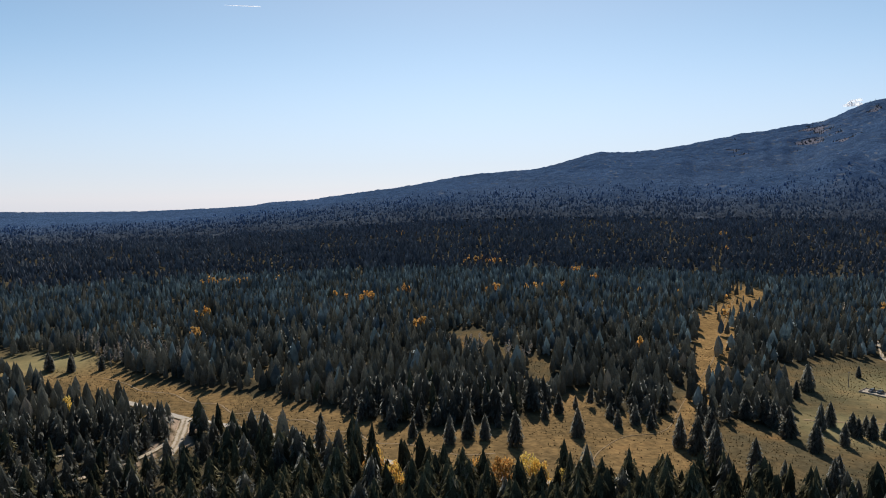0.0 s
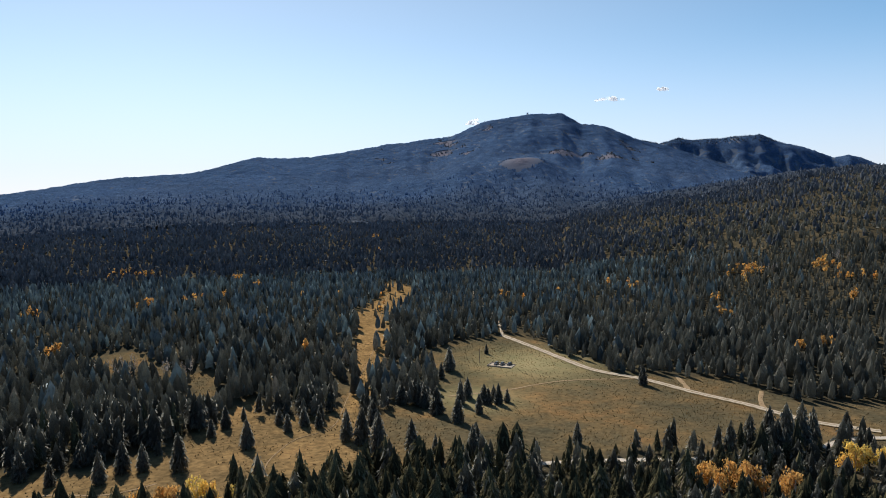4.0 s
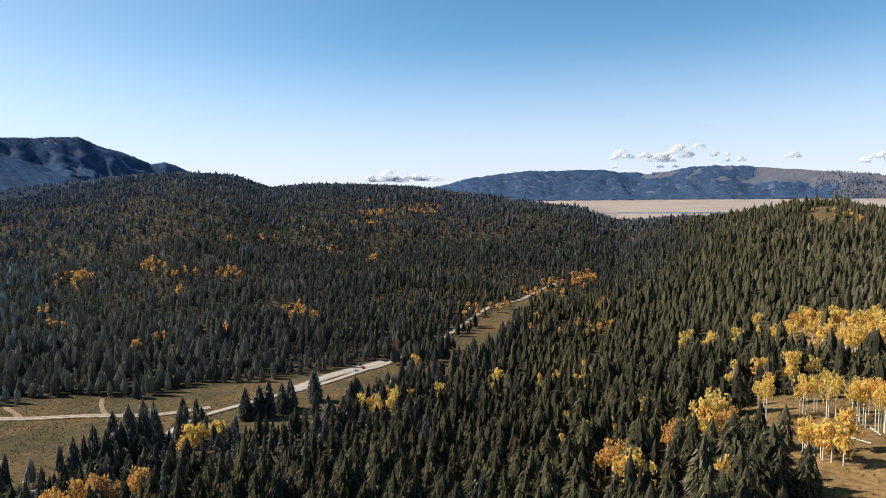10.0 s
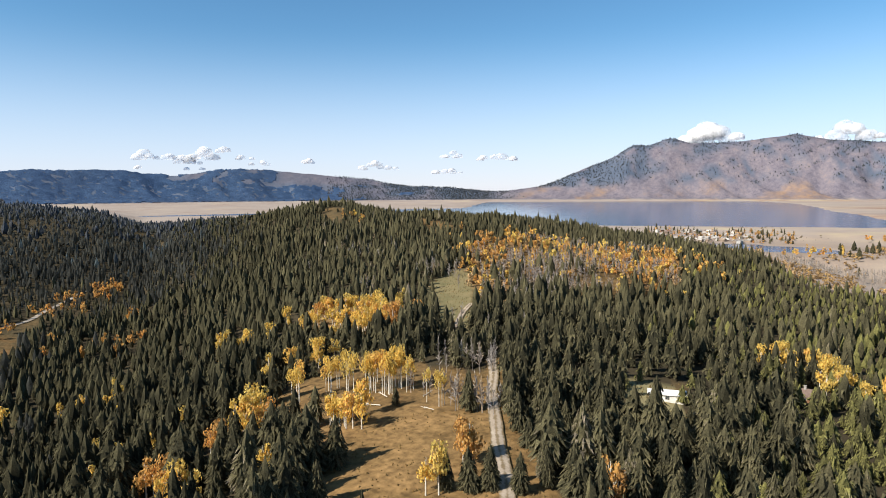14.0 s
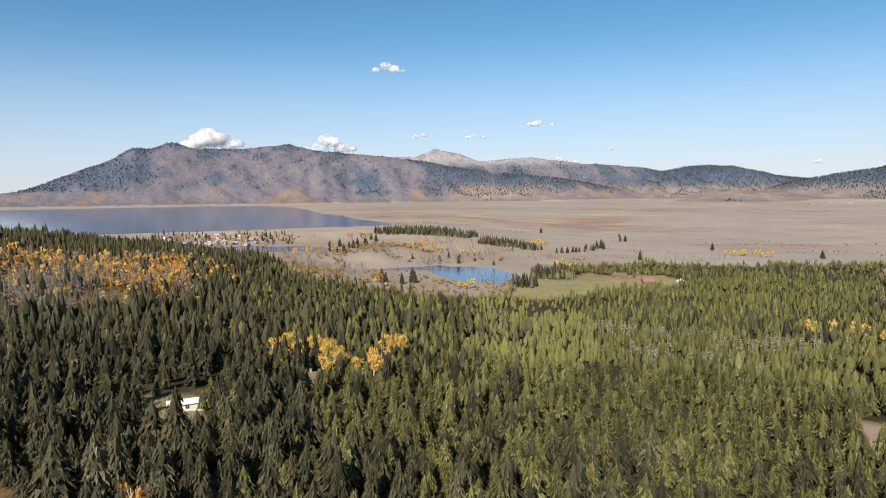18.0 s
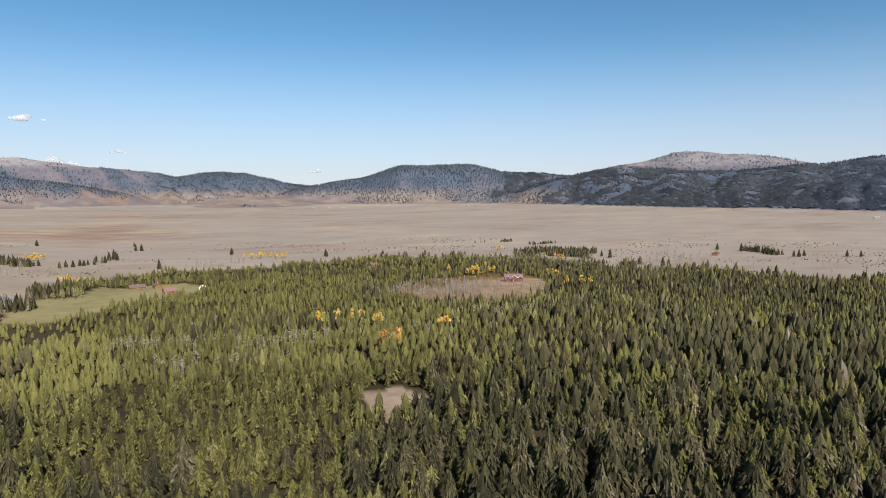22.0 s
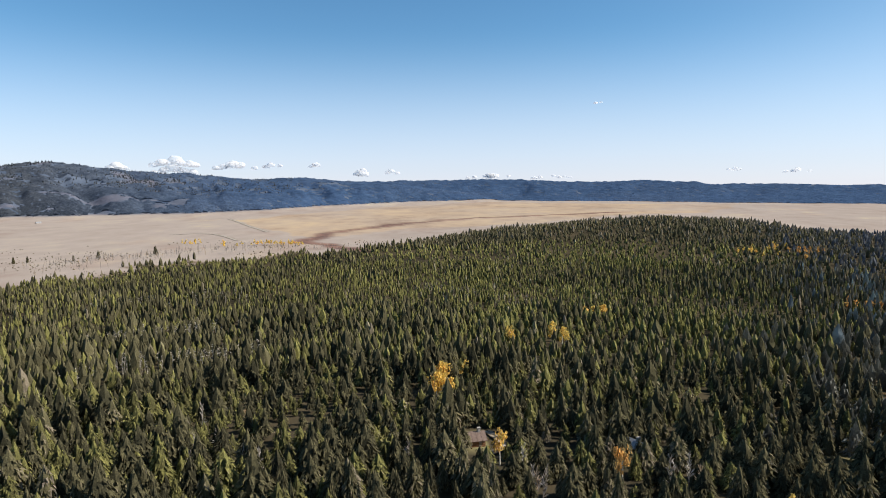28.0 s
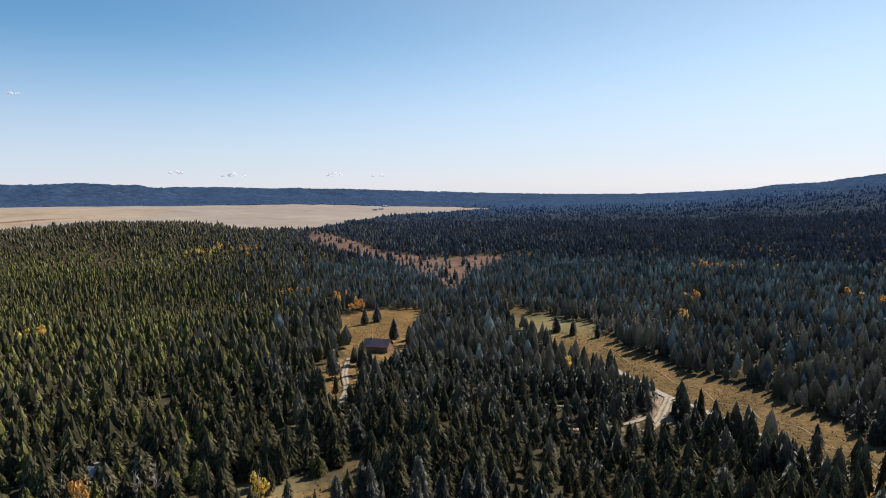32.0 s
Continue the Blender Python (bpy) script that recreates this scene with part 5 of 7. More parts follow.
def clear_kinds(kinds):
    for tree in kinds:
        for o in (*tree.children_recursive, tree):
            bpy.data.objects.remove(o)


def build_trees(near_trees):
    rnd = np.random.RandomState(21)
    firs = [single_tree("fir_tree", crown_shape(6, 8, 420, 200 + k, 0.06 + 0.02 * (k % 3)), stem_shape(6, 0.03, 0.004, 0, k, 0.9), MAT_FIR, MAT_BARK, (0.15, 0.35, 0.5, 0.62, 0.75, 0.3, 0.85, 0.45)[k], "tall dark green fir tree with drooping branches", "tree", "firs on the hillside") for k in range(8)]
    dusky = [single_tree("fir_tree", crown_shape(6, 8, 420, 230 + k, 0.06 + 0.02 * (k % 3)), stem_shape(6, 0.03, 0.004, 0, k, 0.9), MAT_HAZED_FIR, MAT_BARK, 0.35 + 0.08 * k, "tall fir tree with drooping branches, painted dusky blue-green for haze", "tree", "firs on the hillside") for k in range(5)]
    x, y = near_trees
    south = sector(polar(x, y)[1], -55, 84, 4) > 0.5
    for chosen, kinds in ((south, dusky), (~south, firs)):
        n = int(chosen.sum())
        plant(kinds, x[chosen], y[chosen], rnd.uniform(9, 16, n), rnd.uniform(0.36, 0.46, n), rnd)
    firs += dusky
    lone = [single_tree("fir_tree", crown_shape(6, 8, 420, 320 + k, 0.04), stem_shape(6, 0.03, 0.004, 0, k, 0.9), MAT_FIR, MAT_BARK, 0.35 + 0.1 * k, "lone dark fir tree standing in dry meadow grass", "tree", "lone firs in the meadow") for k in range(3)]
    lone_dusky = [single_tree("fir_tree", crown_shape(6, 8, 420, 300 + k, 0.04), stem_shape(6, 0.03, 0.004, 0, k, 0.9), MAT_HAZED_FIR, MAT_BARK, 0.3 + 0.1 * k, "lone dark fir tree standing in dry meadow grass", "tree", "lone firs in the meadow") for k in range(4)]
    x, y, h = np.array(LONE).T
    x, y, h = x.astype(float), y.astype(float), 0.95 * h * (1 - 0.24 * ((y > 195) & (np.abs(x) < 190)))
    south = sector(polar(x, y)[1], -75, 84, 4) > 0.5
    for chosen, kinds in ((south, lone_dusky), (~south, lone)):
        plant(kinds, x[chosen], y[chosen], h[chosen], rnd.uniform(0.44, 0.58, int(chosen.sum())), rnd)
    lone += lone_dusky
    for spots, mat, name, label, group, seed in ((ASPEN_SPOTS, MAT_ASPEN, "aspen_tree", "golden yellow aspen tree with a white trunk", "autumn aspens", 8), (RUST_SPOTS, MAT_RUST, "aspen_tree", "rust-orange aspen tree with a pale trunk", "rust aspens", 9), (TALL_SPOTS, MAT_ASPEN, "aspen_tree", "golden aspen with a tall bare white trunk at the clearing", "aspens at the clearing", 10)):
        ax, ay = around_spots(spots, np.random.RandomState(seed))
        far = np.hypot(ax, ay) > 430
        kinds = [single_tree(name, leafy_shape(280, 400 + k + seed, (0.16 + 0.07 * (k % 3)) if seed < 10 else 0.52, 9 + k % 3, 0.05 if seed < 10 else 0.036), stem_shape(5, 0.03, 0.01, 3, k, 0.8), mat, MAT_WHITE_BARK, 0.1 + 0.15 * k, label, "tree", group) for k in range(6)]
        n = int((~far).sum())
        plant(kinds, ax[~far], ay[~far], rnd.uniform(8.5, 14, n) + 3.0 * (seed == 10), rnd.uniform(0.45, 0.68, n) * (0.62 if seed == 10 else 1), rnd)
        rusty = far & ((sector(polar(ax, ay)[1], -60, 104, 1) > 0.5) | ((sector(polar(ax, ay)[1], 112, 160, 1) > 0.5) & (np.arange(len(ax)) % 3 > 0))) & (mat is MAT_ASPEN)
        for chosen, leaf_mat in ((far & ~rusty, mat), (rusty, MAT_RUST)):
            n = int(chosen.sum())
            if n:
                wood("aspen_grove", [leafy_shape(32, 500 + k, 0.15, 5, 0.13) for k in range(4)], ax[chosen], ay[chosen], rnd.uniform(8, 12.5, n), rnd.uniform(5, 8, n), rnd.uniform(0, 1, n), leaf_mat, "autumn coloured aspen groves among the firs", rnd)
        clear_kinds(kinds)
    bx, by = around_spots(BARE_SPOTS, np.random.RandomState(12))
    sx, sy = scatter(150, 760, 5.2, rnd)
    stand = inside(sx, sy, ASPEN_GROUND["hillside"]) | (inside(sx, sy, ASPEN_GROUND["east_rise"]) & (rnd.uniform(size=len(sx)) < 0.85))
    stand &= fractal(sx, sy, 60, 2, 66) > -0.12
    gold = inside(sx, sy, ASPEN_GROUND["hillside"]) & (rnd.uniform(size=len(sx)) < 0.34 * ramp(-0.15, 0.25, fractal(sx, sy, 70, 3, 68)))
    stand &= ~gold
    n = int(gold.sum())
    share = rnd.uniform(size=len(sx))
    for chosen, leaf_mat in ((gold & (share < 0.42), MAT_ASPEN), (gold & (share > 0.42) & (share < 0.58), MAT_RUST), (gold & (share > 0.58), MAT_TAN)):
        n = int(chosen.sum())
        wood("aspen_grove", [leafy_shape(32, 530 + k, 0.1, 5, 0.14) for k in range(4)], sx[chosen], sy[chosen], rnd.uniform(5, 9, n), rnd.uniform(5, 8.5, n), rnd.uniform(0, 1, n), leaf_mat, "golden aspens among bare ones on the hillside", rnd)
    px, py = scatter(610, 1000, 6.5, rnd)
    pr, pb = polar(px, py)
    shore = (pb > 147) & (pb < 173) & (plain_at(px, py) > 0.5) & (near_pond(px, py) > 1.12) & (rnd.uniform(size=len(px)) < 0.75 * ramp(0.0, 0.3, fractal(px, py, 80, 3, 67) + np.where(pr < wood_edge(pb) + 60, 0.2, -0.05)))
    shore &= ~inside(px, py, MEADOWS["pond_meadow"]) | (rnd.uniform(size=len(px)) < 0.3)
    n = int(shore.sum())
    wood("willow_brush", [leafy_shape(26, 560 + k, 0.0, 5, 0.16) for k in range(4)], px[shore], py[shore], rnd.uniform(3, 7, n), rnd.uniform(4, 8, n), rnd.uniform(0, 1, n), MAT_TAN, "tan autumn willow brush round the ponds", rnd, "shrubs")
    bx, by = np.concatenate([bx, sx[stand]]), np.concatenate([by, sy[stand]])
    yard = np.hypot(bx + 418, by + 644) > 32
    bx, by = bx[yard], by[yard]
    n = len(bx)
    wood("bare_aspens", [twig_shape(19, 600 + k) for k in range(5)], bx, by, rnd.uniform(8, 13, n), rnd.uniform(4, 7, n), rnd.uniform(0, 1, n), MAT_BARE, "leafless grey aspens with pale stems", rnd)
    tx, ty = [], []
    for (x0, y0), (x1, y1), wide, count in STEM_ROWS:
        u = rnd.uniform(size=count)
        tx.append(x0 + (x1 - x0) * u + rnd.normal(size=count) * 0.4 * wide)
        ty.append(y0 + (y1 - y0) * u + rnd.normal(size=count) * 0.4 * wide)
    tx, ty = np.concatenate(tx), np.concatenate(ty)
    n = len(tx)
    wood("bare_pines", [snag_shape(650 + k) for k in range(5)], tx, ty, rnd.uniform(9, 14.5, n), rnd.uniform(2.5, 4.5, n), rnd.uniform(0, 0.6, n), MAT_SNAG, "thin grey stems of dead lodgepole pines", rnd)
    clear_kinds(firs + lone)


# Lone meadow firs: plan place and height.
LONE = []
LONE += [(-217, 404, 11), (-252, 406, 13), (-234, 399, 12), (-55, 280, 14), (-14, 272, 13), (2, 263, 19), (10, 271, 18), (17, 268, 17), (24, 285, 12), (29, 260, 22), (47, 297, 13), (55, 306, 16), (57, 272, 19), (65, 315, 10), (78, 299, 12), (78, 285, 13), (87, 289, 15), (96, 292, 13), (96, 258, 21), (100, 250, 22), (101, 235, 26), (115, 273, 18), (113, 229, 20), (120, 222, 12), (141, 297, 18)]
LONE += [(148, 285, 18), (148, 272, 20), (167, 281, 19), (178, 272, 13), (183, 270, 16), (133, 212, 20), (196, 343, 17), (183, 330, 14), (239, 367, 8), (-24, 284, 18), (-39, 298, 15), (-4, 290, 16), (175, 287, 17), (178, 276, 15), (184, 276, 13), (189, 271, 11), (150, 255, 18), (166, 262, 15), (150, 275, 15), (151, 294, 16), (142, 297, 14), (129, 208, 20), (177, 203, 14), (273, 258, 13), (288, 155, 12)]
LONE += [(288, 124, 17), (290, 118, 18), (292, 114, 20), (299, 110, 16), (305, 108, 18), (319, 100, 19), (233, 163, 17), (241, 160, 20), (249, 158, 21), (255, 155, 22), (263, 155, 18), (233, 151, 18), (221, 163, 16), (278, 81, 17), (92, 283, 12), (-357, 312, 14), (-359, 326, 16), (-298, 285, 15), (-235, 402, 14), (-248, 401, 13), (-508, 574, 14), (-483, 561, 15), (-519, 630, 14), (-524, 562, 12), (-611, 639, 12)]
LONE += [(-673, 673, 12), (-565, 673, 12), (-646, 613, 12), (-873, 734, 12), (-963, 783, 12), (-1150, 873, 12), (-21, -1357, 14), (-31, -1357, 14), (-175, -1210, 13), (150, -1474, 14), (209, -677, 12), (194, -837, 12), (148, -1014, 10), (12, -1215, 14), (27, -1163, 14), (41, -1141, 12), (55, -1125, 11), (366, -939, 12), (340, -795, 14), (367, -814, 13), (352, -871, 13), (226, -636, 12), (-315, -1092, 12), (-418, -1090, 9)]
LONE += [(387, -860, 13), (385, -886, 14), (316, -740, 12), (356, -867, 14), (362, -898, 15), (351, -906, 13), (359, -969, 14), (264, -856, 9), (225, -856, 10), (220, -887, 11), (203, -884, 9), (177, -862, 7), (146, -833, 8), (151, -1490, 10), (-20, -1453, 10), (-31, -1356, 14), (-172, -1198, 15), (238, -658, 14), (208, -636, 13), (201, -649, 18), (199, -651, 15), (-46, -1035, 17), (84, -1081, 11), (77, -1098, 12), (68, -1103, 12)]
LONE += [(60, -1120, 12), (50, -1137, 10), (40, -1184, 12), (31, -1169, 11), (22, -1199, 17), (15, -1213, 19), (10, -1196, 14), (-315, -1098, 15), (403, -889, 10), (365, -873, 11), (354, -805, 9), (372, -981, 12), (-665, -1192, 5), (-677, -1189, 5), (-686, -1189, 6), (-707, -819, 16), (-959, -825, 14), (-971, -784, 16)]
LONE += [(124, -84, 11), (120, -88, 12), (117, -92, 12), (112, -97, 11), (156, -70, 16), (161, -58, 13)]
LONE += [(-1036, -639, 13), (-1051, -626, 12), (-1058, -558, 12), (-1092, -535, 15), (-1134, -458, 18), (-709, -842, 12), (-970, -675, 14), (-987, -678, 12), (-967, -682, 12)]


def tuft_shape(seed):
    """A low bushy tuft 1 high and 1 wide."""
    rnd = np.random.RandomState(seed)
    verts = [(rnd.uniform(-0.1, 0.1), rnd.uniform(-0.1, 0.1), 1.0)]
    for s in range(5):
        a = 2 * math.pi * (s + rnd.uniform(-0.3, 0.3)) / 5
        verts.append((0.5 * math.cos(a) * rnd.uniform(0.7, 1.1), 0.5 * math.sin(a) * rnd.uniform(0.7, 1.1), rnd.uniform(0.0, 0.25)))
    return np.array(verts), np.array([(0, 1 + s, 1 + (s + 1) % 5) for s in range(5)])


def build_meadow_growth():
    """Sagebrush and tall dry grass of the meadows, the glades and the near plain."""
    rnd = np.random.RandomState(41)
    x, y = scatter(90, 480, 1.9, rnd)
    x, y = x + rnd.normal(size=len(x)) * 1.4, y + rnd.normal(size=len(x)) * 1.4
    open_land = (meadow_at(x, y) > 0.5) & ~road_gap(x, y, 0.2) & ~inside(x, y, MEADOWS["bare_pit"])
    x, y = x[open_land], y[open_land]
    thick = 0.55 + 0.9 * fractal(x, y, 26, 3, 61)
    keep = rnd.uniform(size=len(x)) < thick
    x, y = x[keep], y[keep]
    sage = (rnd.uniform(size=len(x)) < 0.35 + 0.6 * fractal(x, y, 60, 2, 62)) & ~inside(x, y, MEADOWS["hillside"]) & ~inside(x, y, MEADOWS["drive_glade"])
    shapes = [tuft_shape(k) for k in range(5)]
    for mask, mat, name, label, tall in ((sage, MAT_SAGE, "sagebrush", "low grey-green sagebrush over the dry meadow", 0.42), (~sage, MAT_STRAW, "dry_grass", "tufts of tall straw-coloured meadow grass", 0.5)):
        n = int(mask.sum())
        wood(name, shapes, x[mask], y[mask], tall * rnd.uniform(0.6, 1.5, n) + 0.2, rnd.uniform(0.5, 1.2, n), rnd.uniform(0, 1, n), mat, label, rnd, "shrubs" if mask is sage else "grass")
    x, y = scatter(700, 1500, 9.0, rnd)
    keep = (plain_at(x, y) > 0.9) & (rnd.uniform(size=len(x)) < 0.5 * ramp(0.05, 0.5, fractal(x, y, 90, 4, 63))) & (in_lake(polar(x, y)[1], polar(x, y)[0]) < 0.02)
    keep &= near_pond(x, y) > 1.3
    n = int(keep.sum())
    wood("plain_brush", shapes, x[keep], y[keep], rnd.uniform(0.8, 2.6, n), rnd.uniform(1.5, 4.5, n), rnd.uniform(0, 1, n), MAT_SAGE, "scattered brush on the open plain", rnd, "shrubs")


def haze_share(x, y):
    """Share of blue haze put into the colour of the far woods."""
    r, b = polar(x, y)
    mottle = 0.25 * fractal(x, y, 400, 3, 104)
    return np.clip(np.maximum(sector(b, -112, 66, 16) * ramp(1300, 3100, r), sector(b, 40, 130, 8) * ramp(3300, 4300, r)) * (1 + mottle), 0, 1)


def loose_woods(x, y):
    """Where the far woods stand in loose order over bare ground."""
    return sector(polar(x, y)[1] + 9 * fractal(x, y, 420, 4, 111), 121, 212, 1) > 0.5


def build_far_canopy():
    """The closed tops of the far woods: crowns crowd together, with no ground between them."""
    rnd = np.random.RandomState(33)
    around, rings = 1500, np.arange(1750.0, 4880.0, 20.0)
    b = np.linspace(0, 2 * np.pi, around, endpoint=False)
    R, B = np.meshgrid(rings, b, indexing="ij")
    R, B = R + rnd.uniform(-6, 6, R.shape), B + rnd.uniform(-0.0012, 0.0012, B.shape)
    x, y = (R * np.sin(B)).ravel(), (R * np.cos(B)).ravel()
    i, j = np.meshgrid(np.arange(len(rings)), np.arange(around), indexing="ij")
    z = height(x, y) + rnd.uniform(-3, 13, len(x)) * np.interp(np.hypot(x, y), [1750, 2500, 3200], [0.9, 0.7, 0.45])
    r = np.hypot(x, y)
    wooded = np.where(r < 2600, (1 - plain_at(x, y)) * (1 - meadow_at(x, y)), far_slope(x, y)) > 0.5
    wooded &= dry_part(x, y) < 0.16
    wooded &= ~(loose_woods(x, y) & (r > 3300))
    wooded &= ~((sector(polar(x, y)[1], 200, 264, 3) > 0.5) & (r > 3300) & (fractal(x, y, 70, 4, 110) > 0.24))
    i, j = i[:-1].ravel(), j[:-1].ravel()
    k = (j + 1) % around
    quads = np.stack([i * around + k, (i + 1) * around + k, (i + 1) * around + j, i * around + j], 1)
    quads = quads[wooded[quads].sum(1) >= 3]
    # the canopy's tint lightens with distance, standing in for haze
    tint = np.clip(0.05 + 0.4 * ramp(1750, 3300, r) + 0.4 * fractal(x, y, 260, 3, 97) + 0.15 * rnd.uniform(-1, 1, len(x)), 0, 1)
    used, inverse = np.unique(quads, return_inverse=True)
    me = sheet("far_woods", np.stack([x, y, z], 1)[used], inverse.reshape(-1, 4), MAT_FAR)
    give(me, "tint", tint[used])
    give(me, "share", haze_share(x, y)[used])
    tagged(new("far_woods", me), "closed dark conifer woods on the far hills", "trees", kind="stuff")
    # looser trees where the mountainsides are partly bare
    x, y = scatter(3300, 4940, 11.5, rnd)
    x, y = x + rnd.normal(size=len(x)) * 6.0, y + rnd.normal(size=len(x)) * 6.0
    bearing = polar(x, y)[1]
    side = ((bearing > 114) & (bearing < 259)) | ((bearing > 24) & (bearing < 67))
    x, y = x[side], y[side]
    dry = dry_part(x, y)
    keep = ((dry > 0.10) | loose_woods(x, y) | ((bearing[side] > 196) & (rnd.uniform(size=len(x)) < 0.12))) & (far_slope(x, y) > 0.5) & (rnd.uniform(size=len(x)) < 1.0 - dry)
    x, y = x[keep], y[keep]
    n = len(x)
    wood("hillside_conifers", [conifer_shape(1, 5, 880 + k) for k in range(4)], x, y, rnd.uniform(5, 13, n), rnd.uniform(5, 9.5, n), rnd.uniform(0, 0.7, n), MAT_HILL_FIR, "scattered conifers on the bare mountainsides", rnd)


def build_groves():
    """The close-set conifer stands on the plain."""
    rnd = np.random.RandomState(91)
    x, y = scatter(600, 1450, 6.0, rnd)
    keep = np.zeros(len(x), bool)
    for poly in GROVE.values():
        keep |= inside(x, y, poly)
    keep &= (near_pond(x, y) > 1.1) & (fractal(x, y, 30, 2, 92) > -0.2)
    x, y = x[keep], y[keep]
    n = len(x)
    wood("grove_firs", [conifer_shape(3, 6, 890 + k) for k in range(4)], x, y, rnd.uniform(7, 14, n) * np.where(np.hypot(x, y) > 1270, 0.55, 1.0), rnd.uniform(3.6, 6.5, n), rnd.uniform(0.1, 0.8, n), MAT_FIR, "close-set dark firs out on the plain", rnd)


NEAR_TREES = build_woods()
build_far_canopy()
build_groves()
build_meadow_growth()
build_trees(NEAR_TREES)


# ---- fallen trunks ----
def fallen_trunk(x, y, turn, long, thick, seed):
    """A bleached trunk on the ground with a few broken limbs."""
    shape = stem_shape(6, thick / long, 0.012, 4, seed, 0.97)
    me = sheet("fallen_trunk", shape[0] * long, shape[1], MAT_WHITE_BARK, smooth=False)
    ob = tagged(new("fallen_trunk", me), "bleached fallen aspen trunk lying in dry grass", "log", "fallen trunks")
    a = radians(turn)
    z0, z1 = (float(height(np.array([px]), np.array([py]))[0]) for px, py in ((x, y), (x + long * math.sin(a), y + long * math.cos(a))))
    ob.matrix_world = Matrix.Translation((x, y, z0 + 0.6 * thick + 0.25)) @ Matrix.Rotation(-a, 4, "Z") @ Matrix.Rotation(-radians(90) + math.atan2(z1 - z0, long), 4, "X")


for k, row in enumerate(((190, -102, 60, 9, 0.16), (196, -108, 95, 8, 0.14), (186, -117, 150, 7, 0.14), (183, -84, 110, 8, 0.15), (201, -99, 20, 7, 0.13), (172, -112, 75, 6, 0.12))):
    fallen_trunk(*row, 940 + k)


# ---- buildings, vehicles, poles ----
def part(name, bm, mat, parent, label=""):
    me = bpy.data.meshes.new(name)
    bm.to_mesh(me)
    bm.free()
    me.materials.append(mat)
    ob = new(name, me)
    ob.parent = parent
    if label:
        tagged(ob, label)
    return ob


def block(bm, x0, y0, z0, x1, y1, z1, bevel=0.0):
    vs = [bm.verts.new(c) for c in ((x0, y0, z0), (x1, y0, z0), (x1, y1, z0), (x0, y1, z0), (x0, y0, z1), (x1, y0, z1), (x1, y1, z1), (x0, y1, z1))]
    fs = [bm.faces.new([vs[k] for k in f]) for f in ((3, 2, 1, 0), (4, 5, 6, 7), (0, 1, 5, 4), (1, 2, 6, 5), (2, 3, 7, 6), (3, 0, 4, 7))]
    if bevel:
        bmesh.ops.bevel(bm, geom=list({e for f in fs for e in f.edges}), offset=bevel, segments=1, affect="EDGES")
    return bm


def slab(bm, corners, thick):
    """A sloping slab from four corners, given thickness downwards."""
    top = [bm.verts.new(c) for c in corners]
    low = [bm.verts.new((c[0], c[1], c[2] - thick)) for c in corners]
    bm.faces.new(top)
    bm.faces.new(low[::-1])
    for k in range(4):
        bm.faces.new((top[k], low[k], low[(k + 1) % 4], top[(k + 1) % 4]))
    bmesh.ops.recalc_face_normals(bm, faces=bm.faces)
    return bm


def on_ground(name, x, y, turn, label, category, group=""):
    z = float(height(np.array([x]), np.array([y]))[0])
    ob = tagged(new(name), label, category, group)
    ob.matrix_world = Matrix.Translation((x, y, z)) @ Matrix.Rotation(radians(turn), 4, "Z")
    return ob


MAT_LOG = plain_material("log_wall", (0.17, 0.085, 0.045), (0.28, 0.15, 0.08), 1.2)
MAT_PALE_WALL = plain_material("painted_wall", (0.62, 0.60, 0.55), (0.76, 0.74, 0.70), 1.6)
MAT_GREY_WALL = plain_material("grey_wall", (0.30, 0.28, 0.26), (0.42, 0.40, 0.37), 1.6)
MAT_RED_ROOF = plain_material("red_metal_roof", (0.25, 0.13, 0.12), (0.36, 0.20, 0.185), 1.8, 0.5, 0.2)
MAT_BROWN_ROOF = plain_material("brown_shingle_roof", (0.12, 0.085, 0.07), (0.20, 0.145, 0.12), 0.8, 0.9)
MAT_PLUM_ROOF = plain_material("plum_metal_roof", (0.19, 0.12, 0.125), (0.29, 0.19, 0.195), 1.8, 0.5, 0.2)
MAT_RED_LOG = plain_material("red_stained_logs", (0.13, 0.045, 0.032), (0.23, 0.085, 0.060), 0.5, 0.8)
MAT_GREY_ROOF = plain_material("grey_metal_roof", (0.36, 0.36, 0.37), (0.50, 0.50, 0.50), 1.8, 0.45, 0.3)
MAT_WHITE_ROOF = plain_material("white_metal_roof", (0.70, 0.71, 0.72), (0.82, 0.82, 0.82), 1.8, 0.4)
MAT_TRIM = plain_material("trim_paint", (0.50, 0.46, 0.40), (0.62, 0.58, 0.52), 0.5)
MAT_STONE = plain_material("chimney_stone", (0.24, 0.22, 0.20), (0.38, 0.35, 0.31), 0.4, 0.95)
MAT_TIMBER = plain_material("weathered_timber", (0.20, 0.15, 0.11), (0.32, 0.25, 0.19), 0.5, 0.9)
MAT_RUBBER = plain_material("tyre_rubber", (0.015, 0.015, 0.015), (0.035, 0.035, 0.035), 0.2, 0.9)
MAT_STEEL = plain_material("dull_steel", (0.35, 0.35, 0.36), (0.52, 0.52, 0.53), 0.3, 0.4, 0.8)
MAT_CONCRETE = plain_material("pale_concrete", (0.42, 0.40, 0.37), (0.56, 0.54, 0.50), 1.2, 0.9)


def glass_material():
    m, n, l, b = material("window_glass", 0.06)
    b.inputs["Base Color"].default_value = (0.03, 0.04, 0.05, 1)
    b.inputs["Specular IOR Level"].default_value = 0.6
    return m


MAT_GLASS = glass_material()


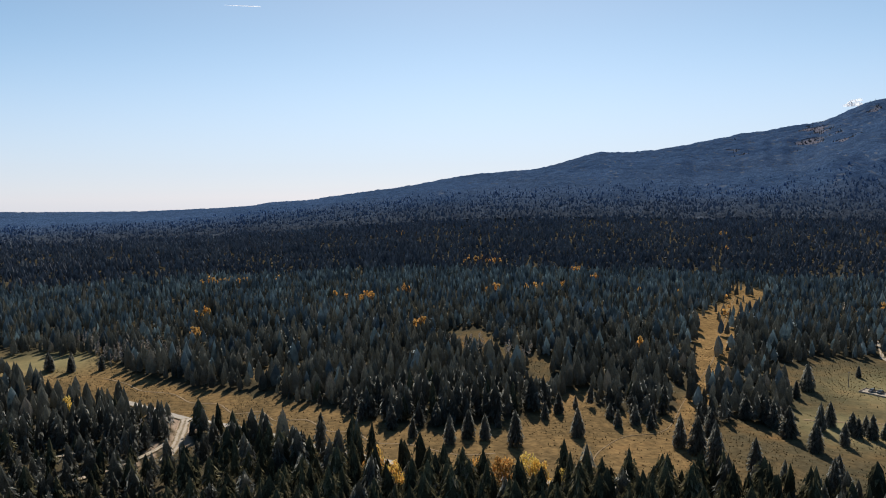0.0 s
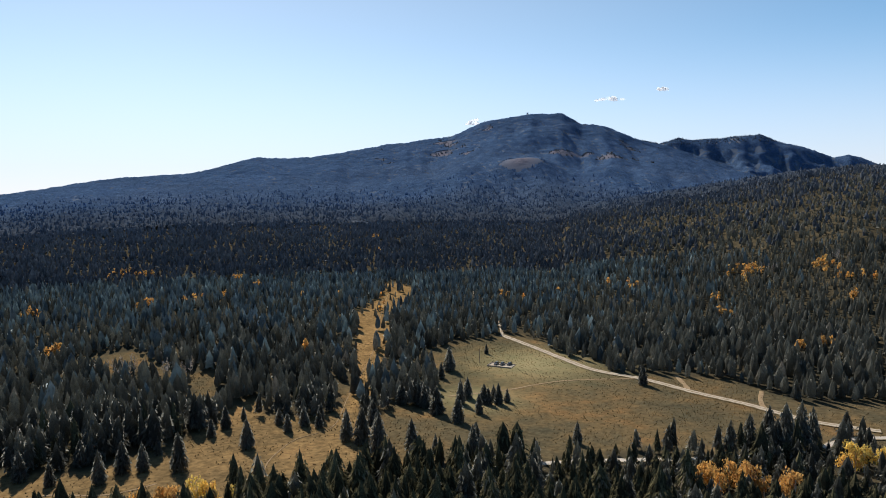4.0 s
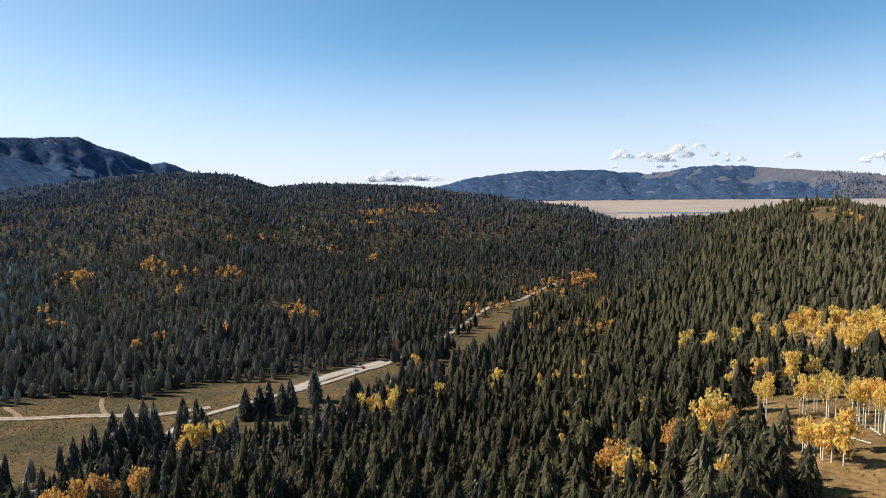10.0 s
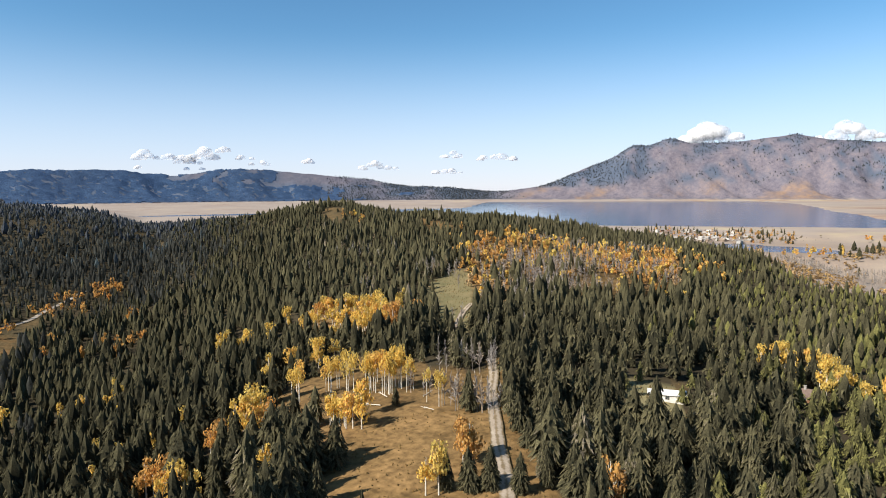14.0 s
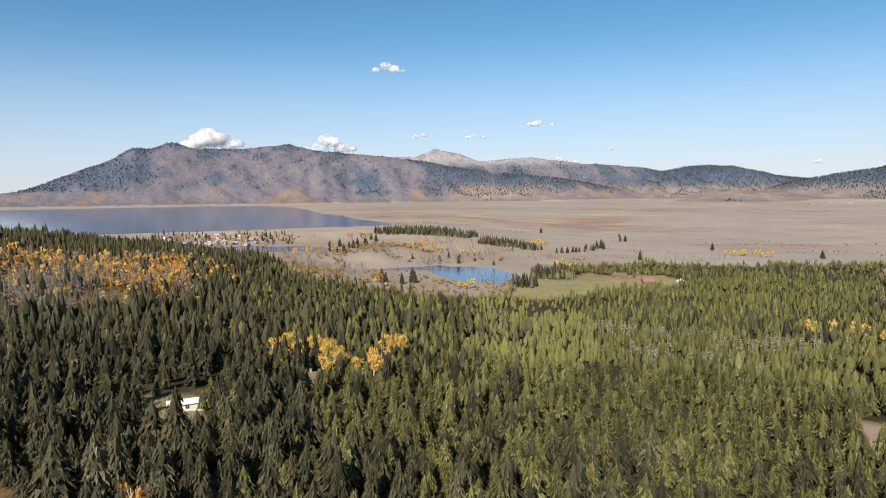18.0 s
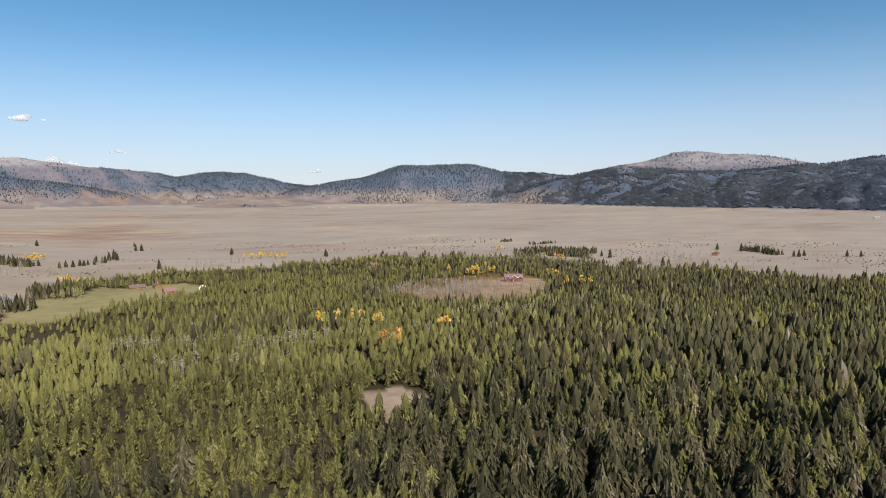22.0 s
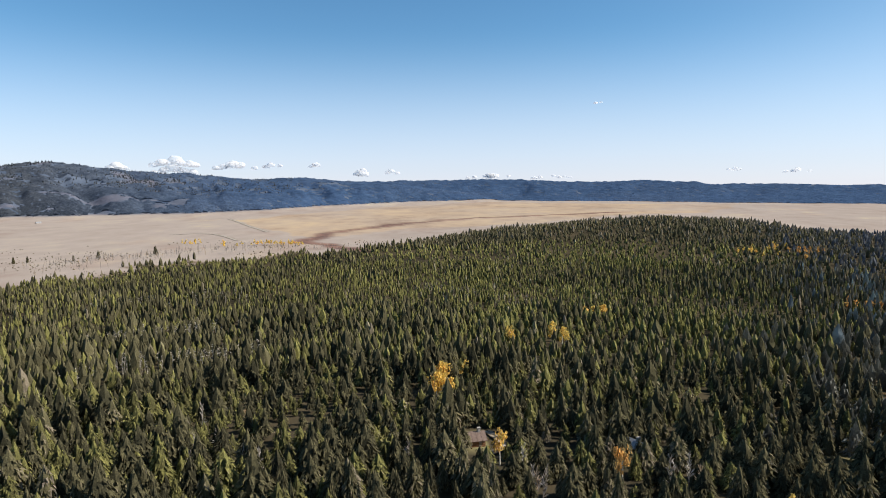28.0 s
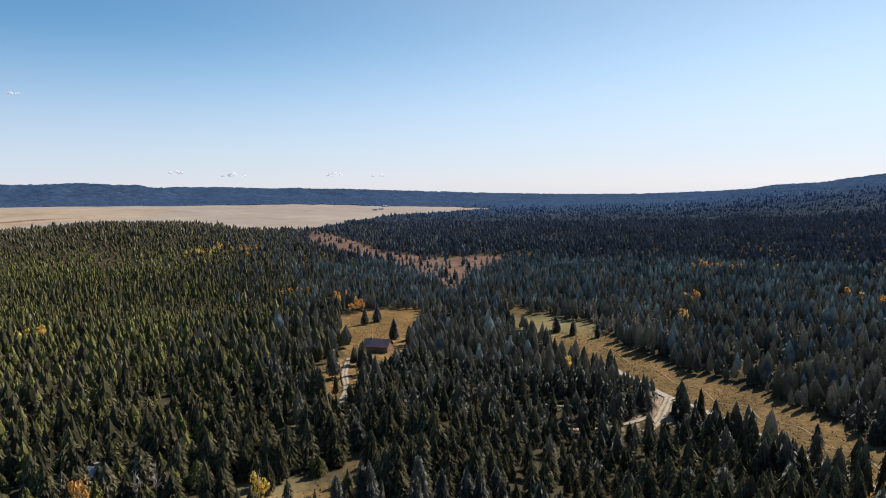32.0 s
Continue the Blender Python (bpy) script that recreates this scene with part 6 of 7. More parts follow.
def paint(name, colour):
    m, n, l, b = material(name, 0.3)
    l.new(ramp_node(n, l, noise_node(n, l, 0.8, 4), (0.3, tuple(0.85 * c for c in colour)), (0.7, colour)), b.inputs["Base Color"])
    b.inputs["Coat Weight"].default_value = 0.5
    return m


def window(wall, x, y, z, wide, tall, facing):
    """A window on a wall that faces -y (facing 0), +x (1), +y (2) or -x (3)."""
    turn = Matrix.Translation((x, y, z)) @ Matrix.Rotation(radians(90 * facing), 4, "Z")
    bm = bmesh.new()
    for x0, z0, x1, z1 in ((-wide / 2 - 0.1, -0.1, wide / 2 + 0.1, 0), (-wide / 2 - 0.1, tall, wide / 2 + 0.1, tall + 0.1), (-wide / 2 - 0.1, 0, -wide / 2, tall), (wide / 2, 0, wide / 2 + 0.1, tall), (-0.03, 0, 0.03, tall)):
        block(bm, x0, -0.09, z0, x1, 0.05, z1)
    f = part("window_frame", bm, MAT_TRIM, wall)
    f.matrix_local = turn
    bm = block(bmesh.new(), -wide / 2, -0.04, 0, wide / 2, 0.03, tall)
    part("pane", bm, MAT_GLASS, wall).matrix_local = turn


def roof_plates(house, wide, deep, eave, rise, mat, over=0.6, name="roof"):
    """Two roof slopes with the ridge along x, each a slab with standing seams."""
    for side in (-1, 1):
        bm = bmesh.new()
        y1 = side * (deep / 2 + over)
        z1 = eave - over * rise / (deep / 2)
        slab(bm, [(-wide / 2 - over, y1, z1), (wide / 2 + over, y1, z1), (wide / 2 + over, 0, eave + rise), (-wide / 2 - over, 0, eave + rise)], 0.16)
        n = max(3, int(wide / 1.4))
        for k in range(n + 1):
            sx = -wide / 2 - over + 0.05 + (wide + 2 * over - 0.1) * k / n
            slab(bm, [(sx - 0.03, y1, z1 + 0.07), (sx + 0.03, y1, z1 + 0.07), (sx + 0.03, 0, eave + rise + 0.07), (sx - 0.03, 0, eave + rise + 0.07)], 0.06)
        part(name, bm, mat, house)


def gable_walls(house, wide, deep, tall, rise, mat):
    """The shell: four walls with thickness, gables and a sill course."""
    bm = bmesh.new()
    t = 0.25
    block(bm, -wide / 2, -deep / 2, -1.0, wide / 2, -deep / 2 + t, tall)
    block(bm, -wide / 2, deep / 2 - t, -1.0, wide / 2, deep / 2, tall)
    for x0 in (-wide / 2, wide / 2 - t):
        block(bm, x0, -deep / 2 + t, -1.0, x0 + t, deep / 2 - t, tall)
        a = [bm.verts.new(c) for c in ((x0, -deep / 2, tall), (x0, deep / 2, tall), (x0, 0, tall + rise - 0.18))]
        b = [bm.verts.new((v.co.x + t, v.co.y, v.co.z)) for v in a]
        bm.faces.new(a)
        bm.faces.new(b[::-1])
        for k in range(3):
            bm.faces.new((a[k], b[k], b[(k + 1) % 3], a[(k + 1) % 3]))
    for k in range(int(tall / 0.6)):
        block(bm, -wide / 2 - 0.04, -deep / 2 - 0.04, 0.3 + 0.6 * k, wide / 2 + 0.04, -deep / 2, 0.55 + 0.6 * k)
        block(bm, -wide / 2 - 0.04, deep / 2, 0.3 + 0.6 * k, wide / 2 + 0.04, deep / 2 + 0.04, 0.55 + 0.6 * k)
    bmesh.ops.recalc_face_normals(bm, faces=bm.faces)
    return part("wall", bm, mat, house)


def house(x, y, turn, wide, deep, tall, rise, wall_mat, roof_mat, label, chimney=True, porch=False, dormer=False, group="", name="house"):
    home = on_ground(name, x, y, turn, label, "house", group)
    wall = gable_walls(home, wide, deep, tall, rise, wall_mat)
    roof_plates(home, wide, deep, tall, rise, roof_mat)
    n = max(2, int(wide / 3.2))
    for k in range(n):
        wx = -wide / 2 + wide * (k + 0.5) / n
        for side, facing in ((-1, 0), (1, 2)):
            if side == -1 and k == n // 2:
                continue
            window(wall, wx, side * (deep / 2 + 0.05), 0.9, 1.2, 1.2, facing)
    for side, facing in ((1, 1), (-1, 3)):
        window(wall, side * (wide / 2 + 0.03), 0, 0.9, 1.3, 1.2, facing)
    bm = block(bmesh.new(), -0.5, -deep / 2 - 0.1, 0.0, 0.5, -deep / 2 + 0.02, 2.1, 0.02)
    block(bm, 0.3, -deep / 2 - 0.16, 1.0, 0.4, -deep / 2 - 0.1, 1.1)
    door = part("door", bm, MAT_TIMBER, home)
    door.location.x = wide * ((n // 2 + 0.5) / n - 0.5)
    if chimney:
        bm = block(bmesh.new(), wide * 0.22, -0.5, tall, wide * 0.22 + 0.9, 0.5, tall + rise + 1.0)
        block(bm, wide * 0.22 - 0.1, -0.6, tall + rise + 1.0, wide * 0.22 + 1.0, 0.6, tall + rise + 1.15)
        part("chimney", bm, MAT_STONE, home)
    if porch:
        bm = slab(bmesh.new(), [(-wide / 2, -deep / 2 - 3, tall - 0.7), (wide / 2, -deep / 2 - 3, tall - 0.7), (wide / 2, -deep / 2 - 0.05, tall - 0.1), (-wide / 2, -deep / 2 - 0.05, tall - 0.1)], 0.14)
        part("porch_roof", bm, roof_mat, home)
        part("porch_deck", block(bmesh.new(), -wide / 2, -deep / 2 - 3, -0.8, wide / 2, -deep / 2 - 0.05, 0.0), MAT_TIMBER, home)
        for k in range(5):
            px = -wide / 2 + 0.2 + (wide - 0.4) * k / 4
            part("porch_post", block(bmesh.new(), px - 0.1, -deep / 2 - 2.9, 0, px + 0.1, -deep / 2 - 2.7, tall - 0.8), MAT_TIMBER, home)
    if dormer:
        bm = slab(bmesh.new(), [(-2.6, -deep / 2 - 0.3, tall + 0.4), (0, -deep / 2 - 0.3, tall + 2.2), (0, 0.2, tall + 2.2), (-2.6, 0.2, tall + 0.4)], 0.15)
        slab(bm, [(0, -deep / 2 - 0.3, tall + 2.2), (2.6, -deep / 2 - 0.3, tall + 0.4), (2.6, 0.2, tall + 0.4), (0, 0.2, tall + 2.2)], 0.15)
        part("dormer_roof", bm, roof_mat, home)
        bm = bmesh.new()
        vs = [bm.verts.new(c) for c in ((-2.2, -deep / 2, tall), (2.2, -deep / 2, tall), (2.2, -deep / 2, tall + 0.7), (0, -deep / 2, tall + 2.0), (-2.2, -deep / 2, tall + 0.7))]
        face = bm.faces.new(vs)
        ext = bmesh.ops.extrude_face_region(bm, geom=[face])["geom"]
        bmesh.ops.translate(bm, vec=(0, 2.5, 0), verts=[v for v in ext if isinstance(v, bmesh.types.BMVert)])
        bmesh.ops.recalc_face_normals(bm, faces=bm.faces)
        part("dormer_wall", bm, wall_mat, home)
    return home


def cross_gable(home, cx, half, tall, rise, out, deep, wall_mat, roof_mat):
    """A wing that stands out from a house's front, with pale barge boards and windows of its own."""
    y0, y1 = -out, -deep / 2 + 3.0
    bm = bmesh.new()
    face = bm.faces.new([bm.verts.new((cx + px, y0, pz)) for px, pz in ((-half, -0.8), (half, -0.8), (half, tall), (0, tall + rise), (-half, tall))])
    ext = bmesh.ops.extrude_face_region(bm, geom=[face])["geom"]
    bmesh.ops.translate(bm, vec=(0, y1 - y0, 0), verts=[v for v in ext if isinstance(v, bmesh.types.BMVert)])
    bmesh.ops.recalc_face_normals(bm, faces=bm.faces)
    wall = part("wing_wall", bm, wall_mat, home)
    for side in (-1, 1):
        low, top = (cx + side * (half + 0.5), tall - 0.5 * rise / half), (cx, tall + rise)
        part("wing_roof", slab(bmesh.new(), [(low[0], y0 - 0.7, low[1] + 0.08), (top[0], y0 - 0.7, top[1] + 0.08), (top[0], y1, top[1] + 0.08), (low[0], y1, low[1] + 0.08)], 0.18), roof_mat, home)
        part("barge_board", slab(bmesh.new(), [(low[0], y0 - 0.84, low[1] + 0.2), (top[0], y0 - 0.84, top[1] + 0.2), (top[0], y0 - 0.71, top[1] + 0.2), (low[0], y0 - 0.71, low[1] + 0.2)], 0.45), MAT_WHITE_ROOF, home, "pale barge board under the gable's eaves")
        window(wall, cx + side * half * 0.45, y0 - 0.05, 0.9, 1.3, 1.5, 0)
    window(wall, cx, y0 - 0.05, tall - 0.6, 1.5, 1.7, 0)


def wheel(parent, x, y, r=0.36, wide=0.24):
    bm = bmesh.new()
    bmesh.ops.create_cone(bm, cap_ends=True, segments=14, radius1=r, radius2=r, depth=wide)
    bmesh.ops.rotate(bm, verts=bm.verts, cent=(0, 0, 0), matrix=Matrix.Rotation(radians(90), 3, "X"))
    bmesh.ops.translate(bm, verts=bm.verts, vec=(x, y, r))
    w = part("wheel", bm, MAT_RUBBER, parent)
    bm = bmesh.new()
    bmesh.ops.create_cone(bm, cap_ends=True, segments=10, radius1=r * 0.6, radius2=r * 0.6, depth=wide + 0.03)
    bmesh.ops.rotate(bm, verts=bm.verts, cent=(0, 0, 0), matrix=Matrix.Rotation(radians(90), 3, "X"))
    bmesh.ops.translate(bm, verts=bm.verts, vec=(x, y, r))
    part("rim", bm, MAT_STEEL, w)


def profile(points, half, mat, name, parent, inset=0.0):
    """A body from its side outline, drawn across the width with bevelled edges."""
    bm = bmesh.new()
    face = bm.faces.new([bm.verts.new((px, -half, pz)) for px, pz in points])
    ext = bmesh.ops.extrude_face_region(bm, geom=[face])["geom"]
    bmesh.ops.translate(bm, vec=(0, 2 * half, 0), verts=[v for v in ext if isinstance(v, bmesh.types.BMVert)])
    for v in bm.verts:
        if inset and v.co.z > 1.2:
            v.co.y *= 1 - inset
    bmesh.ops.recalc_face_normals(bm, faces=bm.faces)
    bmesh.ops.bevel(bm, geom=bm.edges[:], offset=0.05, segments=1, affect="EDGES")
    return part(name, bm, mat, parent)


def vehicle(x, y, turn, mat, label, kind="car"):
    v = on_ground(kind, x, y, turn, label, "vehicle", "parked vehicles")
    if kind == "pickup_truck":
        profile([(-2.7, 0.45), (2.7, 0.45), (2.75, 0.95), (1.3, 1.1), (1.1, 1.15), (-0.7, 1.15), (-2.7, 1.15)], 0.95, mat, "body", v)
        profile([(-0.6, 1.16), (1.2, 1.16), (0.6, 1.85), (-0.45, 1.85)], 0.85, MAT_GLASS, "cab_glass", v, 0.1)
        profile([(-0.5, 1.84), (0.62, 1.84), (0.5, 1.92), (-0.4, 1.92)], 0.78, mat, "roof", v)
    else:
        profile([(-2.25, 0.4), (2.25, 0.4), (2.3, 0.8), (1.2, 0.98), (-2.0, 1.0), (-2.3, 0.85)], 0.9, mat, "body", v)
        profile([(-1.9, 1.0), (1.1, 1.0), (0.4, 1.55), (-1.5, 1.55)], 0.8, MAT_GLASS, "cabin_glass", v, 0.12)
        profile([(-1.55, 1.54), (0.42, 1.54), (0.25, 1.62), (-1.4, 1.62)], 0.68, mat, "roof", v)
    for wx in (-1.5, 1.5):
        for wy in (-0.82, 0.82):
            wheel(v, wx, wy)
    for wy in (-0.6, 0.6):
        part("headlight", block(bmesh.new(), 2.28, wy - 0.16, 0.62, 2.36, wy + 0.16, 0.78, 0.02), MAT_STEEL, v)
    return v


PAINT_RED, PAINT_GREY, PAINT_WHITE, PAINT_DARK = paint("red_paint", (0.35, 0.03, 0.03)), paint("silver_paint", (0.38, 0.39, 0.40)), paint("white_paint", (0.75, 0.75, 0.74)), paint("black_paint", (0.03, 0.03, 0.035))

# Lodge above the creek, ranch in the pine flats, log house, cabins.
house(-275, 250, 205, 15, 9, 4.2, 3.4, MAT_LOG, MAT_PLUM_ROOF, "brown log lodge with a plum metal roof in a dry glade", porch=True, dormer=True, name="lodge")
house(-12, -822, 12, 17, 9, 3.6, 3.0, MAT_LOG, MAT_BROWN_ROOF, "long log ranch house with brown roof beside a green field", porch=True, name="ranch_house")
house(-34, -832, 100, 12, 8, 3.4, 2.8, MAT_LOG, MAT_BROWN_ROOF, "log ranch wing with brown roof", name="ranch_house")
house(-44, -776, 15, 13, 8.5, 3.6, 3.4, MAT_LOG, MAT_RED_ROOF, "ranch barn with a dull red metal roof", chimney=False, name="barn")
house(-80, -792, 60, 6, 5, 3.0, 1.8, MAT_PALE_WALL, MAT_WHITE_ROOF, "small pale shed at the wood's edge", chimney=False, name="shed")
log_house = house(-426, -668, 152, 22, 10, 5.4, 3.6, MAT_RED_LOG, MAT_PLUM_ROOF, "dark red log house with cross gables on a bare grassy rise", porch=True, name="log_house")
cross_gable(log_house, -7.6, 2.9, 4.6, 3.0, 8.4, 10, MAT_RED_LOG, MAT_PLUM_ROOF)
cross_gable(log_house, 0.8, 3.6, 5.2, 3.4, 8.0, 10, MAT_RED_LOG, MAT_PLUM_ROOF)
cross_gable(log_house, 8.0, 2.5, 5.6, 2.0, 7.2, 10, MAT_RED_LOG, MAT_PLUM_ROOF)
house(141, -190, 40, 12, 4.4, 2.9, 0.9, MAT_PALE_WALL, MAT_WHITE_ROOF, "white mobile home under tall firs", chimney=False, name="mobile_home")
house(122, -252, 20, 8, 6, 2.8, 2.0, MAT_LOG, MAT_BROWN_ROOF, "small brown cabin half hidden by pines", name="cabin")
house(-205, 16, 100, 7, 5.5, 2.7, 1.8, MAT_LOG, MAT_BROWN_ROOF, "small cabin with a brown roof in the trees", name="cabin")
house(-240, 8, 80, 4.5, 4, 2.5, 1.4, MAT_GREY_WALL, MAT_GREY_ROOF, "tiny grey shed below golden aspens", chimney=False, name="shed")
house(-196, 66, 30, 7, 5, 2.6, 1.8, MAT_GREY_WALL, MAT_GREY_ROOF, "small grey cabin among firs", name="cabin")
house(-330, -900, 20, 13, 8, 3.4, 2.6, MAT_LOG, MAT_BROWN_ROOF, "brown house at the edge of the plain", name="house")
house(-560, -905, 70, 14, 8, 3.4, 2.6, MAT_LOG, MAT_GREY_ROOF, "house among pines at the plain's edge", name="house")
house(-880, -760, 30, 18, 9, 3.6, 2.8, MAT_LOG, MAT_BROWN_ROOF, "long brown house behind the pine edge", name="house")


def build_town():
    """The lakeside village: small houses in loose rows."""
    rnd = random.Random(17)
    placed = 0
    while placed < 64:
        b, r = rnd.uniform(142.3, 149.6), rnd.uniform(1010, 1165)
        x, y = r * math.sin(radians(b)), r * math.cos(radians(b))
        wall = rnd.choice((MAT_CONCRETE, MAT_GREY_WALL, MAT_TIMBER, MAT_LOG))
        roof = rnd.choice((MAT_CONCRETE, MAT_GREY_WALL, MAT_STONE, MAT_TIMBER, MAT_BROWN_ROOF, MAT_BROWN_ROOF, MAT_STONE))
        home = on_ground("village_house", x, y, rnd.uniform(0, 180), "small village house with a gable roof by the lake", "house", "lakeside village")
        w, d = rnd.uniform(5, 10), rnd.uniform(4.5, 7)
        gable_walls(home, w, d, 3.0, 2.0, wall)
        roof_plates(home, w, d, 3.0, 2.0, roof)
        placed += 1


build_town()


def build_town_trees():
    """Firs and bare aspens in the village gardens and along the shore."""
    rnd = np.random.RandomState(71)
    b, r = np.radians(rnd.uniform(141.5, 152.5, 240)), rnd.uniform(1000, 1175, 240)
    x, y = r * np.sin(b), r * np.cos(b)
    dry = near_pond(x, y) > 1.15
    x, y = x[dry], y[dry]
    fir = rnd.uniform(size=len(x)) < 0.55
    n, m = int(fir.sum()), int((~fir).sum())
    wood("garden_firs", [conifer_shape(4, 6, 710 + k) for k in range(4)], x[fir], y[fir], rnd.uniform(5, 12, n), rnd.uniform(2.5, 5, n), rnd.uniform(0, 0.7, n), MAT_FIR, "dark firs among the village houses", rnd)
    wood("garden_aspens", [leafy_shape(36, 720 + k, 0.1, 5, 0.14) for k in range(3)], x[~fir], y[~fir], rnd.uniform(4, 8, m), rnd.uniform(4, 7, m), rnd.uniform(0, 1, m), MAT_RUST, "brown autumn trees among the village houses", rnd)


build_town_trees()


def build_farms():
    """Farm sheds far out on the plain and at the foot of the hills."""
    rnd = random.Random(5)
    for x, y, w in ((-890, -3300, 20), (-970, -3280, 16), (-1040, -3260, 24), (-1700, -3120, 20), (-2050, -1180, 14), (-1900, 1730, 22), (-1940, 1800, 18), (-2120, 1990, 24)):
        shed = on_ground("farm_shed", x, y, rnd.uniform(0, 180), "long pale farm shed far out on the plain", "shed", "farm sheds")
        gable_walls(shed, w, 10, 3.5, 2.2, MAT_GREY_WALL)
        roof_plates(shed, w, 10, 3.5, 2.2, MAT_GREY_ROOF)


build_farms()

vehicle(386, 90, 30, PAINT_RED, "red car parked on the gravel lane")
vehicle(379, 93, 25, PAINT_GREY, "silver car parked on the gravel lane")
vehicle(393, 94, 40, PAINT_DARK, "dark car parked at the wood's edge")
vehicle(291, 350, 60, PAINT_WHITE, "white pickup truck parked by the trees", "pickup_truck")
vehicle(296, 343, 75, PAINT_GREY, "silver car parked beside the trees")
vehicle(-1180, -1050, 70, PAINT_WHITE, "white truck out on the plain", "pickup_truck")


def gravel_pad(x, y, turn, wide, deep):
    pad = on_ground("vehicle_pad", x, y, turn, "pale gravel pad with a low timber rim in the field", "gravel pad")
    part("surface", block(bmesh.new(), -wide / 2, -deep / 2, -0.6, wide / 2, deep / 2, 0.35, 0.1), MAT_GRAVEL, pad)
    for x0, y0, x1, y1 in ((-wide / 2, -deep / 2, wide / 2, -deep / 2 + 0.3), (-wide / 2, deep / 2 - 0.3, wide / 2, deep / 2), (-wide / 2, -deep / 2 + 0.3, -wide / 2 + 0.3, deep / 2 - 0.3)):
        part("rim_timber", block(bmesh.new(), x0, y0, 0.35, x1, y1, 0.7, 0.03), MAT_TIMBER, pad)


gravel_pad(230, 336, -55, 16, 9)
for dx, dy, mat, words in ((-3.5, 0.5, PAINT_DARK, "black car on the gravel pad"), (0.2, 1.2, PAINT_DARK, "black car on the gravel pad"), (4.5, 2.6, PAINT_DARK, "dark car at the pad's edge")):
    c, s = math.cos(radians(-55)), math.sin(radians(-55))
    ob = vehicle(230 + dx * c - dy * s, 336 + dx * s + dy * c, -150, mat, words)
    ob.matrix_world = Matrix.Translation((0, 0, 0.36)) @ ob.matrix_world


def utility_pole(x, y, tall=9.0):
    pole = on_ground("utility_pole", x, y, 30, "weathered wooden utility pole in the field", "pole")
    bm = bmesh.new()
    bmesh.ops.create_cone(bm, cap_ends=True, segments=8, radius1=0.2, radius2=0.13, depth=tall + 0.6)
    bmesh.ops.translate(bm, verts=bm.verts, vec=(0, 0, tall / 2 - 0.3))
    part("pole_shaft", bm, MAT_TIMBER, pole)
    part("crossarm", block(bmesh.new(), -1.1, -0.2, tall - 0.8, 1.1, -0.08, tall - 0.6), MAT_TIMBER, pole)
    for px in (-0.95, 0, 0.95):
        part("insulator", block(bmesh.new(), px - 0.06, -0.2, tall - 0.6, px + 0.06, -0.08, tall - 0.4, 0.02), MAT_STEEL, pole)


utility_pole(222, 349)


def radar_dome(bearing, distance):
    x, y = distance * math.sin(radians(bearing)), distance * math.cos(radians(bearing))
    tower = on_ground("radar_dome", x, y, 0, "white radar dome on the bare mountain summit", "radar dome")
    part("base", block(bmesh.new(), -5, -5, -6, 5, 5, 7, 0.3), MAT_CONCRETE, tower)
    bm = bmesh.new()
    bmesh.ops.create_icosphere(bm, subdivisions=3, radius=8)
    for v in bm.verts:
        v.co.z = max(v.co.z, -5) + 13
    part("dome", bm, MAT_WHITE_ROOF, tower)


radar_dome(36.8, 4640)


# ---- clouds and a vapour trail ----
def cloud_material():
    m, n, l, b = material("cloud_white", 1.0)
    b.inputs["Base Color"].default_value = (0.95, 0.95, 0.95, 1)
    b.inputs["Specular IOR Level"].default_value = 0.0
    soft = n.new("ShaderNodeBsdfTranslucent")
    soft.inputs["Color"].default_value = (0.97, 0.97, 0.97, 1)
    clear = n.new("ShaderNodeBsdfTransparent")
    first, second = n.new("ShaderNodeMixShader"), n.new("ShaderNodeMixShader")
    first.inputs[0].default_value = 0.62
    l.new(ramp_node(n, l, noise_node(n, l, 60, 3), (0.36, (0.16, 0.16, 0.16)), (0.64, (0.72, 0.72, 0.72))), second.inputs[0])
    l.new(b.outputs[0], first.inputs[1])
    l.new(soft.outputs[0], first.inputs[2])
    l.new(clear.outputs[0], second.inputs[1])
    l.new(first.outputs[0], second.inputs[2])
    l.new(second.outputs[0], n["Material Output"].inputs["Surface"])
    return m


MAT_CLOUD = cloud_material()


def cloud(bearing, rise, wide, tall, seed):
    """A small fair-weather cloud: overlapping billows on a flat base; sizes in degrees of arc."""
    rnd = random.Random(seed)
    d = 4880
    b, e = radians(bearing), radians(rise)
    x, y, z = d * math.sin(b) * math.cos(e), d * math.cos(b) * math.cos(e), 110 + d * math.sin(e)
    w, h = d * radians(wide), 1.15 * d * radians(tall)
    ob = tagged(new("cloud"), "small white fair-weather cloud low over the hills", "cloud", "scattered clouds")
    ob.matrix_world = Matrix.Translation((x, y, z)) @ Matrix.Rotation(-b, 4, "Z")
    for k in range(max(4, int(wide * 3))):
        u = rnd.uniform(-0.5, 0.5)
        r = h * rnd.uniform(0.28, 0.52) * (1 - abs(u) * 1.1) + 4
        bm = bmesh.new()
        made = bmesh.ops.create_icosphere(bm, subdivisions=2, radius=1)["verts"]
        lift = rnd.uniform(0, max(h * (1 - 1.6 * abs(u)) - r, 1))
        for v in made:
            n = v.co * (1 + 0.28 * noise.noise(v.co * 2.2 + Vector((seed, k, 0))))
            v.co = Vector((u * w + n.x * r * 1.35, n.y * r * 0.8, max(n.z * r, -0.35 * r) + lift))
        for f in bm.faces:
            f.smooth = True
        part("billow", bm, MAT_CLOUD, ob)


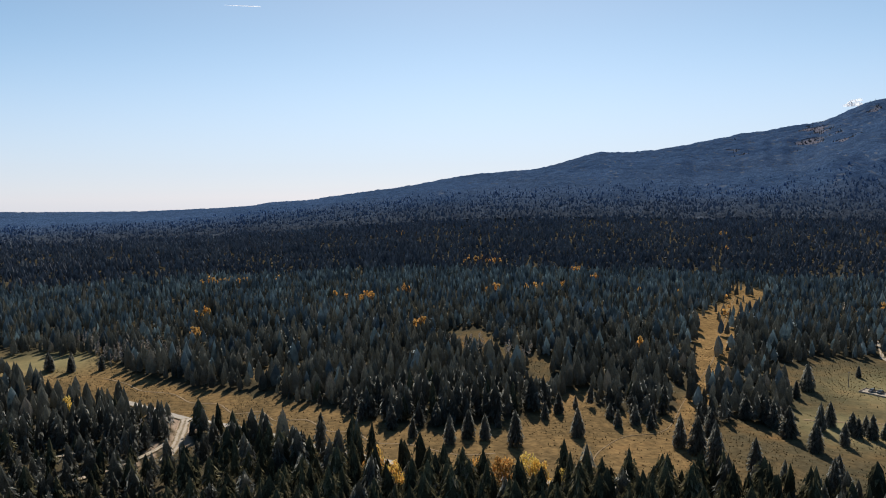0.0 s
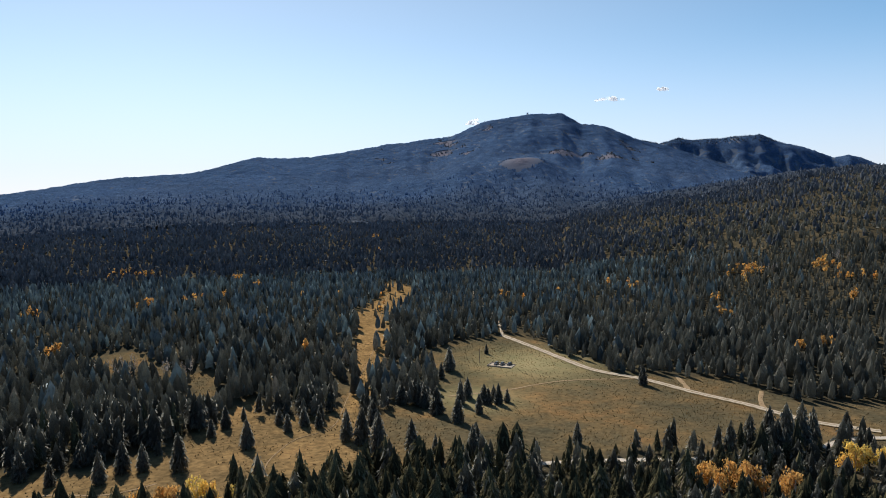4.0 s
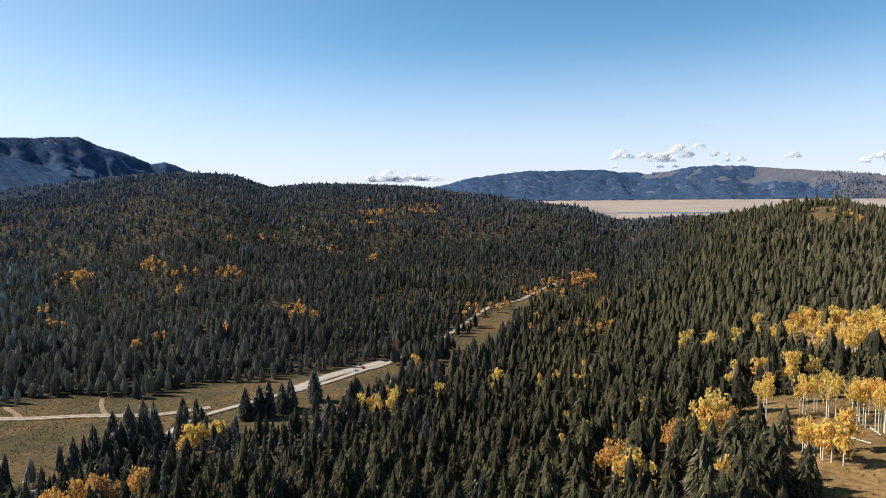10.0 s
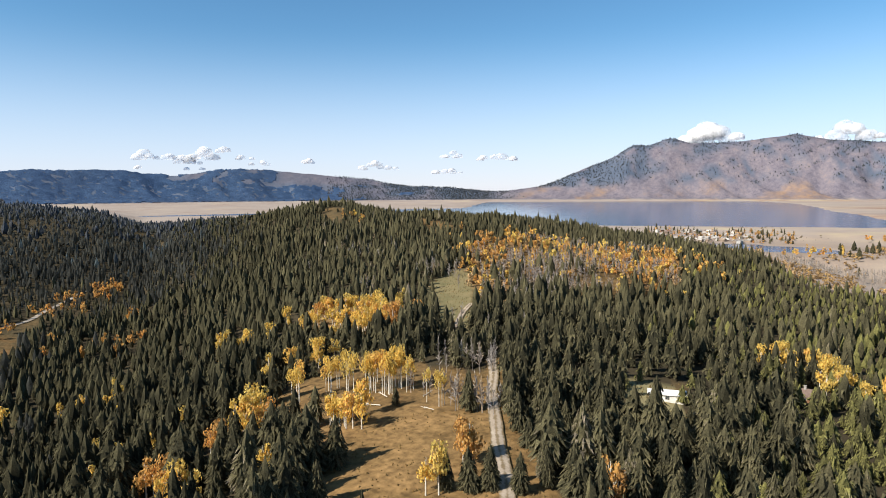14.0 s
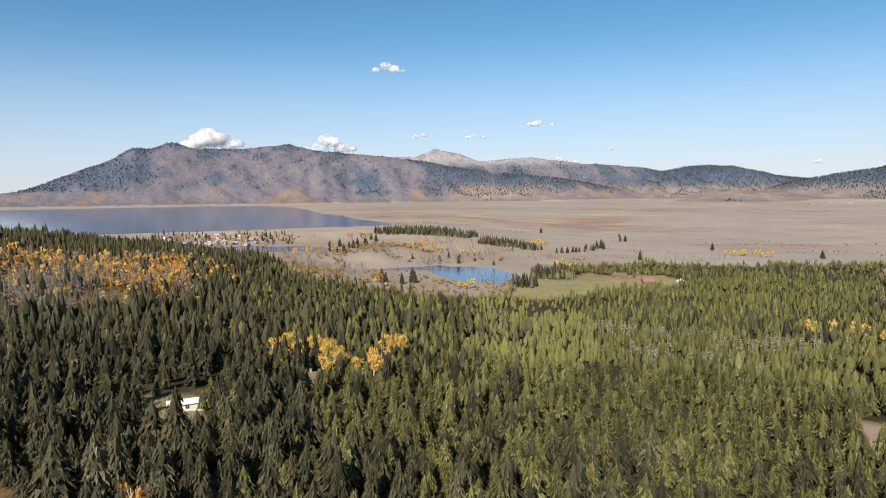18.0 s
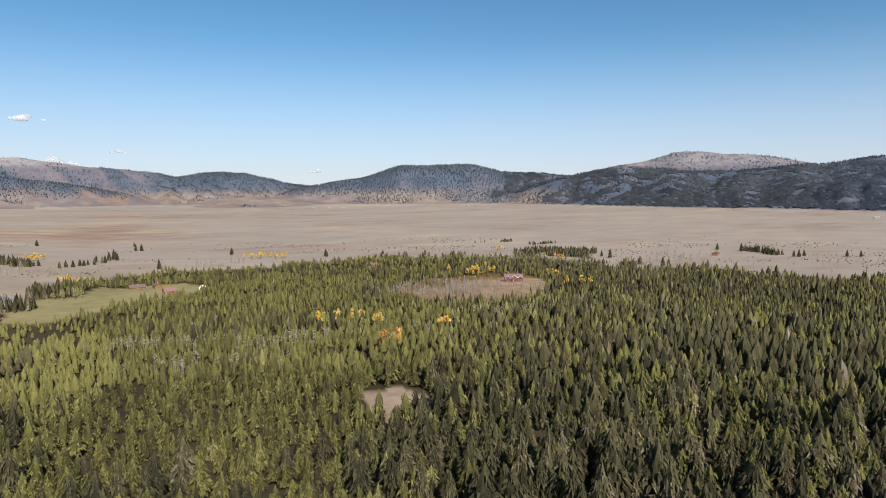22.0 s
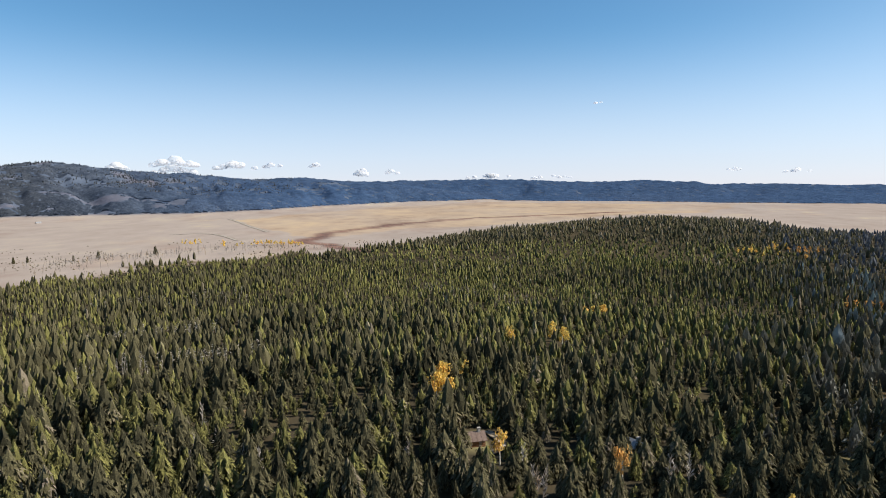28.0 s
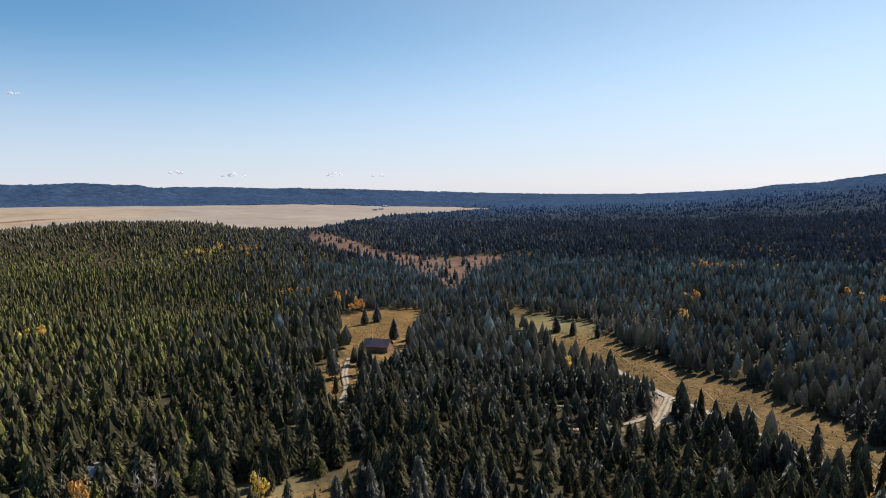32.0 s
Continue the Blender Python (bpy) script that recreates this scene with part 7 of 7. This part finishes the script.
n_cloud = 0
for row in ((43.6, 7.95, 1.40, 0.36), (47.9, 8.56, 0.70, 0.28), (32.2, 6.28, 1.30, 0.40), (78.9, 1.07, 3.49, 1.12), (43.7, 7.89, 2.30, 0.40), (47.9, 8.45, 0.90, 0.32), (81.4, 1.08, 7.49, 0.64), (99.6, 2.75, 1.6, 0.95), (101.3, 2.7, 1.4, 0.8), (102.7, 2.35, 2.0, 0.9), (104.2, 2.75, 2.6, 1.0), (105.6, 3.25, 1.5, 0.6), (107.3, 2.75, 1.5, 0.6), (108.4, 2.3, 1.7, 0.5), (103.2, 1.9, 1.6, 0.4), (99.2, 1.95, 1.2, 0.3), (112.5, 2.45, 1.9, 0.4), (124.3, 1.54, 2.99, 0.56), (125.0, 2.88, 2.50, 0.56), (128.8, 2.66, 3.49, 0.80), (118.2, 1.90, 3.49, 0.72), (80.8, 1.17, 4.49, 0.48), (146.5, 3.99, 3.99, 1.44), (161.0, 10.32, 2.60, 0.72), (146.1, 3.66, 4.29, 1.68), (155.6, 3.68, 4.49, 1.20), (163.7, 4.70, 1.50, 0.48)):
    n_cloud += 1
    cloud(*row, n_cloud)
for row in ((168.6, 4.63, 1.80, 0.56), (173.9, 5.63, 2.40, 0.48), (175.7, 2.41, 2.99, 0.56), (170.1, 2.59, 2.00, 0.56), (195.5, 1.95, 0.80, 0.24), (179.9, 3.34, 1.50, 0.32), (249.7, 2.26, 3.79, 0.88), (245.4, 1.98, 2.00, 0.64), (195.3, 1.91, 0.70, 0.24), (249.8, 1.64, 3.99, 0.80), (254.4, 2.04, 3.49, 0.72), (257.5, 2.12, 1.80, 0.56), (265.2, 1.42, 1.80, 0.64), (267.4, 1.50, 1.70, 0.48), (281.5, 0.94, 3.49, 0.36), (276.3, 1.03, 4.49, 0.40), (261.1, 2.14, 1.50, 0.40)):
    n_cloud += 1
    cloud(*row, n_cloud)
for row in ((285.4, 7.12, 1.00, 0.24), (296.1, 1.33, 1.00, 0.32), (300.6, 1.05, 2.00, 0.32), (308.8, 1.00, 1.70, 0.40), (312.7, 0.89, 1.00, 0.32), (32.4, 6.49, 1.40, 0.32)):
    n_cloud += 1
    cloud(*row, n_cloud)


def vapour_trail():
    a, b = (-18.0, 15.35), (-15.1, 15.42)
    bm = bmesh.new()
    rows = []
    for k in range(13):
        s = k / 12
        be, el = radians(a[0] + (b[0] - a[0]) * s), radians(a[1] + (b[1] - a[1]) * s)
        c = Vector((4850 * math.sin(be) * math.cos(el), 4850 * math.cos(be) * math.cos(el), 110 + 4850 * math.sin(el)))
        r = 1.0 + 2.6 * s
        rows.append([bm.verts.new(c + Vector((0, r * math.cos(t), r * math.sin(t)))) for t in (0, 1.57, 3.14, 4.71)])
    for p, q in zip(rows, rows[1:]):
        for k in range(4):
            bm.faces.new((p[k], p[(k + 1) % 4], q[(k + 1) % 4], q[k]))
    me = bpy.data.meshes.new("vapour_trail")
    bm.to_mesh(me)
    bm.free()
    me.materials.append(MAT_CLOUD)
    tagged(new("vapour_trail", me), "short thin white vapour trail high in the sky", "vapour trail")


vapour_trail()
